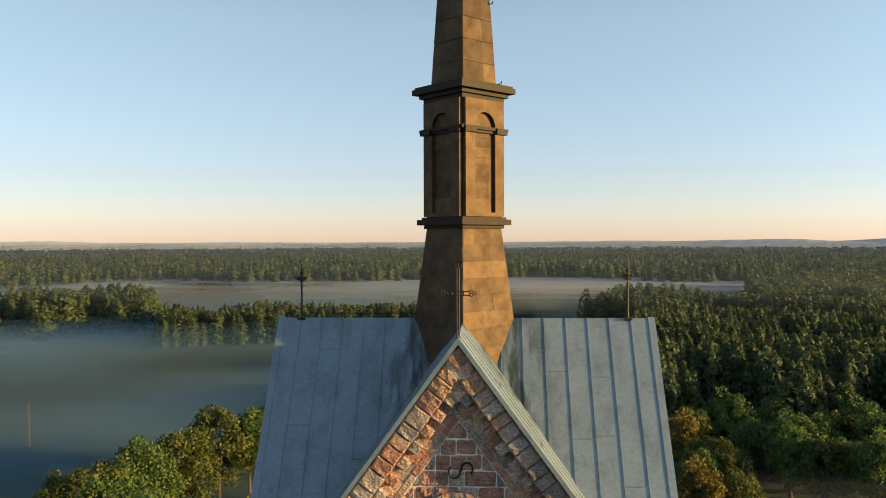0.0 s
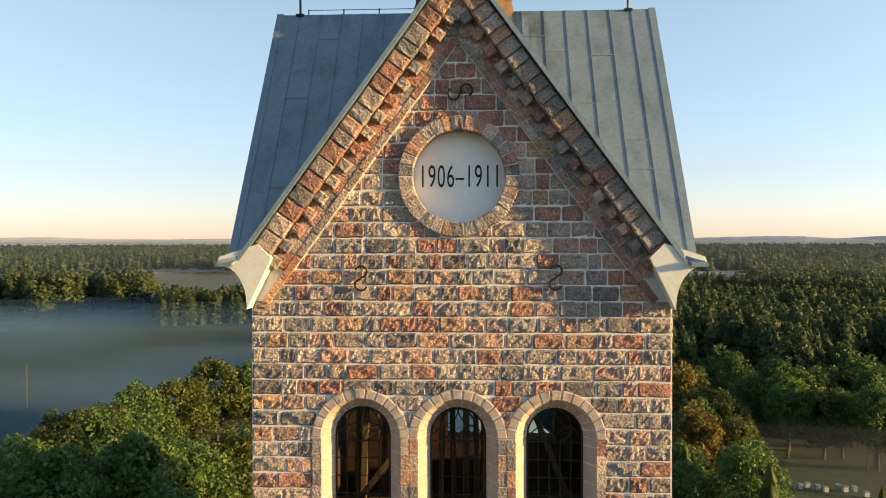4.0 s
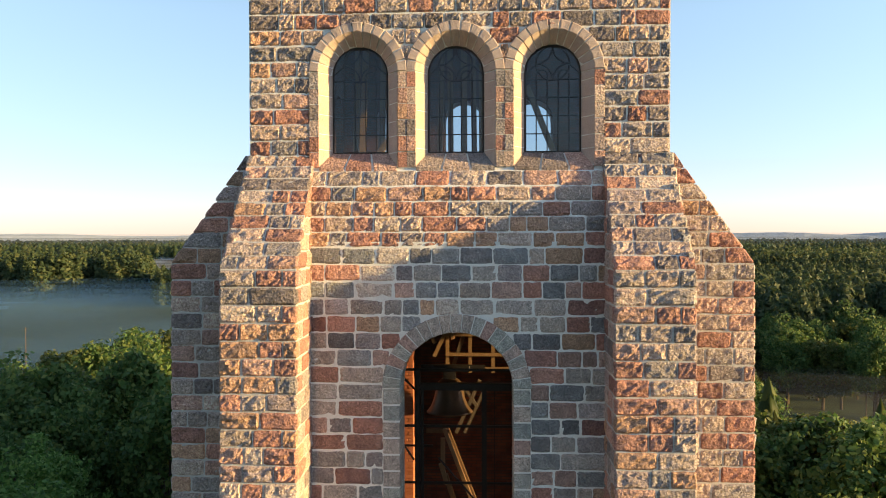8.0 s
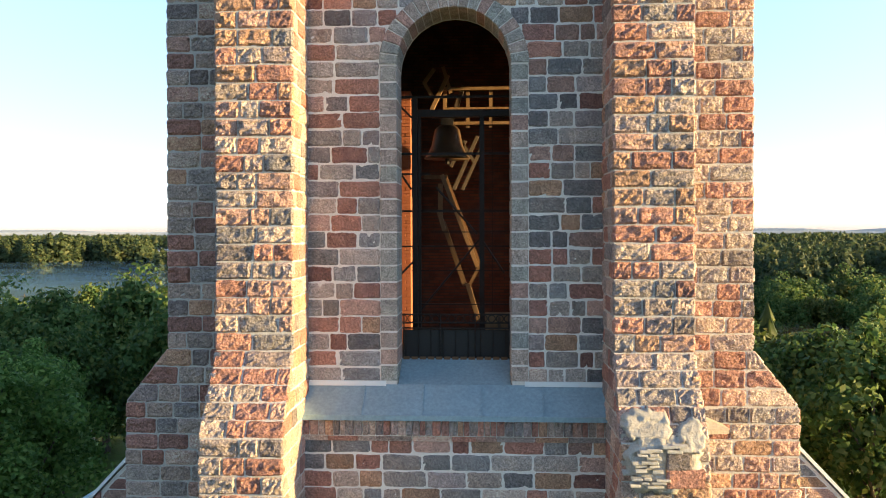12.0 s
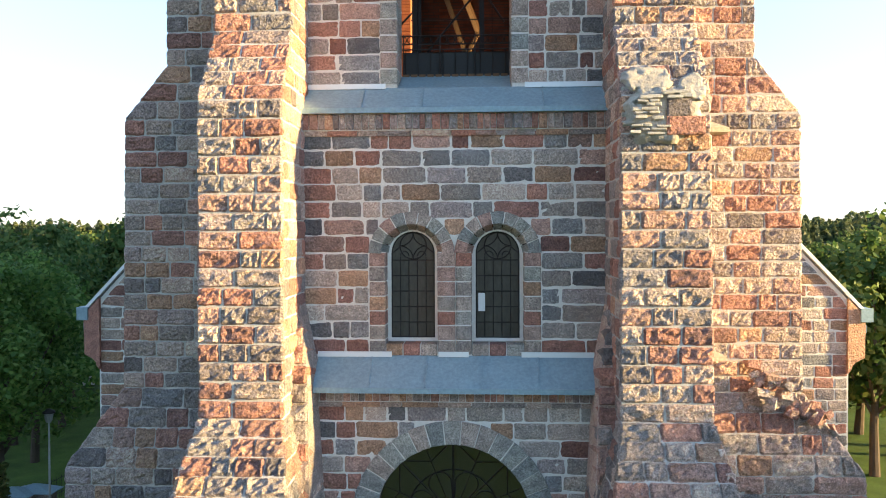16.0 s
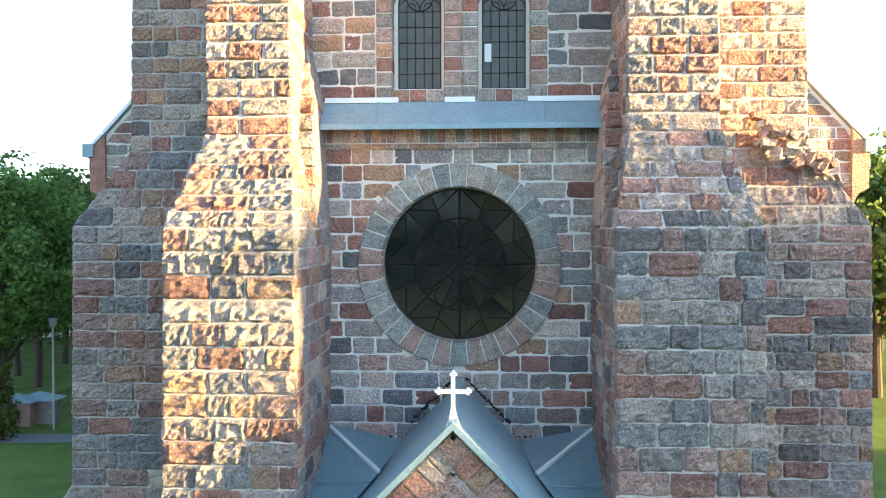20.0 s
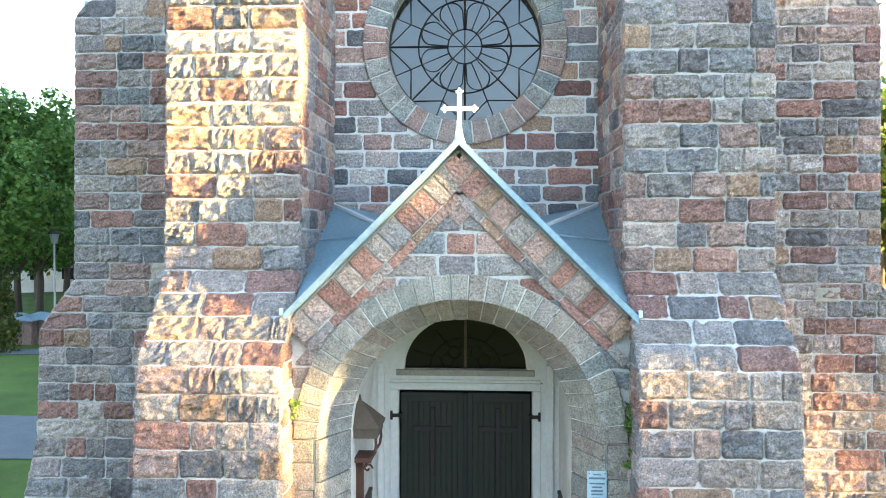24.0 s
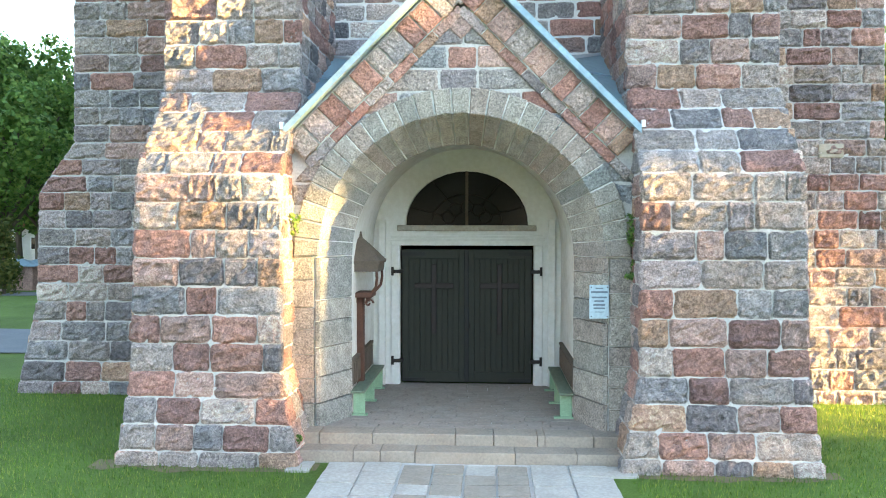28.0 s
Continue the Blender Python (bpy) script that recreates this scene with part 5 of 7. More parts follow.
# ---- inner shoulders, capstones and damage on the buttresses ----
for s in (-1, 1):
    st = ob_from("inner_shoulder", loft([[(s * 2.66, -0.8, z), (s * x, -0.8, z), (s * x, y, z), (s * 2.66, y, z)] for z, x, y in ((12.85, 2.62, -1.2), (11.6, 2.36, -1.75), (9.6, 2.24, -2.2))]), STONE)
    tagged(st, "sloping granite shoulder beside the window sill", "shoulder", "inner shoulders", "structure")
    for k in range(10):
        z = 9.78 + 0.3 * k
        x, y = np.interp(z, (9.6, 11.6, 12.85), (2.24, 2.36, 2.62)), np.interp(z, (9.6, 11.6, 12.85), (-2.2, -1.75, -1.2))
        w = 2.78 - x
        lay("shoulder_stone", ROCK_BLOCKS[(k * 3 + s) % 8], st, face((s * (2.78 + x) / 2, y - 0.05, z), (1, 0, 0), (0, -1, 0.22)) @ Matrix.Diagonal((w, 0.285, max(0.3, -y - 0.85), 1)))
    for z, x, y in ((11.62, 4.25, -0.32),) + (((15.62, 4.3, -0.3),) if s > 0 else ()):
        cp = ob_from("capstone", loft([[(s * (x - 0.42), y + 0.35, z), (s * (x - 0.42), y - 0.3, z), (s * (x + 0.5), y - 0.12, z), (s * (x + 0.5), y + 0.35, z)], [(s * (x - 0.42), y + 0.35, z + 0.1), (s * (x - 0.42), y - 0.3, z + 0.1), (s * (x + 0.5), y - 0.12, z + 0.08), (s * (x + 0.5), y + 0.35, z + 0.08)],
                                    [(s * (x - 0.42), y + 0.35, z + 0.5), (s * (x - 0.42), y + 0.1, z + 0.45), (s * (x - 0.3), y + 0.2, z + 0.42), (s * (x - 0.3), y + 0.35, z + 0.42)]]), CAP)
        tagged(cp, "pale weathered capstone between two buttresses", "capstone", "capstones", "structure")
rw = random.Random(12)
patch = thing("broken_masonry", "crumbling patch of pale mortar and thin exposed slivers on the buttress", "rubble", kind="stuff")
bm = bmesh.new()
for k in range(30):
    c, r = Vector((rw.uniform(5.2, 6.7), rw.uniform(-0.42, -0.2), 0)), rw.uniform(0.06, 0.16)
    c.z = 11.3 - (c.x - 5.3) * 0.62 + rw.uniform(-0.28, 0.22)
    q = Matrix.Translation(c) @ Euler((rw.uniform(0, 6), rw.uniform(0, 6), 0)).to_matrix().to_4x4() @ Matrix.Diagonal((r, r * rw.uniform(0.6, 1), r * rw.uniform(0.4, 0.8), 1))
    v = bmesh.ops.create_cube(bm, size=1.5, matrix=q)["verts"]
    for w in v:
        w.co += 0.5 * r * noise.noise_vector(w.co * 9)
part("rubble", bm, STONE_BITS, patch)
# the rotten field: uneven mortar where the facing stones have gone, thin slivers packed in it
def mortar_field(x0, x1, z0, z1, y0, y1, seed):
    """A ragged skin of mortar from (x0, z0) to (x1, z1), leaning from y0 at its foot to y1."""
    bm = bmesh.new()
    nu, nv = 26, 24
    g = []
    for j in range(nv + 1):
        row = []
        for i in range(nu + 1):
            u, v = i / nu, j / nv
            x, z = x0 + (x1 - x0) * u, z0 + (z1 - z0) * v
            rag = noise.noise(Vector((x * 5, z * 5, seed)))
            edge = 0.55 - math.hypot(u - 0.5, v - 0.5) + 0.16 * rag + 0.12 * noise.noise(Vector((x * 13, z * 13, seed)))
            y = y0 + (y1 - y0) * v - 0.025 * noise.noise(Vector((x * 4, z * 7, seed))) - 0.02 * noise.noise(Vector((x * 11, z * 17, 5)))
            row.append(bm.verts.new((x, y + 0.16 * min(1.0, max(0.0, (0.14 - edge) / 0.1)), z)))
        g.append(row)
    for j in range(nv):
        for i in range(nu):
            bm.faces.new((g[j][i], g[j][i + 1], g[j + 1][i + 1], g[j + 1][i]))
    return bm


FIELD = simple("crumbled_mortar", (0.27, 0.245, 0.215), (0.50, 0.465, 0.41), 4.0, 0.9, 0.6, 0.0, None, 0.03)
part("mortar_field", mortar_field(2.6, 3.84, 15.2, 16.08, -2.55, -2.52, 2.0), FIELD, patch, "pale crumbling mortar", True)
part("mortar_field", mortar_field(2.6, 3.36, 15.92, 16.46, -2.53, -2.19, 7.0), FIELD, patch, "pale crumbling mortar", True)
part("mortar_field", mortar_field(3.4, 3.92, 15.84, 16.36, -2.55, -2.2, 11.0), FIELD, patch, "pale crumbling mortar", True)
bm = bmesh.new()
z = 15.34
while z < 15.93:
    x, h = 2.68 + rw.uniform(0, 0.12), rw.uniform(0.035, 0.06)
    while x < 3.78:
        w = rw.uniform(0.09, 0.26)
        if rw.random() < 0.85 and not (3.2 < x + w / 2 and z < 15.84) and math.hypot(x + w / 2 - 3.2, (z - 15.6) * 1.5) < 0.62:
            box(bm, x, x + w, -2.6 - rw.uniform(0, 0.02), -2.48, z, z + h - rw.uniform(0, 0.012), Matrix.Rotation(rw.uniform(-0.004, 0.004), 4, "Y"), 0.008)
        x += w + rw.uniform(0.008, 0.02)
    z += h + 0.008
for v in bm.verts:
    v.co += 0.012 * noise.noise_vector(v.co * 14)
part("slivers", bm, simple("grey_sliver", (0.34, 0.32, 0.295), (0.54, 0.51, 0.47), 6.0, 0.9, 0.6, 0.0, None, 0.02), patch, "thin flat grey slivers")
for x, z, w, h in ((3.52, 15.46, 0.56, 0.27), (3.42, 15.73, 0.36, 0.26)):
    lay("loose_stone", ROCK_BLOCKS[int(x * 10) % 8], patch, face((x, -2.58, z), (1, 0, 0), (0, -1, 0)) @ Matrix.Diagonal((w, h, 0.14, 1)))

# ---- porch ----
PX = 0.0   # its axis
porch = ob_from("porch_wall", slab([(-2.32, 0.1), (2.32, 0.1), (2.32, 4.55), (PX, 6.85), (-2.32, 4.55)],
                [[(PX - 2.1, 0.1), (PX + 2.1, 0.1)] + [(PX + 2.1 * math.cos(math.pi * i / 20), 2.86 + 2.1 * math.sin(math.pi * i / 20)) for i in range(21)]], -3.95, -3.2), MORTAR_GREY)
tagged(porch, "granite porch front with a round arch under a gable", "porch", kind="structure")


def porch_half(v):
    return max(0.04, 6.2 - v)


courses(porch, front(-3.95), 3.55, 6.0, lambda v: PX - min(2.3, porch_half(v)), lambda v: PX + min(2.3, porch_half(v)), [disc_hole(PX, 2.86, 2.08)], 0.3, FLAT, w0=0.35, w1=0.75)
arch_ring(porch, front(-3.95), PX, 2.86, 1.92, 2.27, 0, 180, 27, -0.65, 0.03, PORCH_STONE, 0.34)


def jamb_piece(q):
    """A jamb stone 1 high over the four-cornered plan q, with worn edges."""
    bm = loft([[(x, y, z) for x, y in q] for z in (0.02, 0.98)])
    bmesh.ops.bevel(bm, geom=bm.edges[:], offset=0.012, segments=1, affect="EDGES")
    sd = Vector((rng.uniform(0, 50), 0, 0))
    for v in bm.verts:
        v.co += 0.014 * noise.noise_vector(sd + v.co * 3)
    me = bpy.data.meshes.new("jamb_stone")
    bm.to_mesh(me)
    bm.free()
    me.materials.append(PORCH_STONE)
    return me


for s in (-1, 1):
    part("jamb_bed", loft([[(s * 1.95, -3.94, z), (s * 2.3, -3.95, z), (s * 2.3, -3.25, z), (s * 1.63, -3.28, z)] for z in (0.5, 2.86)]), MORTAR, porch)
    for q in (((s * 1.99, -3.985), (s * 2.31, -3.985), (s * 2.31, -3.5), (s * 1.99, -3.6)), ((s * 1.90, -3.985), (s * 1.972, -3.985), (s * 1.99, -3.3), (s * 1.58, -3.3))):
        z = 0.52
        while z < 2.8:
            h = min(rng.uniform(0.26, 0.4), 2.86 - z)
            if 2.86 - z - h < 0.2:
                h = 2.86 - z
            lay("jamb_stone", jamb_piece(q), porch, Matrix.Translation((PX, 0, z)) @ Matrix.Diagonal((1, 1, h, 1)))
            z += h
    d = Vector((s, 0, -1)).normalized()
    m = face((PX, -3.95, 6.82), d if s > 0 else -d, (0, -1, 0))
    x = 0.1
    while x < 3.12:
        w = rng.uniform(0.2, 0.34)
        lay("rake_stone", rng.choice(ROCK_BLOCKS), porch, m @ Matrix.LocRotScale((s * (x + w / 2), -0.2, 0.09 + rng.uniform(-0.008, 0.008)), None, (w - 0.015, 0.36, 0.2)))
        x += w
    part("rake_bed", boxed(min(s * 0.05, s * 3.15), max(s * 0.05, s * 3.15), -0.5, 0.0, -0.05, 0.035, m), MORTAR, porch)
    part("rake_bed", boxed(min(s * 0.12, s * 3.15), max(s * 0.12, s * 3.15), -0.37, -0.02, 0.02, 0.05, m), MORTAR, porch)
    x = 0.45
    while x < 3.35:
        w = rng.uniform(0.3, 0.5)
        lay("string_stone", rng.choice(STONE_BLOCKS), porch, m @ Matrix.LocRotScale((s * (x + w / 2), -0.46, 0.05), None, (w - 0.012, 0.13, 0.14)))
        x += w

lay("apex_stone", STONE_BLOCKS[0], porch, front(-3.95) @ Matrix.LocRotScale((PX, 6.42, 0.07), Euler((0, 0, math.pi / 4)), (0.3, 0.3, 0.2)))
lay("key_stone", BLOCKS[1], porch, front(-3.95) @ Matrix.LocRotScale((PX, 5.98, 0.04), Euler((0, 0, math.pi / 4)), (0.3, 0.3, 0.2)))
part("apex_bed", slab([(PX - 0.4, 6.4), (PX, 6.0), (PX + 0.4, 6.4), (PX, 6.82)], [], -3.985, -3.93), STONE, porch)
proof = thing("porch_roof", "blue-grey sheet-metal gable roof over the porch", "roof", kind="structure")
for s in (-1, 1):
    ex = PX + s * 2.36
    a, b = Vector((PX, -4.12, 6.92)), Vector((PX, -1.05, 6.92))
    c, d = Vector((ex, -1.05, 4.56)), Vector((ex, -4.12, 4.56))
    part("slope", roof_plate("slope", a, b, c, d, 0.05), SILL, proof)
    part("verge", roof_plate("verge", a + Vector((0, -0.03, 0.04)), a + Vector((0, 0.1, 0.04)), d + Vector((0, 0.1, 0.04)), d + Vector((0, -0.03, 0.04)), 0.11), SILL, proof)
    peak, low, ev = Vector((PX + s * 2.33, -1.1, 6.17)), Vector((PX + s * 1.22, -2.5, 5.76)), Vector((PX + s * 2.38, -4.1, 4.62))
    bm = bmesh.new()
    q = [bm.verts.new(p) for p in (peak, low, ev, Vector((PX + s * 2.38, -1.1, 4.6)), Vector((PX + s * 0.98, -1.05, 5.9)))]
    for f in ((0, 1, 2), (0, 2, 3), (0, 4, 1)):
        bm.faces.new([q[i] for i in f])
    bmesh.ops.solidify(bm, geom=bm.faces[:], thickness=0.03)
    bmesh.ops.recalc_face_normals(bm, faces=bm.faces[:])
    part("side_sheet", bm, PORCH_SHEET, proof)
    part("fold", beam(bmesh.new(), peak + Vector((0, 0, 0.02)), low + Vector((0, 0, 0.02)), 0.06, 0.05), SKYLIT_METAL, proof)
    mid1, mid2 = peak.lerp(ev, 0.42), low.lerp(ev, 0.1)
    part("seam", beam(bmesh.new(), mid1 + Vector((0, -0.02, 0.02)), mid2 + Vector((0, -0.02, 0.02)), 0.015, 0.02), SILL, proof)
    gut = beam(bmesh.new(), Vector((ex + s * 0.03, -4.13, 4.62)), Vector((ex + s * 0.05, -3.4, 4.62)), 0.05, 0.09)
    part("edge_strip", gut, SKYLIT_METAL, proof)
part("ridge_cap", beam(bmesh.new(), (PX, -4.12, 6.95), (PX, -1.06, 6.95), 0.12, 0.06), SILL, proof)
# lead-dark weathering where the roof meets the wall
bm = bmesh.new()
rw = random.Random(3)
for s in (-1, 1):
    for k in range(60):
        f = k / 59
        x, z = PX + s * (0.1 + 1.0 * f), 6.95 - 1.02 * f
        if f > 0.75:
            x, z = PX + s * (0.85 + (f - 0.75) * 5.6), 6.0 - 0.1 * math.sin((f - 0.75) * 12)
        v = bmesh.ops.create_icosphere(bm, subdivisions=1, radius=rw.uniform(0.012, 0.03), matrix=Matrix.Translation((x, -1.07, z + rw.uniform(0.0, 0.06))))
seal = ob_from("tar_seal", bm, BLACK)
tagged(seal, "black lumpy tar seal where roof meets wall", "sealant", kind="stuff")

pc = thing("porch_cross", "white metal cross with lobed ends on the porch gable", "cross")
part("foot", loft([[(PX + sx * w, -4.0 + sy * w * 0.6, z) for sx, sy in ((-1, -1), (1, -1), (1, 1), (-1, 1))] for z, w in ((6.86, 0.1), (6.98, 0.055), (7.12, 0.028))]), WHITE, pc)
part("upright", boxed(PX - 0.028, PX + 0.028, -4.02, -3.985, 7.1, 7.55), WHITE, pc)
part("crossbar", boxed(PX - 0.19, PX + 0.19, -4.024, -3.981, 7.315, 7.37), WHITE, pc)
for x, z in ((-0.2, 7.343), (0.2, 7.343), (0, 7.57)):
    bm = bmesh.new()
    for dx, dz in ((0, 0.03), (0.03, 0), (-0.03, 0), (0, -0.03)):
        bmesh.ops.create_icosphere(bm, subdivisions=1, radius=0.028, matrix=Matrix.Translation((PX + x + dx, -4.0, z + dz)))
    part("lobed_end", bm, WHITE, pc)

# inside of the porch
vault = thing("porch_inside", "flaking white plaster walls and vault inside the porch", "wall", kind="structure")
for s in (-1, 1):
    part("side_wall", boxed(min(PX + s * 1.62, PX + s * 2.2), max(PX + s * 1.62, PX + s * 2.2), -3.3, -0.85, 0.3, 3.1), PLASTER_OLD, vault)
rings = []
for y in (-3.3, -0.85):
    rings.append([(PX + 1.62 * math.cos(math.pi * i / 20), y, 3.0 + 1.62 * math.sin(math.pi * i / 20)) for i in range(21)] + [(PX + 2.0 * math.cos(math.pi * i / 20), y, 3.0 + 1.9 * math.sin(math.pi * i / 20)) for i in range(20, -1, -1)])
part("vault", loft(rings), PLASTER_OLD, vault)
inner = slab([(PX - 1.75, 0.4), (PX + 1.75, 0.4), (PX + 1.75, 4.75), (PX - 1.75, 4.75)], [[(PX - 1.16, 0.5), (PX + 1.16, 0.5), (PX + 1.16, 2.95), (PX - 1.16, 2.95)], [(PX - 1.06, 3.3)] + [(PX + 1.06, 3.3)] + [(PX + 1.06 * math.cos(math.pi * i / 18), 3.32 + 0.92 * math.sin(math.pi * i / 18)) for i in range(19)]], -0.92, -0.7)
part("end_wall", inner, PLASTER, vault)
for x0, x1, z0, z1, y in ((-1.3, 1.3, 2.95, 3.03, -0.97), (-1.34, 1.34, 3.03, 3.08, -1.0), (-1.3, 1.3, 3.08, 3.13, -0.96), (-1.2, 1.2, 3.2, 3.3, -0.98)):
    part("lintel_moulding", boxed(PX + x0, PX + x1, y, -0.9, z0, z1, None, 0.006), PLASTER if z0 < 3.2 else CAP, vault)
for s in (-1, 1):
    part("pilaster", boxed(PX + s * 1.24 - 0.07, PX + s * 1.24 + 0.07, -0.96, -0.9, 0.53, 2.95, None, 0.008), PLASTER, vault)
    part("pilaster_outer", boxed(PX + s * 1.46 - 0.06, PX + s * 1.46 + 0.06, -1.0, -0.9, 0.53, 3.4, None, 0.008), PLASTER, vault)

fan = thing("fanlight", "half-round dark fanlight with a leaded fan of petals", "window", kind="structure")
half = [(PX - 1.06, 3.3), (PX + 1.06, 3.3)] + [(PX + 1.06 * math.cos(math.pi * i / 18), 3.32 + 0.92 * math.sin(math.pi * i / 18)) for i in range(19)]
part("glass", slab(half, [], -0.76, -0.755), FAN_GLASS, fan)
part("post", boxed(PX - 0.025, PX + 0.025, -0.8, -0.74, 3.3, 4.24), OLD_TIMBER, fan)
for k in range(5):
    a = math.pi * (k + 0.5) / 5
    cx, cz = PX + 0.34 * math.cos(a), 3.36 + 0.26 * math.sin(a)
    part("petal", cames(bmesh.new(), arc_pts(cx, cz, 0.11, 0, 360, 10), 0.01, -0.775), IRON, fan)
    part("ray", cames(bmesh.new(), [(cx + 0.1 * math.cos(a), cz + 0.1 * math.sin(a)), (PX + 1.0 * math.cos(a), 3.34 + 0.88 * math.sin(a))], 0.008, -0.775), IRON, fan)
part("inner_arc", cames(bmesh.new(), [(PX + 0.62 * math.cos(math.pi * i / 14), 3.32 + 0.52 * math.sin(math.pi * i / 14)) for i in range(15)], 0.009, -0.775), IRON, fan)

# doors
CROSS_PAINT = simple("dull_brown_paint", (0.022, 0.015, 0.016), (0.04, 0.028, 0.028), 5.0, 0.6, 0.2)
for s in (-1, 1):
    door = thing("church_door", "dark green boarded church door leaf with raised cross, shut", "door", "church doors", "structure")
    x0, x1 = (PX - 1.13, PX - 0.012) if s < 0 else (PX + 0.012, PX + 1.13)
    part("leaf", boxed(x0, x1, -0.8, -0.74, 0.56, 2.88), DARK_WOOD, door)
    xa, xb = x0 + 0.12, x1 - 0.12
    for a, b, c, d in ((x0, x0 + 0.12, 0.56, 2.88), (x1 - 0.12, x1, 0.56, 2.88), (xa, xb, 2.72, 2.88), (xa, xb, 0.56, 0.74)):
        part("stile", boxed(a, b, -0.835, -0.8, c, d, None, 0.006), DARK_WOOD, door)
    n = 9
    for k in range(n):
        a = xa + (xb - xa) * k / n
        part("board", boxed(a + 0.006, a + (xb - xa) / n - 0.006, -0.818, -0.8, 0.74, 2.72, None, 0.005), DARK_WOOD, door)
    cx = (x0 + x1) / 2
    part("cross_upright", boxed(cx - 0.04, cx + 0.04, -0.86, -0.818, 1.4, 2.62, None, 0.008), CROSS_PAINT, door)
    part("cross_arm", boxed(cx - 0.34, cx + 0.34, -0.856, -0.818, 2.2, 2.29, None, 0.008), CROSS_PAINT, door)
    for zz in (0.6, 2.8):
        part("corner_iron", boxed(min(PX + s * 1.12, PX + s * 0.72), max(PX + s * 1.12, PX + s * 0.72), -0.842, -0.834, zz - 0.03, zz + 0.03), BLACK, door)
    for z in (2.5, 0.95):
        hg = boxed(PX + s * 1.2 - 0.1, PX + s * 1.2 + 0.1, -0.99, -0.84, z - 0.03, z + 0.03)
        part("hinge", bar(hg, (PX + s * 1.28, -0.98, z - 0.07), (PX + s * 1.28, -0.98, z + 0.08), 0.025, 6), IRON, door)
# Black strip painted in for the dark gap where the two leaves meet.
part("cover_strip", boxed(PX - 0.04, PX + 0.04, -0.87, -0.8, 0.56, 2.88, None, 0.008), BLACK, door)
part("door_handle", bar(bmesh.new(), (PX + 0.06, -0.86, 1.5), (PX + 0.06, -0.86, 1.6), 0.015, 6), IRON, door)

# floor and steps
floor = ob_from("porch_floor", boxed(-2.1, 2.3, -4.1, -0.72, 0.1, 0.5), MORTAR)
tagged(floor, "worn brick-paved floor of the porch", "floor", kind="structure")
pavers = [block_mesh("floor_brick", simple("worn_paving_brick", (0.24, 0.18, 0.15), (0.36, 0.31, 0.27), 3.0, 0.85, 0.3), 0.006) for _ in range(5)]
y = -4.05
row = 0
while y < -0.8:
    x = -2.05 - (row % 2) * 0.15
    while x < 2.2:
        w = rng.uniform(0.3, 0.42)
        lay("floor_brick", rng.choice(pavers), floor, Matrix.LocRotScale((x + w / 2, y + 0.075, 0.53 + rng.uniform(-0.004, 0.004)), None, (w - 0.008, 0.142, 0.06)))
        x += w
    y += 0.15
    row += 1
for z0, z1, yf, xa, xb, cuts in ((G - 0.1, 0.40, -4.62, -2.15, 2.3, (-1.35, -1.0, -0.55, 0.72, 1.5)), (0.36, 0.545, -4.3, -2.1, 2.25, (-1.85, -1.15, -0.05, 0.45, 1.02, 1.12, 1.75))):
    stp = thing("step", "long worn granite step before the porch", "step", "porch steps", "structure")
    xs = [xa, *cuts, xb]
    for a, b in zip(xs, xs[1:]):
        bm = boxed(a + 0.003, b - 0.003, yf + rng.uniform(-0.008, 0.008), -3.95, z0, z1 + rng.uniform(-0.003, 0.003), None, 0.009)
        part("step_stone", bm, GRANITE_STEP, stp)

# things in the porch
for s in (-1, 1):
    bn = thing("bench", "low bench with peeling green paint against the porch wall", "bench", "porch benches")
    cx = PX + s * 1.49
    n = 3
    part("seat", boxed(cx - 0.1, cx + 0.1, -3.4, -1.2, 0.88, 0.915, None, 0.008), PEELING, bn, "peeling grey-green plank seat")
    for k in range(n):
        y = -3.25 + 0.95 * k
        part("leg", boxed(cx - 0.085, cx + 0.085, y - 0.018, y + 0.018, 0.56, 0.88, None, 0.004), GREEN_PAINT, bn)
        part("foot", boxed(cx - 0.17, cx + 0.12, y - 0.04, y + 0.04, 0.53, 0.56, None, 0.004), GREEN_PAINT, bn)
    # Dark ornamental backrest of the bench.
    bk = thing("radiator_guard", "dark pierced wooden panel leaning behind the bench", "panel", "bench panels")
    part("panel", boxed(cx + s * 0.11 - 0.02, cx + s * 0.11 + 0.02, -3.3, -1.3, 0.95, 1.3, None, 0.006), OLD_TIMBER, bk)
    part("top_rail", boxed(cx + s * 0.11 - 0.035, cx + s * 0.11 + 0.035, -3.3, -1.3, 1.3, 1.35, None, 0.006), OLD_TIMBER, bk)
    for k in range(13):
        part("slat", boxed(cx + s * 0.11 - s * 0.03 - 0.008, cx + s * 0.11 - s * 0.03 + 0.008, -3.15 + 0.14 * k, -3.08 + 0.14 * k, 0.97, 1.28), OLD_TIMBER, bk)
RUST = simple("rusty_brown_paint", (0.06, 0.028, 0.02), (0.13, 0.06, 0.04), 6.0, 0.7, 0.3)
sh = thing("shrine_post", "tall rusty brown post with a roofed openwork lantern shrine", "shrine")
sx, sy = PX - 1.62, -2.6
part("post", boxed(sx - 0.1, sx + 0.1, sy - 0.08, sy + 0.08, 0.53, 2.2, None, 0.015), RUST, sh)
part("tray", boxed(sx - 0.16, sx + 0.25, sy - 0.22, sy + 0.22, 2.2, 2.28, None, 0.01), RUST, sh)
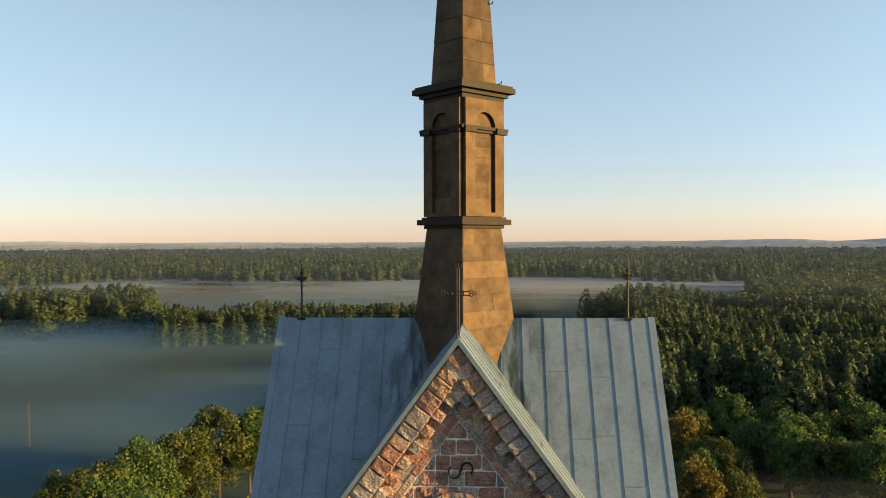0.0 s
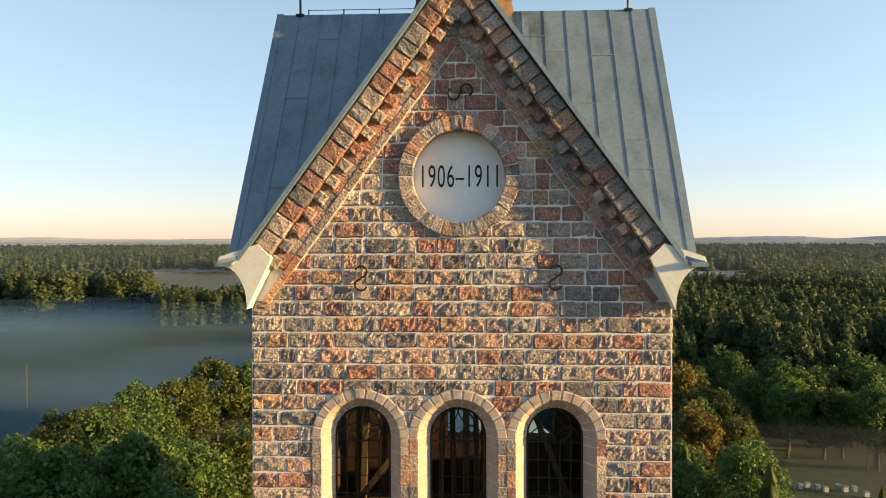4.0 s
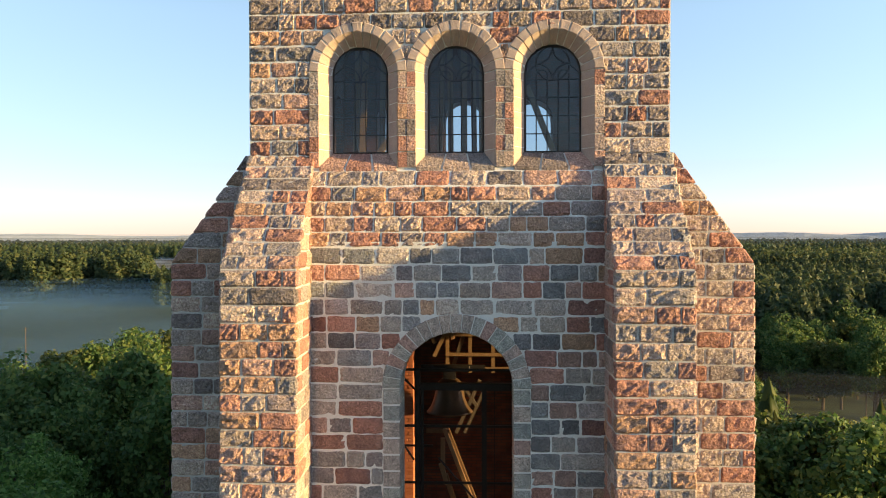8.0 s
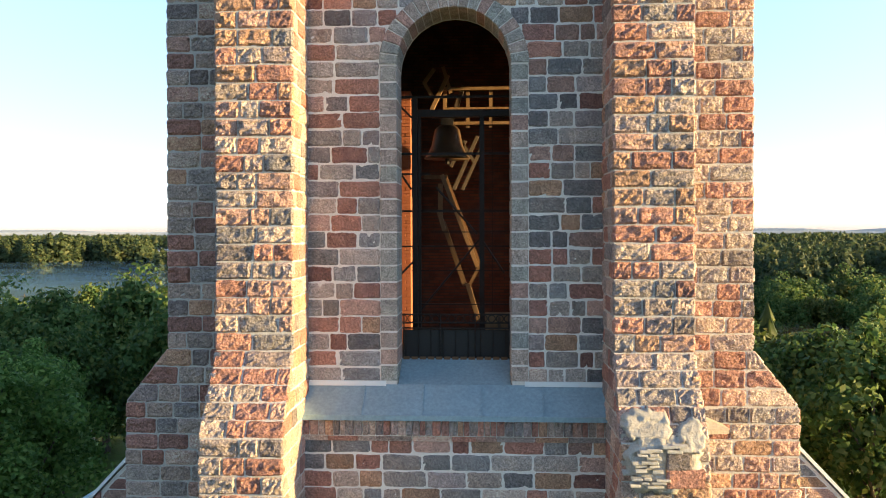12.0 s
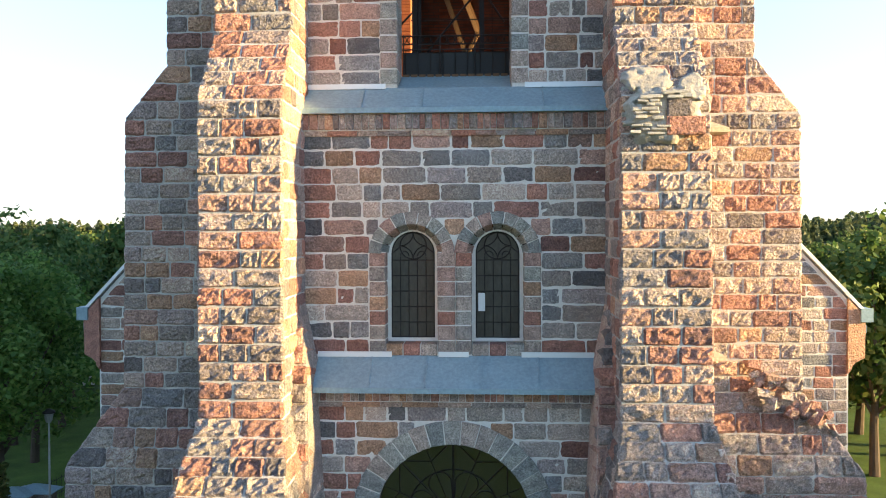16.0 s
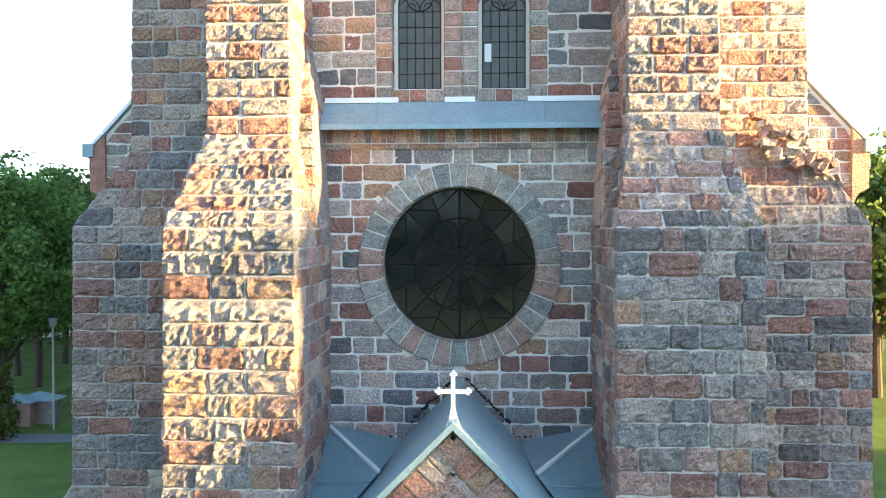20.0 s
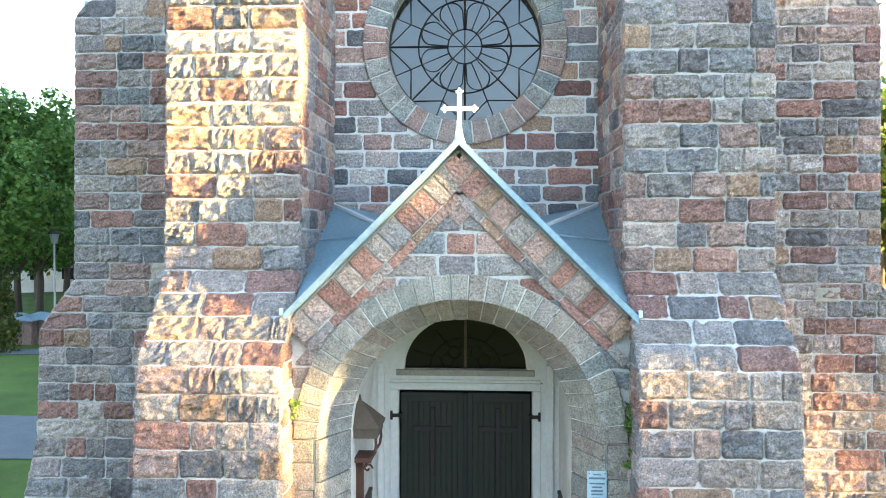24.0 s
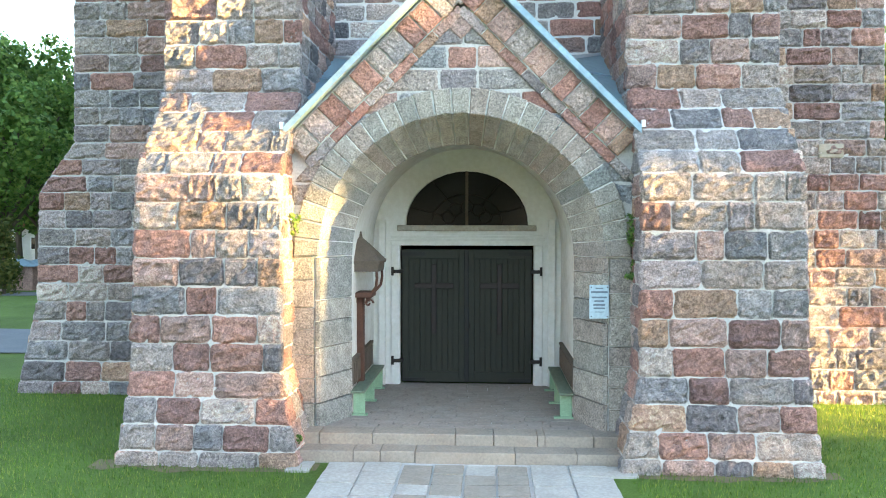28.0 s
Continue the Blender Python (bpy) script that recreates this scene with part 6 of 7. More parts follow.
part("roof", loft([[(sx + 0.05 + a * w, sy + b * w, z) for a, b in ((-1, -1), (1, -1), (1, 1), (-1, 1))] for z, w in ((2.72, 0.34), (2.76, 0.35), (2.98, 0.15), (3.1, 0.03))]), OLD_TIMBER, sh)
part("fringe", loft([[(sx + 0.05 + a * w, sy + b * w, z) for a, b in ((-1, -1), (1, -1), (1, 1), (-1, 1))] for z, w in ((2.6, 0.31), (2.72, 0.32))]), OLD_TIMBER, sh)
for a, b in ((1, -1), (1, 1), (-0.6, -1)):
    bm = bmesh.new()
    pts = [(sx + 0.05 + a * r, sy + b * r, z) for r, z in ((0.28, 2.65), (0.29, 2.5), (0.27, 2.37), (0.2, 2.28), (0.12, 2.2), (0.1, 2.12))]
    for p, q in zip(pts, pts[1:]):
        bar(bm, p, q, 0.022, 6)
    part("bracket", bm, RUST, sh)
part("knob", bar(bmesh.new(), (sx + 0.05, sy, 3.08), (sx + 0.05, sy, 3.2), 0.035, 8, 0.01), OLD_TIMBER, sh)
bm = bmesh.new()
for k in range(12):
    a, b = 0.55 * k, 0.55 * (k + 1)
    r0, r1 = 0.075 * (1 - k / 14), 0.075 * (1 - (k + 1) / 14)
    bar(bm, (sx + 0.2 + r0 * math.cos(a), sy - 0.2, 2.12 + r0 * math.sin(a)), (sx + 0.2 + r1 * math.cos(b), sy - 0.2, 2.12 + r1 * math.sin(b)), 0.016, 5)
part("scroll", bm, RUST, sh)
sg = thing("memorial_sign", "small pale blue enamel sign with dark lettering and four bolts", "sign")
INK = simple("faded_blue_ink", (0.10, 0.13, 0.16), (0.17, 0.21, 0.25), 6.0, 0.5, 0.05)
ENAMEL = simple("pale_blue_enamel", (0.34, 0.45, 0.50), (0.46, 0.56, 0.62), 3.0, 0.4, 0.03)
part("plate", boxed(1.72, 1.98, -4.0, -3.985, 2.05, 2.5, None, 0.005), ENAMEL, sg)
for k, (w, z, h) in enumerate(((0.1, 2.455, 0.014), (0.22, 2.405, 0.026), (0.2, 2.335, 0.022), (0.13, 2.285, 0.022), (0.16, 2.235, 0.026), (0.15, 2.19, 0.02), (0.12, 2.14, 0.01))):
    part("writing", boxed(1.85 - w / 2, 1.85 + w / 2, -4.003, -4.0, z - h / 2, z + h / 2), INK, sg)
for x in (1.745, 1.955):
    for z in (2.08, 2.47):
        part("bolt", bar(bmesh.new(), (x, -4.0, z), (x, -4.01, z), 0.008, 6), IRON, sg)


lay("stone", block_mesh("pale_stone", CAP), bpy.data.objects["buttress_side.003"], face((6.3, -0.50, 4.6), (1, 0, 0), (0, -1, 0)) @ Matrix.Diagonal((0.42, 0.24, 0.12, 1)))
# ---- nave front behind the tower ----
for s in (-1, 1):
    nv = ob_from("wall_nave", slab([(s * 3.0, 0.0), (s * 9.95, 0.0), (s * 9.95, 12.1), (s * 3.0, 19.4)], [], 6.5, 7.3), MORTAR)
    tagged(nv, "granite front wall of the nave with a sloping gable", "wall", kind="structure")
    m = front(6.5)
    lo, hi = (-9.93, -5.2) if s < 0 else (5.2, 9.93)

    def slope(v):
        return 9.93 - max(0.0, v - 12.0) / 1.05
    if s < 0:
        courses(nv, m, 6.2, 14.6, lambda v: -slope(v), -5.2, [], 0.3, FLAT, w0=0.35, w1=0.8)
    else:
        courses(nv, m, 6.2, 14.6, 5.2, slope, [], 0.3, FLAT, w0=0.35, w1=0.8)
    kn = [(9.9, 10.2), (9.98, 10.3), (10.02, 10.42), (10.1, 10.5), (10.32, 10.62), (10.34, 11.7), (9.9, 12.15)]
    k = ob_from("nave_kneeler", slab([(s * x, z) for x, z in kn], [], 6.4, 7.3), STONE)
    tagged(k, "stepped granite kneeler at the foot of the nave gable", "kneeler", "nave kneelers", "structure")
    cp = thing("nave_coping", "pale metal coping along the nave gable", "coping", "nave copings", "structure")
    a, b = Vector((s * 10.45, 6.4, 11.75)), Vector((s * 3.2, 6.4, 19.4))
    part("sheet", roof_plate("sheet", b, b + Vector((0, 1.1, 0)), a + Vector((0, 1.1, 0)), a, 0.12), SKYLIT_METAL, cp)
    part("end_cap", boxed(min(s * 10.2, s * 10.5), max(s * 10.2, s * 10.5), 6.34, 7.4, 11.55, 11.9), SILL, cp)
    nr = ob_from("nave_roof", roof_plate("nave_roof", Vector((0, 6.9, 22.2)), Vector((0, 45, 22.2)), Vector((s * 10.6, 45, 11.4)), Vector((s * 10.6, 6.9, 11.4)), 0.2), ROOF)
    tagged(nr, "steep grey sheet-metal roof of the nave", "roof", kind="structure")
    ns = ob_from("wall_nave_side", boxed(min(s * 9.2, s * 9.95), max(s * 9.2, s * 9.95), 7.3, 44.5, 0.0, 11.6), STONE)
    tagged(ns, "long granite side wall of the nave", "wall", kind="structure")
ne = ob_from("wall_nave_end", slab([(-9.95, 0), (9.95, 0), (9.95, 11.6), (0, 21.9), (-9.95, 11.6)], [], 44.0, 44.7), STONE)
tagged(ne, "granite end wall of the nave", "wall", kind="structure")

# ---- land ----
m, t, b, add = material("lawn_and_meadow", 0.95)
c = mixed(t, "MIX", noise_of(t, add, 0.015, 5), (0.03, 0.062, 0.034), (0.075, 0.10, 0.058))
lawn = mixed(t, "MIX", noise_of(t, add, 0.9, 5), (0.055, 0.10, 0.018), (0.11, 0.165, 0.032))
far = add("VectorMath")
far.operation = "LENGTH"
t.links.new(t.nodes.new("ShaderNodeNewGeometry").outputs["Position"], far.inputs[0])
rng_far = add("MapRange")
rng_far.inputs["From Min"].default_value, rng_far.inputs["From Max"].default_value = 55, 85
t.links.new(far.outputs["Value"], rng_far.inputs["Value"])
c = mixed(t, "MIX", rng_far.outputs[0], lawn, c)
c = mixed(t, "OVERLAY", 0.6, c, ramp(t, noise_of(t, add, 0.5, 7, 0.7), [(0.3, (0.28, 0.28, 0.28)), (0.7, (0.72, 0.72, 0.72))]))
c = mixed(t, "OVERLAY", 0.5, c, ramp(t, noise_of(t, add, 40.0, 3, 0.7), [(0.3, (0.3, 0.3, 0.3)), (0.7, (0.7, 0.7, 0.7))]))
t.links.new(c, b.inputs["Base Color"])
bumped(t, b, add, noise_of(t, add, 30.0, 4, 0.7), 0.6, 0.05)
MEADOW = m
bm = bmesh.new()
bmesh.ops.create_grid(bm, x_segments=70, y_segments=70, size=4600, matrix=Matrix.Translation((0, 1500, G)))
ground = ob_from("ground", bm, MEADOW)
tagged(ground, "wide green lawn and misty meadow", "ground", kind="structure")

HEAD = radians(3.2)


def at(px, d, z=G):
    """A place d metres from the camera's line, in the direction of column px of the view."""
    a = math.atan((px - 784) / 1400) - HEAD
    return Vector((0.52 + d * math.sin(a), -14.35 + d * math.cos(a), z))


def leafy(name, dark, light, yellow):
    m, t, b, add = material(name, 0.6)
    c = ramp(t, t.nodes.new("ShaderNodeNewGeometry").outputs["Random Per Island"], [(0.0, dark), (0.6, light), (0.95, yellow)])
    c = mixed(t, "OVERLAY", 0.5, c, ramp(t, noise_of(t, add, 0.45, 3), [(0.3, (0.3, 0.32, 0.3)), (0.7, (0.72, 0.7, 0.6))]))
    t.links.new(c, b.inputs["Base Color"])
    b.inputs["Specular IOR Level"].default_value = 0.25
    tr = add("BsdfTranslucent")
    t.links.new(c, tr.inputs["Color"])
    mx = add("MixShader", Fac=0.4)
    t.links.new(b.outputs[0], mx.inputs[1])
    t.links.new(tr.outputs[0], mx.inputs[2])
    t.links.new(mx.outputs[0], t.nodes["Material Output"].inputs["Surface"])
    return m


LEAF = leafy("summer_leaves", (0.04, 0.082, 0.022), (0.086, 0.15, 0.042), (0.165, 0.195, 0.055))
LEAF_FRESH = leafy("fresh_green_leaves", (0.05, 0.11, 0.022), (0.12, 0.22, 0.05), (0.2, 0.28, 0.07))
LEAF_OLIVE = leafy("olive_leaves", (0.04, 0.06, 0.015), (0.085, 0.11, 0.026), (0.16, 0.155, 0.045))
LEAF_YELLOW = leafy("yellowing_leaves", (0.08, 0.075, 0.02), (0.18, 0.13, 0.03), (0.27, 0.19, 0.04))
NEEDLE = leafy("spruce_needles", (0.034, 0.06, 0.03), (0.075, 0.105, 0.045), (0.12, 0.13, 0.055))
# Paler than NEEDLE: haze over the horizon forest is painted into the leaves.
FAR_NEEDLE = leafy("haze_pale_woods", (0.045, 0.06, 0.05), (0.075, 0.09, 0.07), (0.10, 0.11, 0.08))
# Pale grey-blue ridges: the haze of distance is put into the colour.
HAZY = simple("haze_painted_ridge_woods", (0.34, 0.37, 0.41), (0.40, 0.43, 0.46), 0.01, 1.0, 0.0)
BARK = simple("bark", (0.05, 0.04, 0.03), (0.13, 0.10, 0.08), 3.0, 0.9, 0.6, 0.0, (2, 2, 0.4), 0.03)


def mesh_from(name, verts, faces, mat):
    """Triangles or quads from arrays, all faces of one size."""
    me = bpy.data.meshes.new(name)
    k = faces.shape[1]
    me.vertices.add(len(verts))
    me.vertices.foreach_set("co", np.ascontiguousarray(verts, np.float32).ravel())
    me.loops.add(faces.size)
    me.loops.foreach_set("vertex_index", faces.ravel().astype(np.int32))
    me.polygons.add(len(faces))
    me.polygons.foreach_set("loop_start", np.arange(0, faces.size, k, dtype=np.int32))
    me.update(calc_edges=True)
    me.materials.append(mat)
    return me


def leaves_on(centres, radii, per, size, rs):
    """Leaf quads scattered over the upper shells of clumps."""
    n = len(centres) * per
    c, r = np.repeat(centres, per, 0), np.repeat(radii, per)
    d = rs.normal(size=(n, 3))
    d[:, 2] += 0.25
    d /= np.linalg.norm(d, axis=1)[:, None]
    p = c + d * (r * rs.uniform(0.62, 1.08, n))[:, None]
    nrm = d + rs.normal(size=(n, 3)) * 0.55
    nrm /= np.linalg.norm(nrm, axis=1)[:, None]
    u = np.cross(nrm, rs.normal(size=(n, 3)))
    u /= np.linalg.norm(u, axis=1)[:, None]
    v = np.cross(nrm, u)
    s = (size * rs.uniform(0.6, 1.3, n))[:, None]
    quad = np.stack([p - u * s, p - v * s * 0.62 - nrm * s * 0.12, p + u * s, p + v * s * 0.62 - nrm * s * 0.12], 1).reshape(-1, 3)
    return quad, np.arange(n * 4).reshape(-1, 4)


def broad_tree(name, label, h, spread, base, leaf, seed, clumps=80, per=70, size=0.24):
    """A leafy tree at the origin: tapered trunk with limbs, and a crown of leaf clumps."""
    rs = np.random.RandomState(seed)
    t = thing(name, label, "tree", "trees by the church")
    bm = bmesh.new()
    fork = base + 0.2 * (h - base)
    bar(bm, (0, 0, -0.15), (0.1, 0.05, fork * 0.5), 0.30, 10, 0.23)
    bar(bm, (0.1, 0.05, fork * 0.5), (0, 0, fork), 0.23, 10, 0.18)
    for k in range(9):
        a = 2.4 * k + rs.uniform(-0.3, 0.3)
        z0 = base + (fork - base) * k / 9
        q = Vector((math.cos(a) * spread * 0.55, math.sin(a) * spread * 0.55, z0 + (h - base) * rs.uniform(0.2, 0.55)))
        mid = Vector((q.x * 0.4, q.y * 0.4, z0 + (q.z - z0) * 0.35))
        bar(bm, (0, 0, z0), mid, 0.12, 6, 0.08)
        bar(bm, mid, q, 0.08, 6, 0.03)
    bar(bm, (0, 0, fork), (0.2, -0.1, h * 0.88), 0.16, 7, 0.04)
    part("trunk", bm, BARK, t)
    zc, hz = (h + base) / 2, (h - base) / 2
    pts, rad = [], []
    while len(pts) < clumps:
        d = rs.normal(size=3)
        d /= np.linalg.norm(d)
        f = rs.uniform(0.5, 0.92) ** 0.7
        lump = 1 + 0.28 * noise.noise(Vector(d * 1.7) + Vector((seed, 0, 0)))
        w = spread * (1.0 if d[2] < 0 else 1 - 0.25 * d[2])
        pts.append((d[0] * w * f * lump, d[1] * w * f * lump, zc + d[2] * hz * f * lump * 0.95))
        rad.append(rs.uniform(0.12, 0.22) * (spread + 1.5))
    v, f = leaves_on(np.array(pts), np.array(rad), per, size, rs)
    cr = new("crown", mesh_from("crown", v, f, leaf))
    cr.parent = t
    return t


kinds = [broad_tree("broadleaf_tree", "tall broadleaf tree with a dense dark green crown", 14, 4.6, 3.2, LEAF, 1, 95, 80),
         broad_tree("broadleaf_tree", "broadleaf tree with a rounded green crown", 14, 5.2, 2.6, LEAF, 2, 95, 80),
         broad_tree("broadleaf_tree", "broadleaf tree with an olive crown touched by low sun", 13, 5.0, 2.0, LEAF_OLIVE, 3, 95, 80),
         broad_tree("broadleaf_tree", "broadleaf tree turning yellow for autumn", 12, 4.2, 1.6, LEAF_YELLOW, 4, 95, 70),
         broad_tree("broadleaf_tree", "tall unseen broadleaf tree with a bare lower trunk, added for shade", 17, 4.6, 5.0, LEAF, 6, 90, 65),
         broad_tree("broadleaf_tree", "large broadleaf tree with fine bright green leaves", 14, 4.8, 2.8, LEAF_FRESH, 9, 85, 170, 0.15)]
# (kind, column, distance, height): rows left and right, near to far
spots = [(2, 120, 100, 12), (2, 185, 104, 12.5), (1, 250, 108, 13), (2, 320, 114, 13.5), (2, 385, 120, 15), (1, 440, 122, 14), (1, 480, 130, 13),
         (0, -90, 62, 14.5), (1, -10, 66, 14), (0, 62, 70, 14.2), (1, 130, 68, 14.5), (2, 190, 74, 14.6), (0, 255, 72, 14.8), (1, 330, 76, 14), (2, 400, 82, 13), (1, 20, 84, 14), (0, 200, 88, 13.5), (0, 300, 60, 13.2), (5, 60, 53, 12.6),
         (5, -5, 44, 14.5), (5, -80, 46, 15), (0, 110, 62, 12.5), (1, 24, 58, 13),
         (1, 1340, 56, 13), (2, 1400, 60, 13.4), (1, 1462, 57, 13.8), (2, 1530, 60, 13.6), (1, 1590, 55, 14.5), (0, 1560, 50, 13.5), (2, 1660, 58, 14),
         (3, 1205, 124, 12), (2, 1255, 118, 11), (3, 1240, 104, 10), (1, 1330, 128, 12), (0, 1400, 126, 12), (1, 1452, 130, 13), (1, 1560, 120, 12), (2, 1200, 150, 13), (0, 1290, 140, 12), (1, 1370, 142, 12), (2, 1500, 138, 12.5), (0, 1530, 140, 12), (1, 1600, 132, 13), (2, 1290, 116, 10)]
fill = random.Random(21)
for d in (84, 98, 112, 132):
    for px in range(1215, 1650, 88):
        if px < 1390:
            spots.append((fill.choice((0, 1, 1, 2)), px + fill.uniform(-25, 25), d + fill.uniform(-6, 6), fill.uniform(8.5, 12)))
for px in range(1400, 1660, 52):
    for d in (121, 134, 147):
        spots.append((fill.choice((0, 1, 2)), px + fill.uniform(-20, 20), d + fill.uniform(-4, 4), fill.uniform(9, 12.5)))
used = set()
tr = random.Random(8)
for k, px, d, h in spots:
    base_h = (14, 14, 13, 12, 17, 14)[k]
    p = at(px, d)
    m = Matrix.LocRotScale(p, Euler((0, 0, tr.uniform(0, 6.28))), (h / base_h * tr.uniform(0.95, 1.1),) * 2 + (h / base_h,))
    if k in used:
        copy_thing(kinds[k], m)
    else:
        kinds[k].matrix_basis = m
        used.add(k)
# trees added unseen east of the churchyard for shade, and behind the forecourt
for k, x, y, h in ((4, 58, -19.6, 15.5), (4, 55, -22.4, 14), (4, 55, -2.8, 18.6), (4, 56, 3.5, 18), (4, 57, 10, 17), (0, 63, -6, 15), (1, 64, 0.5, 16), (0, 61, 7, 15)):
    f = h / (17 if k == 4 else 14)
    m = Matrix.LocRotScale((x, y, G), Euler((0, 0, tr.uniform(0, 6.28))), (f * 0.95, f * 0.95, f))
    if k in used:
        copy_thing(kinds[k], m)
    else:
        kinds[k].matrix_basis = m
        used.add(k)
# Unseen slim crowns, placed and shaped to dapple the sun on the tower's foot.
for x, y, h, spread, base, seed in ((55, -11.3, 18.9, 2.9, 8.6, 12), (32, -12.75, 12.3, 1.8, 3.2, 13), (32, -8.5, 15.2, 1.75, 4.0, 15), (34, -9.0, 11.6, 1.6, 1.0, 18), (57, -17.7, 15.4, 2.4, 7.5, 14), (32, -5.1, 13.4, 1.6, 7.0, 16), (28, -10.95, 5.4, 1.4, 0.7, 17)):
    broad_tree("broadleaf_tree", "slim unseen broadleaf tree, added to shade the tower", h, spread, base, LEAF, seed, 90, 80, 0.2).matrix_basis = Matrix.Translation((x, y, G))
for j in range(9):
    copy_thing(kinds[j % 3], Matrix.LocRotScale((-48 + 9.5 * j + tr.uniform(-2, 2), -60 + tr.uniform(-6, 5), G), Euler((0, 0, tr.uniform(0, 6.28))), (tr.uniform(1.1, 1.3),) * 3))


def spruce_shape(tiers, n, rs, trunk=True, blunt=0.8):
    """A spruce of height 1 and radius about 0.16: jagged drooping tiers."""
    vs, fs = [], []
    for k in range(tiers):
        f = k / tiers
        z0 = 0.12 + 0.8 * f
        r = 0.17 * (1 - f) ** blunt * min(1.0, 0.55 + 2.2 * f + (blunt > 0.6)) + 0.012
        o = len(vs)
        vs.append((0, 0, min(1.0, z0 + 0.30 * (1 - f * 0.55))))
        for i in range(n):
            a = 2 * math.pi * (i + 0.37 * k) / n
            q = r * (rs.uniform(0.85, 1.2) if i % 2 == 0 else rs.uniform(0.45, 0.65))
            vs.append((q * math.cos(a), q * math.sin(a), z0 + rs.uniform(-0.03, 0.03) + (0.03 if i % 2 else 0)))
        for i in range(n):
            fs.append((o, o + 1 + i, o + 1 + (i + 1) % n))
    if trunk:
        o = len(vs)
        vs += [(0.012, 0, 0), (-0.006, 0.01, 0), (-0.006, -0.01, 0), (0, 0, 0.5)]
        fs += [(o, o + 1, o + 3), (o + 1, o + 2, o + 3), (o + 2, o, o + 3)]
    return np.array(vs), np.array(fs)


def fluffy_shape(n, rs, blunt, wide):
    """A tree of height 1 made of n leafy flakes over a slim core, pointed or round by blunt."""
    f = rs.uniform(0.06, 1.0, n) ** 0.8
    r = wide * (1 - f ** (1 / blunt)) ** 0.75 + 0.008
    a = rs.uniform(0, 6.28, n)
    c = np.stack([r * np.cos(a), r * np.sin(a), 0.1 + 0.9 * f], 1) * (1, 1, 1)
    c[:, :2] *= rs.uniform(0.7, 1.08, (n, 1))
    d = np.stack([np.cos(a), np.sin(a), rs.uniform(-0.1, 0.9, n)], 1) + rs.normal(size=(n, 3)) * 0.35
    d /= np.linalg.norm(d, axis=1)[:, None]
    u = np.cross(d, rs.normal(size=(n, 3)))
    u /= np.linalg.norm(u, axis=1)[:, None]
    v = np.cross(d, u)
    s = (rs.uniform(0.035, 0.075, n) * (1.25 - 0.6 * f) * min(1.0, (110 / n) ** 0.5))[:, None]
    tri = np.stack([c + u * s, c - u * s * 0.6 + v * s * 0.8, c - u * s * 0.6 - v * s * 0.8], 1).reshape(-1, 3)
    core = [(0, 0, 0.9)] + [(wide * 0.55 * math.cos(1.26 * i), wide * 0.55 * math.sin(1.26 * i), 0.08) for i in range(5)]
    fs = [(0, 1 + i, 1 + (i + 1) % 5) for i in range(5)]
    return np.concatenate([np.array(core), tri]), np.concatenate([np.array(fs), 6 + np.arange(n * 3).reshape(-1, 3)])


def forest(name, label, places, heights, shapes, mat, rs, widen=1.0):
    """One mesh of many conifers."""
    vv, ff, o = [], [], 0
    which = rs.randint(len(shapes), size=len(places))
    for k, (v, f) in enumerate(shapes):
        sel = np.where(which == k)[0]
        if not len(sel):
            continue
        a = rs.uniform(0, 6.28, len(sel))
        h = heights[sel]
        w = h * rs.uniform(0.85, 1.3, len(sel)) * widen
        x = v[None, :, 0] * np.cos(a)[:, None] - v[None, :, 1] * np.sin(a)[:, None]
        y = v[None, :, 0] * np.sin(a)[:, None] + v[None, :, 1] * np.cos(a)[:, None]
        p = np.stack([x * w[:, None] + places[sel, 0:1], y * w[:, None] + places[sel, 1:2], v[None, :, 2] * h[:, None] + G - 0.3], 2)
        vv.append(p.reshape(-1, 3))
        ff.append((f[None] + (np.arange(len(sel)) * len(v))[:, None, None] + o).reshape(-1, 3))
        o += len(sel) * len(v)
    ob = new(name, mesh_from(name, np.concatenate(vv), np.concatenate(ff), mat))
    return tagged(ob, label, "forest", kind="stuff")


def scatter(n, b0, b1, d0, d1, rs, keep=None):
    """Places between two bearings (radians from the view's axis) and two distances."""
    b = rs.uniform(b0, b1, n)
    d = np.sqrt(rs.uniform(d0 * d0, d1 * d1, n))
    if keep is not None:
        k = keep(b, d)
        b, d = b[k], d[k]
    a = b - HEAD
    return np.stack([0.52 + d * np.sin(a), -14.35 + d * np.cos(a)], 1)


rs = np.random.RandomState(11)
mid_near = [fluffy_shape(100, rs, q, w) for q, w in ((1.0, 0.17), (0.5, 0.18), (0.36, 0.2), (0.7, 0.18))]
near = [fluffy_shape(230, rs, q, w) for q, w in ((1.0, 0.15), (0.9, 0.14), (0.8, 0.17), (0.45, 0.18), (1.0, 0.17), (0.7, 0.16))]
middle = [spruce_shape(5, 7, rs, False, q) for q in (0.7, 0.5, 0.42, 0.6)]
distant = [spruce_shape(2, 5, rs, False) for _ in range(4)]


def patchy(p, scale):
    return np.array([noise.noise(Vector((x * scale, y * scale, 3.0))) for x, y in p])


def wood(name, label, p, h0, h1, shapes, widen, mat=NEEDLE):
    h = rs.uniform(h0, h1, len(p)) * (1 + 0.22 * patchy(p, 0.03))
    return forest(name, label, p, h, shapes, mat, rs, widen)


edge = 0.018
wood("spruce_forest", "dense dark spruce forest with sunlit tops", scatter(3500, 0.235, 0.68, 140, 330, rs, lambda b, d: d > 152 + 12 * np.sin(b * 40)), 11, 17.5, near, 1.08)
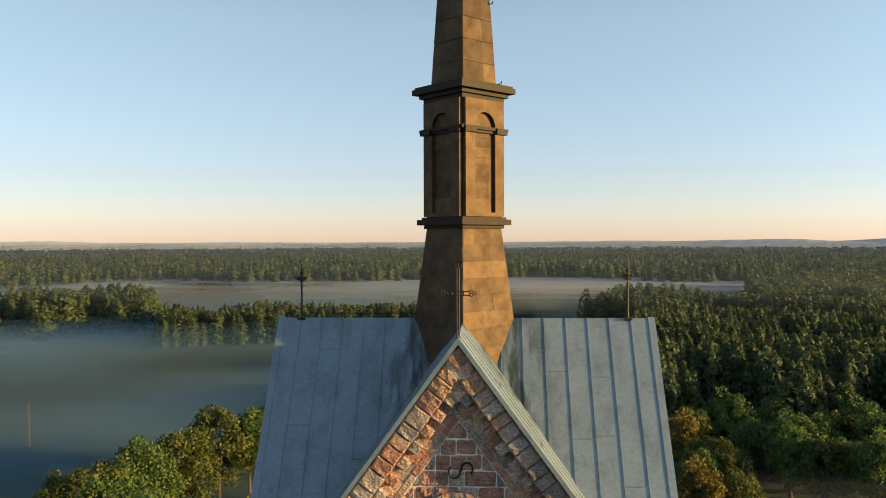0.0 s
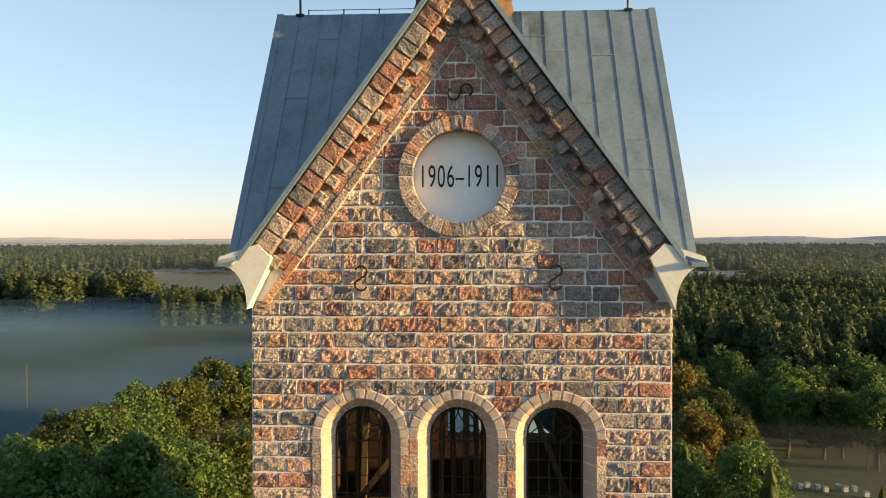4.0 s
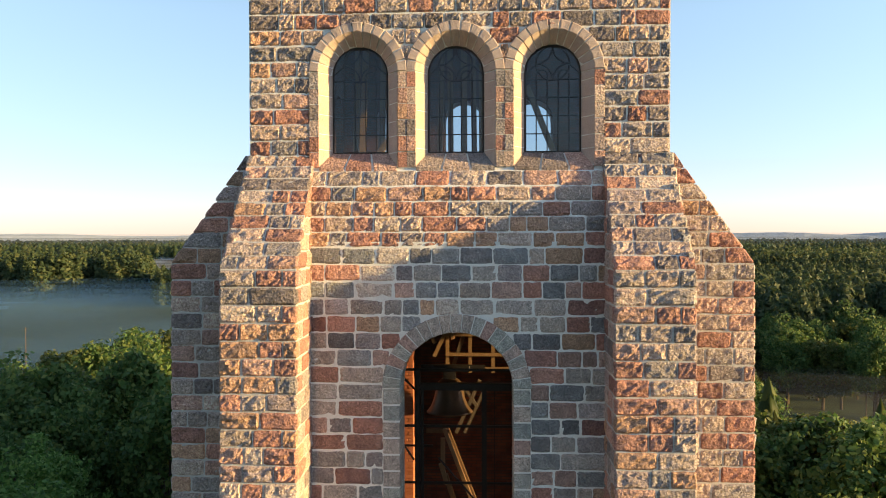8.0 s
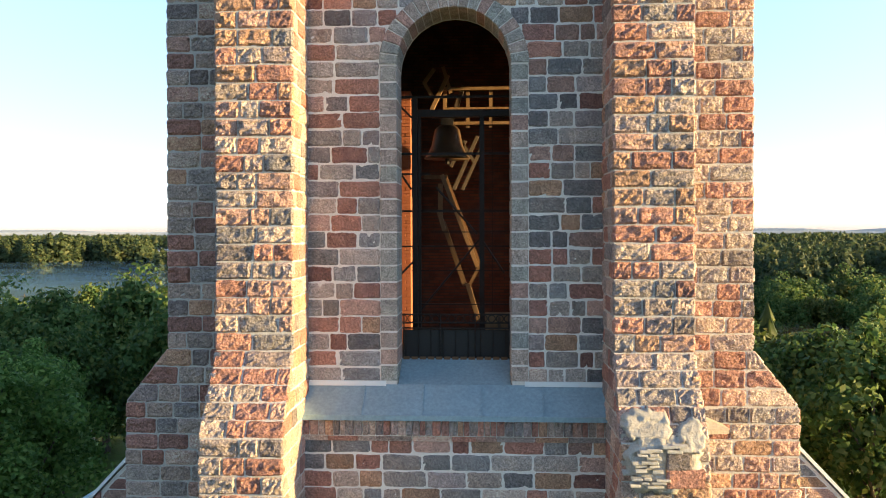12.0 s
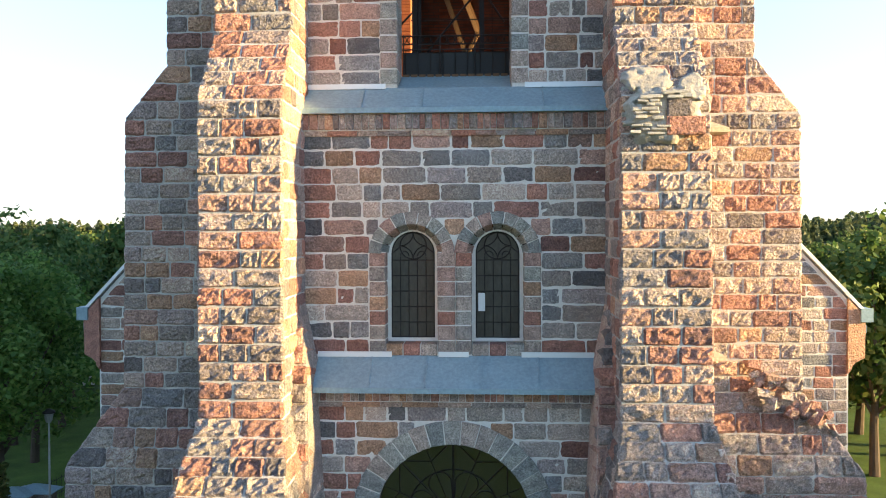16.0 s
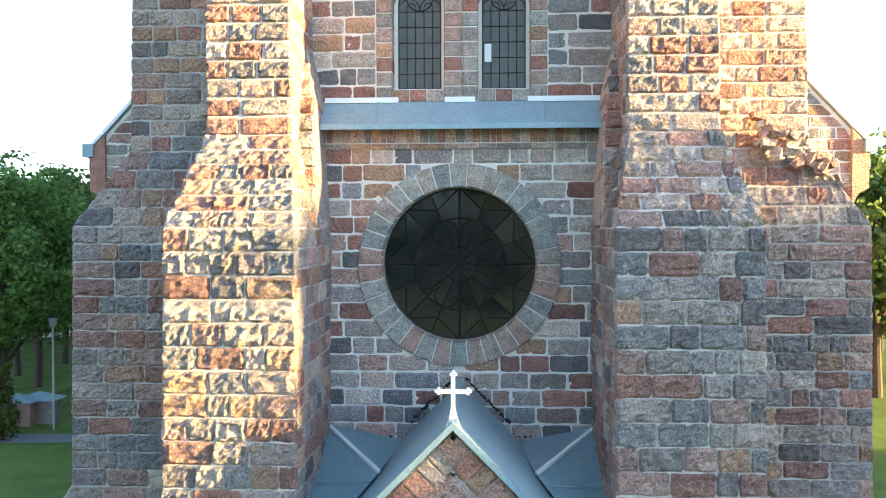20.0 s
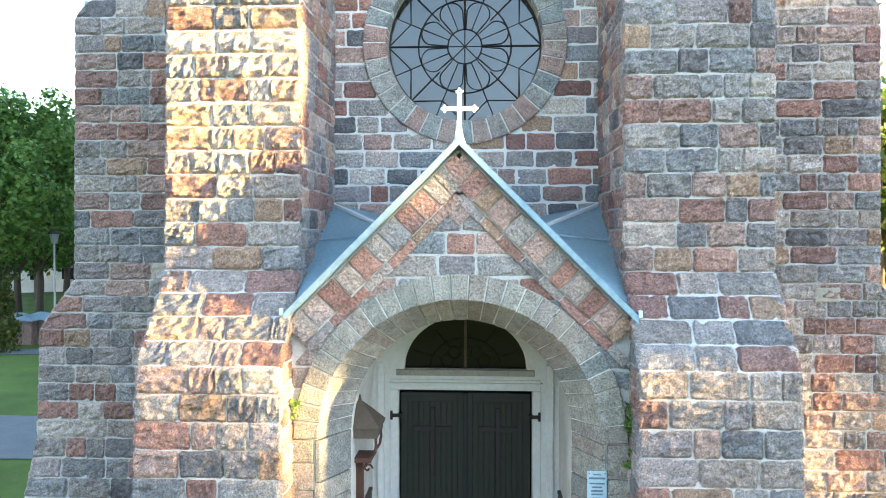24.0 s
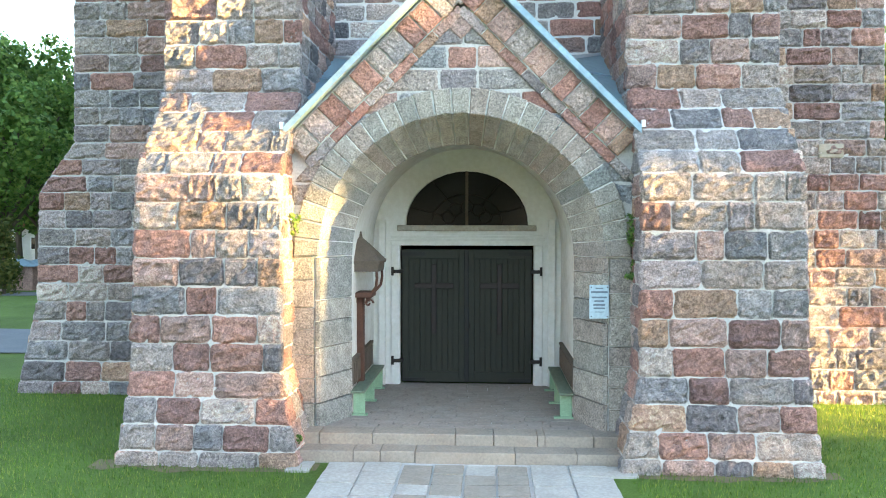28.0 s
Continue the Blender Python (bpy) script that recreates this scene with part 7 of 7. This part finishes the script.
wood("spruce_forest", "dense dark spruce forest with sunlit tops", scatter(2500, 0.17, 0.66, 330, 560, rs, lambda b, d: (b > 0.37) | (d < 372 + 30 * np.sin(b * 30))), 13, 18, mid_near, 1.35)
wood("forest_island", "wooded island rising from the misty meadow", scatter(760, -0.56, -0.352, 330, 410, rs, lambda b, d: (d > 338 + 5 * np.sin(b * 71) + 3 * np.sin(b * 163)) & (d < 400 + 10 * np.sin(b * 25))), 12, 18, near, 1.3)
wood("forest_island", "low wood with yellowing tops rising from the mist", scatter(1500, -0.345, 0.02, 284, 350, rs, lambda b, d: (d > 294) & (d < 338 + 9 * np.sin(b * 29))), 8, 13.5, near, 1.35)
wood("far_forest", "wide forest beyond the mist", scatter(7800, -0.68, 0.68, 600, 1250, rs, lambda b, d: d > 610 + 45 * np.sin(b * 13)), 15, 21, middle, 1.35)
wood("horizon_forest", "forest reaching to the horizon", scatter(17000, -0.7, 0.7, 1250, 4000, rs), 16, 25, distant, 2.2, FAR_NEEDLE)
# low wooded ridges on the skyline
bm = bmesh.new()
for d, z, ph in ((2600, 26, 0.0), (3300, 34, 1.7), (4000, 34, 3.1)):
    prev = None
    for k in range(161):
        a = -0.75 + 1.5 * k / 160
        top = z * (0.72 + 0.5 * noise.noise(Vector((k * 0.07 + ph * 9, ph, 0)))) + 1.6 * noise.noise(Vector((k * 0.9, ph, 4)))
        q = [bm.verts.new((0.5 + r * math.sin(a - HEAD), -14 + r * math.cos(a - HEAD), zz)) for r, zz in ((d - 160, 0), (d, top + 4), (d + 200, 0))]
        if prev:
            for i in range(2):
                bm.faces.new((prev[i], q[i], q[i + 1], prev[i + 1]))
        prev = q
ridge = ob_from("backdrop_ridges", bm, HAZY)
tagged(ridge, "low wooded ridges on the skyline, painted pale with haze", "hills", kind="structure")
for px, d, h in ((1366, 67, 13.5), (1566, 70, 12), (1215, 90, 9)):
    v, f = spruce_shape(13, 16, rs)
    st = thing("spruce_tree", "young spruce with a pointed sunlit crown", "tree", "spruces by the churchyard")
    cr = new("crown", mesh_from("crown", v[:-4] * np.array((h * 1.35, h * 1.35, h)), f[:-3], LEAF_OLIVE))
    cr.parent = st
    part("trunk", bar(bmesh.new(), (0, 0, -0.1), (0, 0, h * 0.5), 0.14, 7, 0.06), BARK, st)
    st.matrix_basis = Matrix.Translation(at(px, d))

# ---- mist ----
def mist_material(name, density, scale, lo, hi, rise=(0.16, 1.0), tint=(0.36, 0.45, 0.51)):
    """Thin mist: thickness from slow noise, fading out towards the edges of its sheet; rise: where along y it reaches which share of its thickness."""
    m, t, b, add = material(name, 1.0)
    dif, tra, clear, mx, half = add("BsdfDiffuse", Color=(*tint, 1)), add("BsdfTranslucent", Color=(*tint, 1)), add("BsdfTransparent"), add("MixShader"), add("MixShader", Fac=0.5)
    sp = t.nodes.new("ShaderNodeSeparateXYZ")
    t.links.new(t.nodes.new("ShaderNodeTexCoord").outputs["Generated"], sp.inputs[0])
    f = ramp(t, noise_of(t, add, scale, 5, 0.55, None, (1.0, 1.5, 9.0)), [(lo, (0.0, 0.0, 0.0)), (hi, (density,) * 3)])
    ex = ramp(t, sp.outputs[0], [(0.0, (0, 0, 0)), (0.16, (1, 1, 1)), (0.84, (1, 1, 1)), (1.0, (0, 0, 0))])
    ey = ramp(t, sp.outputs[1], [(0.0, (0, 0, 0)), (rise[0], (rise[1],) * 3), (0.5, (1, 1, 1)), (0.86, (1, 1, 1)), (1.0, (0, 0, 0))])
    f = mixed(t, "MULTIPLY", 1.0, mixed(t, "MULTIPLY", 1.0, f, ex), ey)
    t.links.new(f, mx.inputs[0])
    t.links.new(dif.outputs[0], half.inputs[1])
    t.links.new(tra.outputs[0], half.inputs[2])
    t.links.new(clear.outputs[0], mx.inputs[1])
    t.links.new(half.outputs[0], mx.inputs[2])
    t.links.new(mx.outputs[0], t.nodes["Material Output"].inputs["Surface"])
    return m


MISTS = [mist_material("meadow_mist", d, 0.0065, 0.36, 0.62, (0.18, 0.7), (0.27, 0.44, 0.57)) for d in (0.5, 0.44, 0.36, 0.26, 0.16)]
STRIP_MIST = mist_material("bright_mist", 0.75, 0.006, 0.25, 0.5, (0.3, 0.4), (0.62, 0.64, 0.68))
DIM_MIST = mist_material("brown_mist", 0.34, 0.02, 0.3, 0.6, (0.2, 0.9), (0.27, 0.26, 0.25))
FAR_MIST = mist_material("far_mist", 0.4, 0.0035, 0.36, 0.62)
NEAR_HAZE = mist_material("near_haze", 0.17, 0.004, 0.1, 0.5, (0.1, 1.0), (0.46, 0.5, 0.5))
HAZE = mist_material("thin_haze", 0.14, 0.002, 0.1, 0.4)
# Flat tinted sheets imitate ground mist and, above the treetops, distance haze.
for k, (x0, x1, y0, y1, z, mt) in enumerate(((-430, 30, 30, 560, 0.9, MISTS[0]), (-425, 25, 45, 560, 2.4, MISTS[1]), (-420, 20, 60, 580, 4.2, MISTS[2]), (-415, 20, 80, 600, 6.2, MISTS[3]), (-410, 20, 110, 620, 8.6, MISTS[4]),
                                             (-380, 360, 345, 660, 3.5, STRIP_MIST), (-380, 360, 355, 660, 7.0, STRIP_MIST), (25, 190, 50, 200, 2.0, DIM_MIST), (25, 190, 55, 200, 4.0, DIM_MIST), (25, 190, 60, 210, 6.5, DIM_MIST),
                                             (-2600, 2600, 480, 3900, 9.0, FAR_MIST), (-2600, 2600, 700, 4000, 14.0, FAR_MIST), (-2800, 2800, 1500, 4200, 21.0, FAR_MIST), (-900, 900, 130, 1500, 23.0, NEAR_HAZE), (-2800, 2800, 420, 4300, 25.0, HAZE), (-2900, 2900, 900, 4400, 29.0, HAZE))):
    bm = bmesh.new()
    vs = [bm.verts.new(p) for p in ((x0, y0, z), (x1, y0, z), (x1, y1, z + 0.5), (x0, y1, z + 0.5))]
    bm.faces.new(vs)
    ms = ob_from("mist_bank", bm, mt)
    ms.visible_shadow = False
    tagged(ms, "flat tinted sheet standing in for ground mist and distance haze", "mist", kind="stuff")

# ---- forecourt ----
path = thing("path", "forecourt path of pale and brown concrete slabs", "path", kind="structure")
slabs = [block_mesh("slab", PAVING, 0.006) for _ in range(4)]
browns = [block_mesh("slab", simple("worn_brown_paver", (0.19, 0.155, 0.125), (0.38, 0.325, 0.27), 3.0, 0.9, 0.35), 0.006) for _ in range(4)]
cols = [(-1.72, 0.46, 0), (-1.25, 0.46, 0), (-0.76, 0.375, 1), (-0.37, 0.375, 1), (0.02, 0.375, 1), (0.41, 0.375, 1), (0.82, 0.47, 0), (1.3, 0.5, 0)]
for x, w, kind in cols:
    d = 0.42 if kind == 0 else 0.37
    y = -4.66 - (0.0 if kind == 0 else 0.08)
    while y > -9.5:
        src = slabs if kind == 0 or rng.random() < 0.18 else browns
        lay("slab", rng.choice(src), path, Matrix.LocRotScale((x + w / 2 + 0.08, y - d / 2, G + 0.035 + rng.uniform(-0.006, 0.006)), Euler((rng.uniform(-0.008, 0.008), rng.uniform(-0.008, 0.008), rng.uniform(-0.006, 0.006))), (w - 0.012, d - 0.012, 0.07)))
        y -= d
part("path_bed", boxed(-1.64, 1.85, -9.5, -4.6, G - 0.1, G + 0.012), MORTAR_GREY, path)
for sx, wx in ((-1.98, 0.3), (1.98, 0.42)):
    lay("edge_slab", slabs[0], path, Matrix.LocRotScale((sx, -4.85, G + 0.03), None, (wx, 0.4, 0.06)))

m, t, b, add = material("bare_earth", 0.95)
t.links.new(mixed(t, "MIX", noise_of(t, add, 4.0, 6, 0.7), (0.09, 0.075, 0.04), (0.22, 0.175, 0.10)), b.inputs["Base Color"])
bumped(t, b, add, noise_of(t, add, 25.0, 5, 0.7), 0.6, 0.04)
bm = bmesh.new()
for s in (-1, 1):
    prev = None
    for k in range(25):
        x = s * (1.75 + 2.9 * k / 24)
        w = (0.16 + 0.3 * noise.noise(Vector((x * 2.1, s, 0)))) * math.sin(math.pi * (k + 0.5) / 25) ** 0.5
        q = [bm.verts.new((x, y, G + z)) for y, z in ((-4.7, 0.014), (-4.94 - w, 0.008))]
        if prev:
            bm.faces.new((prev[0], prev[1], q[1], q[0]) if s > 0 else (q[0], q[1], prev[1], prev[0]))
        prev = q
earth = ob_from("bare_earth", bm, m)
tagged(earth, "strip of trodden bare earth at the foot of the wall", "ground", kind="structure")
ASPHALT = simple("grey_asphalt", (0.10, 0.11, 0.12), (0.17, 0.18, 0.19), 2.0, 0.9, 0.3)
rd = ob_from("road", slab([(-60, 2.0), (-8.9, 3.6), (-8.2, 7.4), (-60, 11.0)], [], 0, 0.02, Matrix.Translation((0, 0, G + 0.02)) @ Matrix(((1, 0, 0, 0), (0, 0, 1, 0), (0, 1, 0, 0), (0, 0, 0, 1)))), ASPHALT)
tagged(rd, "grey asphalt churchyard road", "road", kind="structure")
rd2 = ob_from("footpath", slab([(-60, 16.5), (-10, 19.5), (-10, 21.0), (-60, 18.2)], [], 0, 0.02, Matrix.Translation((0, 0, G + 0.02)) @ Matrix(((1, 0, 0, 0), (0, 0, 1, 0), (0, 1, 0, 0), (0, 0, 0, 1)))), ASPHALT)
tagged(rd2, "narrow grey footpath across the lawn", "path", kind="structure")

# churchyard wall, piers, fence, lamp, house
wl = thing("churchyard_wall", "low fieldstone churchyard wall with hipped metal caps", "wall")
for k, px in enumerate((-60, -20, 22, 62)):
    p = at(px, 43)
    part("pier", box(bmesh.new(), p.x - 0.85, p.x + 0.85, p.y - 0.4, p.y + 0.4, G - 0.1, G + 1.15, None, 0.04), STONE, wl)
    part("cap", loft([[(p.x + a * w, p.y + b * w * 0.55, z) for a, b in ((-1, -1), (1, -1), (1, 1), (-1, 1))] for z, w in ((G + 1.15, 1.05), (G + 1.19, 1.05), (G + 1.5, 0.12))]), SILL, wl)
a, b = at(70, 44), at(170, 48)
fn = thing("iron_fence", "dark iron fence along the churchyard", "fence")
for z in (0.25, 1.0):
    part("rail", bar(bmesh.new(), a + Vector((0, 0, z)), b + Vector((0, 0, z)), 0.02, 5), IRON, fn)
for k in range(24):
    p = a.lerp(b, k / 23)
    part("picket", bar(bmesh.new(), p, p + Vector((0, 0, 1.15)), 0.012, 4), IRON, fn)
lp = thing("street_lamp", "slim grey lamp post with a small lantern head", "lamp")
p = at(86, 41)
GALV = simple("galvanised_post", (0.30, 0.31, 0.31), (0.42, 0.43, 0.43), 3.0, 0.5, 0.05, 0.5)
part("pole", bar(bmesh.new(), p, p + Vector((0, 0, 4.9)), 0.06, 8, 0.04), GALV, lp)
part("lantern", loft([[(p.x + r * math.cos(math.pi * i / 4), p.y + r * math.sin(math.pi * i / 4), p.z + z) for i in range(8)] for z, r in ((4.85, 0.1), (4.95, 0.16), (5.3, 0.22))]), GALV, lp)
part("hood", loft([[(p.x + r * math.cos(math.pi * i / 4), p.y + r * math.sin(math.pi * i / 4), p.z + z) for i in range(8)] for z, r in ((5.3, 0.3), (5.36, 0.28), (5.5, 0.06))]), IRON, lp)
hs = thing("house", "small white house with a red tiled roof beyond the trees", "house")
hm = Matrix.Translation(at(40, 82)) @ Matrix.Rotation(0.5, 4, "Z")
TILE = simple("red_roof_tiles", (0.22, 0.06, 0.04), (0.36, 0.12, 0.07), 2.0, 0.85, 0.3)
part("wall", box(bmesh.new(), -6, 6, -4, 4, 0, 3.0, hm), PLASTER, hs)
rf = loft([[(-6.4, -4.5, 2.9), (-6.4, 0, 5.4), (-6.4, 4.5, 2.9)], [(6.4, -4.5, 2.9), (6.4, 0, 5.4), (6.4, 4.5, 2.9)]])
rf.transform(hm)
part("roof", rf, TILE, hs)
for x in (-4, -1.5, 1, 3.5):
    wn = part("window", box(bmesh.new(), x - 0.6, x + 0.6, -4.03, -3.9, 1.0, 2.2, hm), WHITE, hs)
    part("pane", box(bmesh.new(), x - 0.5, x + 0.5, -4.05, -4.02, 1.1, 2.1, hm), GLASS, wn)
# thuja by the wall
th = thing("thuja", "narrow columnar thuja beside the churchyard wall", "shrub")
rs2 = np.random.RandomState(5)
zz = rs2.uniform(0.2, 3.4, 40)
cc = np.stack([rs2.uniform(-0.3, 0.3, 40), rs2.uniform(-0.3, 0.3, 40), zz], 1)
v, f = leaves_on(cc, 0.55 * (1.1 - zz / 4.2), 60, 0.1, rs2)
cr = new("foliage", mesh_from("foliage", v, f, LEAF_OLIVE))
cr.parent = th
part("stem", bar(bmesh.new(), (0, 0, -0.1), (0, 0, 3.0), 0.08, 6, 0.02), BARK, th)
th.matrix_basis = Matrix.Translation(at(-8, 40))
# plants in the joints of the porch
for x, y, z, n, w in ((2.26, -4.08, 3.15, 9, 0.24), (2.28, -4.1, 2.75, 6, 0.16), (-2.24, -4.1, 3.3, 4, 0.1), (-2.1, -4.66, 0.42, 6, 0.14), (-2.3, -4.72, 0.36, 5, 0.12)):
    pl = thing("wall_plant", "small tuft of green leaves growing in a masonry joint", "plant", "wall plants")
    cc = np.stack([x + rs2.uniform(-0.05, 0.05, n), y + rs2.uniform(-0.04, 0.02, n), z + rs2.uniform(-w, w, n)], 1)
    v, f = leaves_on(cc, np.full(n, 0.07), 26, 0.028, rs2)
    cr = new("leaves", mesh_from("leaves", v, f, LEAF_FRESH))
    cr.parent = pl
    part("stem", bar(bmesh.new(), (x, y + 0.08, z - w), (x, y - 0.03, z + w * 0.6), 0.008, 4), BARK, pl)
# utility poles and bee hives in the fields
for px, d in ((48, 165), (1540, 120)):
    up = thing("utility_pole", "grey wooden utility pole standing in the misty field", "pole", "utility poles")
    p = at(px, d)
    part("shaft", bar(bmesh.new(), p, p + Vector((0, 0, 8)), 0.11, 8, 0.08), OLD_TIMBER, up)
    part("crossarm", bar(bmesh.new(), p + Vector((-0.6, 0, 7.6)), p + Vector((0.6, 0, 7.6)), 0.05, 6), OLD_TIMBER, up)
HIVE = [simple("blue_hive_paint", (0.16, 0.30, 0.42), (0.22, 0.38, 0.5), 2.0), simple("white_hive_paint", (0.6, 0.6, 0.58), (0.72, 0.72, 0.7), 2.0)]
for k in range(8):
    p = at(1418 + 17 * k + rng.uniform(-3, 3), 108 + rng.uniform(-1, 1))
    hv = thing("beehive", "small painted wooden beehive in a row on the grass", "beehive", "row of beehives")
    part("body", box(bmesh.new(), p.x - 0.27, p.x + 0.27, p.y - 0.27, p.y + 0.27, G + 0.15, G + 0.7, None, 0.02), HIVE[k % 2], hv)
    part("lid", box(bmesh.new(), p.x - 0.32, p.x + 0.32, p.y - 0.32, p.y + 0.32, G + 0.7, G + 0.8, None, 0.02), GALV, hv)
    part("stand", box(bmesh.new(), p.x - 0.22, p.x + 0.22, p.y - 0.22, p.y + 0.22, G - 0.05, G + 0.15), OLD_TIMBER, hv)


# ---- grass ----
def blades(name, n, x0, x1, y0, y1, h, rs, keep):
    x, y = rs.uniform(x0, x1, n), rs.uniform(y0, y1, n)
    k = keep(x, y)
    x, y = x[k], y[k]
    n = len(x)
    a, hh, lean = rs.uniform(0, 6.28, n), h * rs.uniform(0.5, 1.3, n), rs.uniform(-0.5, 0.5, (n, 2)) * h
    w = 0.006
    p = np.stack([np.stack([x - w * np.cos(a), y - w * np.sin(a), np.full(n, G - 0.01)], 1), np.stack([x + w * np.cos(a), y + w * np.sin(a), np.full(n, G - 0.01)], 1), np.stack([x + lean[:, 0], y + lean[:, 1], G + hh], 1)], 1)
    return mesh_from(name, p.reshape(-1, 3), np.arange(n * 3).reshape(-1, 3), GRASS)


GRASS = leafy("lawn_grass", (0.055, 0.115, 0.018), (0.12, 0.21, 0.034), (0.24, 0.27, 0.06))
gr = new("grass", blades("grass", 90000, -9.5, 9.5, -7.6, 0.5, 0.06, rs2, lambda x, y: ~((x > -1.8) & (x < 2.1)) & ~((np.abs(x - 0.05) < 4.4) & (y > -4.9)) & ~((np.abs(x) < 8.1) & (y > -0.7))))
tagged(gr, "short green lawn grass round the tower", "grass", kind="stuff")

# ---- stone facing of the tower's flanks ----
PLAIN = [stone_mesh("flank_stone", STONE_BITS, 0.04, rng, 3, 3) for _ in range(6)]
pile = []


def flank(parent, quads, h=0.3):
    """Courses on several flank faces, joined into one mesh: each face by its lower left, lower right, upper left and upper right corner, seen from outside."""
    pile.clear()
    for a0, a1, b0, b1 in quads:
        a0, a1, b0, b1 = map(Vector, (a0, a1, b0, b1))
        u, up = (a1 - a0).normalized(), (b0 + b1) / 2 - (a0 + a1) / 2
        m = face(a0, u, u.cross(up).normalized())
        la, lb, ra, rb = (m.inverted() @ p for p in (a0, b0, a1, b1))
        n = max(1, round(lb.y / h))
        for k in range(n):
            f = (k + 0.5) / n
            x, end = la.x + (lb.x - la.x) * f, ra.x + (rb.x - ra.x) * f
            while end - x > 0.08:
                w = rng.uniform(0.32, 0.72)
                w = end - x if end - x < w + 0.25 else w
                pile.append((rng.choice(PLAIN), m @ Matrix.LocRotScale((x + w / 2, lb.y * f, 0), None, (w - 0.016, lb.y / n - 0.016, rng.uniform(0.8, 1.3)))))
                x += w
    vs, fs, o = [], [], 0
    for me, m in pile:
        co = np.empty(len(me.vertices) * 3, np.float32)
        me.vertices.foreach_get("co", co)
        mat = np.array(m)
        vs.append(co.reshape(-1, 3) @ mat[:3, :3].T + mat[:3, 3])
        q = np.empty(len(me.polygons) * 4, np.int32)
        me.loops.foreach_get("vertex_index", q)
        fs.append(q.reshape(-1, 4) + o)
        o += len(me.vertices)
    ob = new("flank_stones", mesh_from("flank_stones", np.concatenate(vs), np.concatenate(fs), STONE_BITS))
    ob.parent = parent
    return tagged(ob, kind="stuff")


def seen(s, p, q, r, t):
    """The corners in order for the right side, mirrored for the left."""
    return (p, q, r, t) if s > 0 else tuple(Vector((-v[0], v[1], v[2])) for v in (q, p, t, r))


for s, tail in ((-1, 0), (1, 1)):
    lv = front_levels(s)
    quads = []
    for (z1, y1, i1, o1), (z0, y0, i0, o0) in zip(lv, lv[1:]):
        yb = min(0.0, -0.5 if z0 < 10 else 0.0)
        quads.append(seen(s, (o0 + 0.002, y0, z0), (o0 + 0.002, yb, z0), (o1 + 0.002, y1, z1), (o1 + 0.002, max(yb, y1 + 0.05), z1)))
    flank(bpy.data.objects["buttress_front" + ("" if s < 0 else ".004")], quads)
    quads = []
    for (z1, x1, f1, r1), (z0, x0, f0, r0) in zip(SIDE, SIDE[1:]):
        quads.append(seen(s, (x0 + 0.002, f0, z0), (x0 + 0.002, r0, z0), (x1 + 0.002, f1, z1), (x1 + 0.002, r1, z1)))
    flank(bpy.data.objects["buttress_side" + ("" if s < 0 else ".002")], quads)
    e = HW + 0.004
    quads = []
    quads.append(seen(s, (e, 5.4, 15.1), (e, YB, 15.1), (e, 5.4, 25.6), (e, YB, 25.6)))
    quads.append(seen(s, (e, 1.36, 23.2), (e, 5.4, 23.2), (e, 1.36, 25.6), (e, 5.4, 25.6)))
    quads.append(seen(s, (e, 1.36, 15.1), (e, 2.38, 15.1), (e, 1.36, 23.2), (e, 2.38, 23.2)))
    quads.append(seen(s, (e, 4.42, 15.1), (e, 5.4, 15.1), (e, 4.42, 23.2), (e, 5.4, 23.2)))
    quads.append(seen(s, (e, 2.4, 15.1), (e, 4.4, 15.1), (e, 2.4, 16.85), (e, 4.4, 16.85)))
    quads.append(seen(s, (e, 0.1, 28.6), (e, YB - 0.1, 28.6), (e, 0.1, 30.9), (e, YB - 0.1, 30.9)))
    quads.append(seen(s, (e + 0.4, 1.6, 0.3), (e + 0.4, 6.4, 0.3), (e + 0.4, 1.6, 15.0), (e + 0.4, 6.4, 15.0)))
    flank(bpy.data.objects["wall_side" + ("" if s < 0 else ".001")], quads)
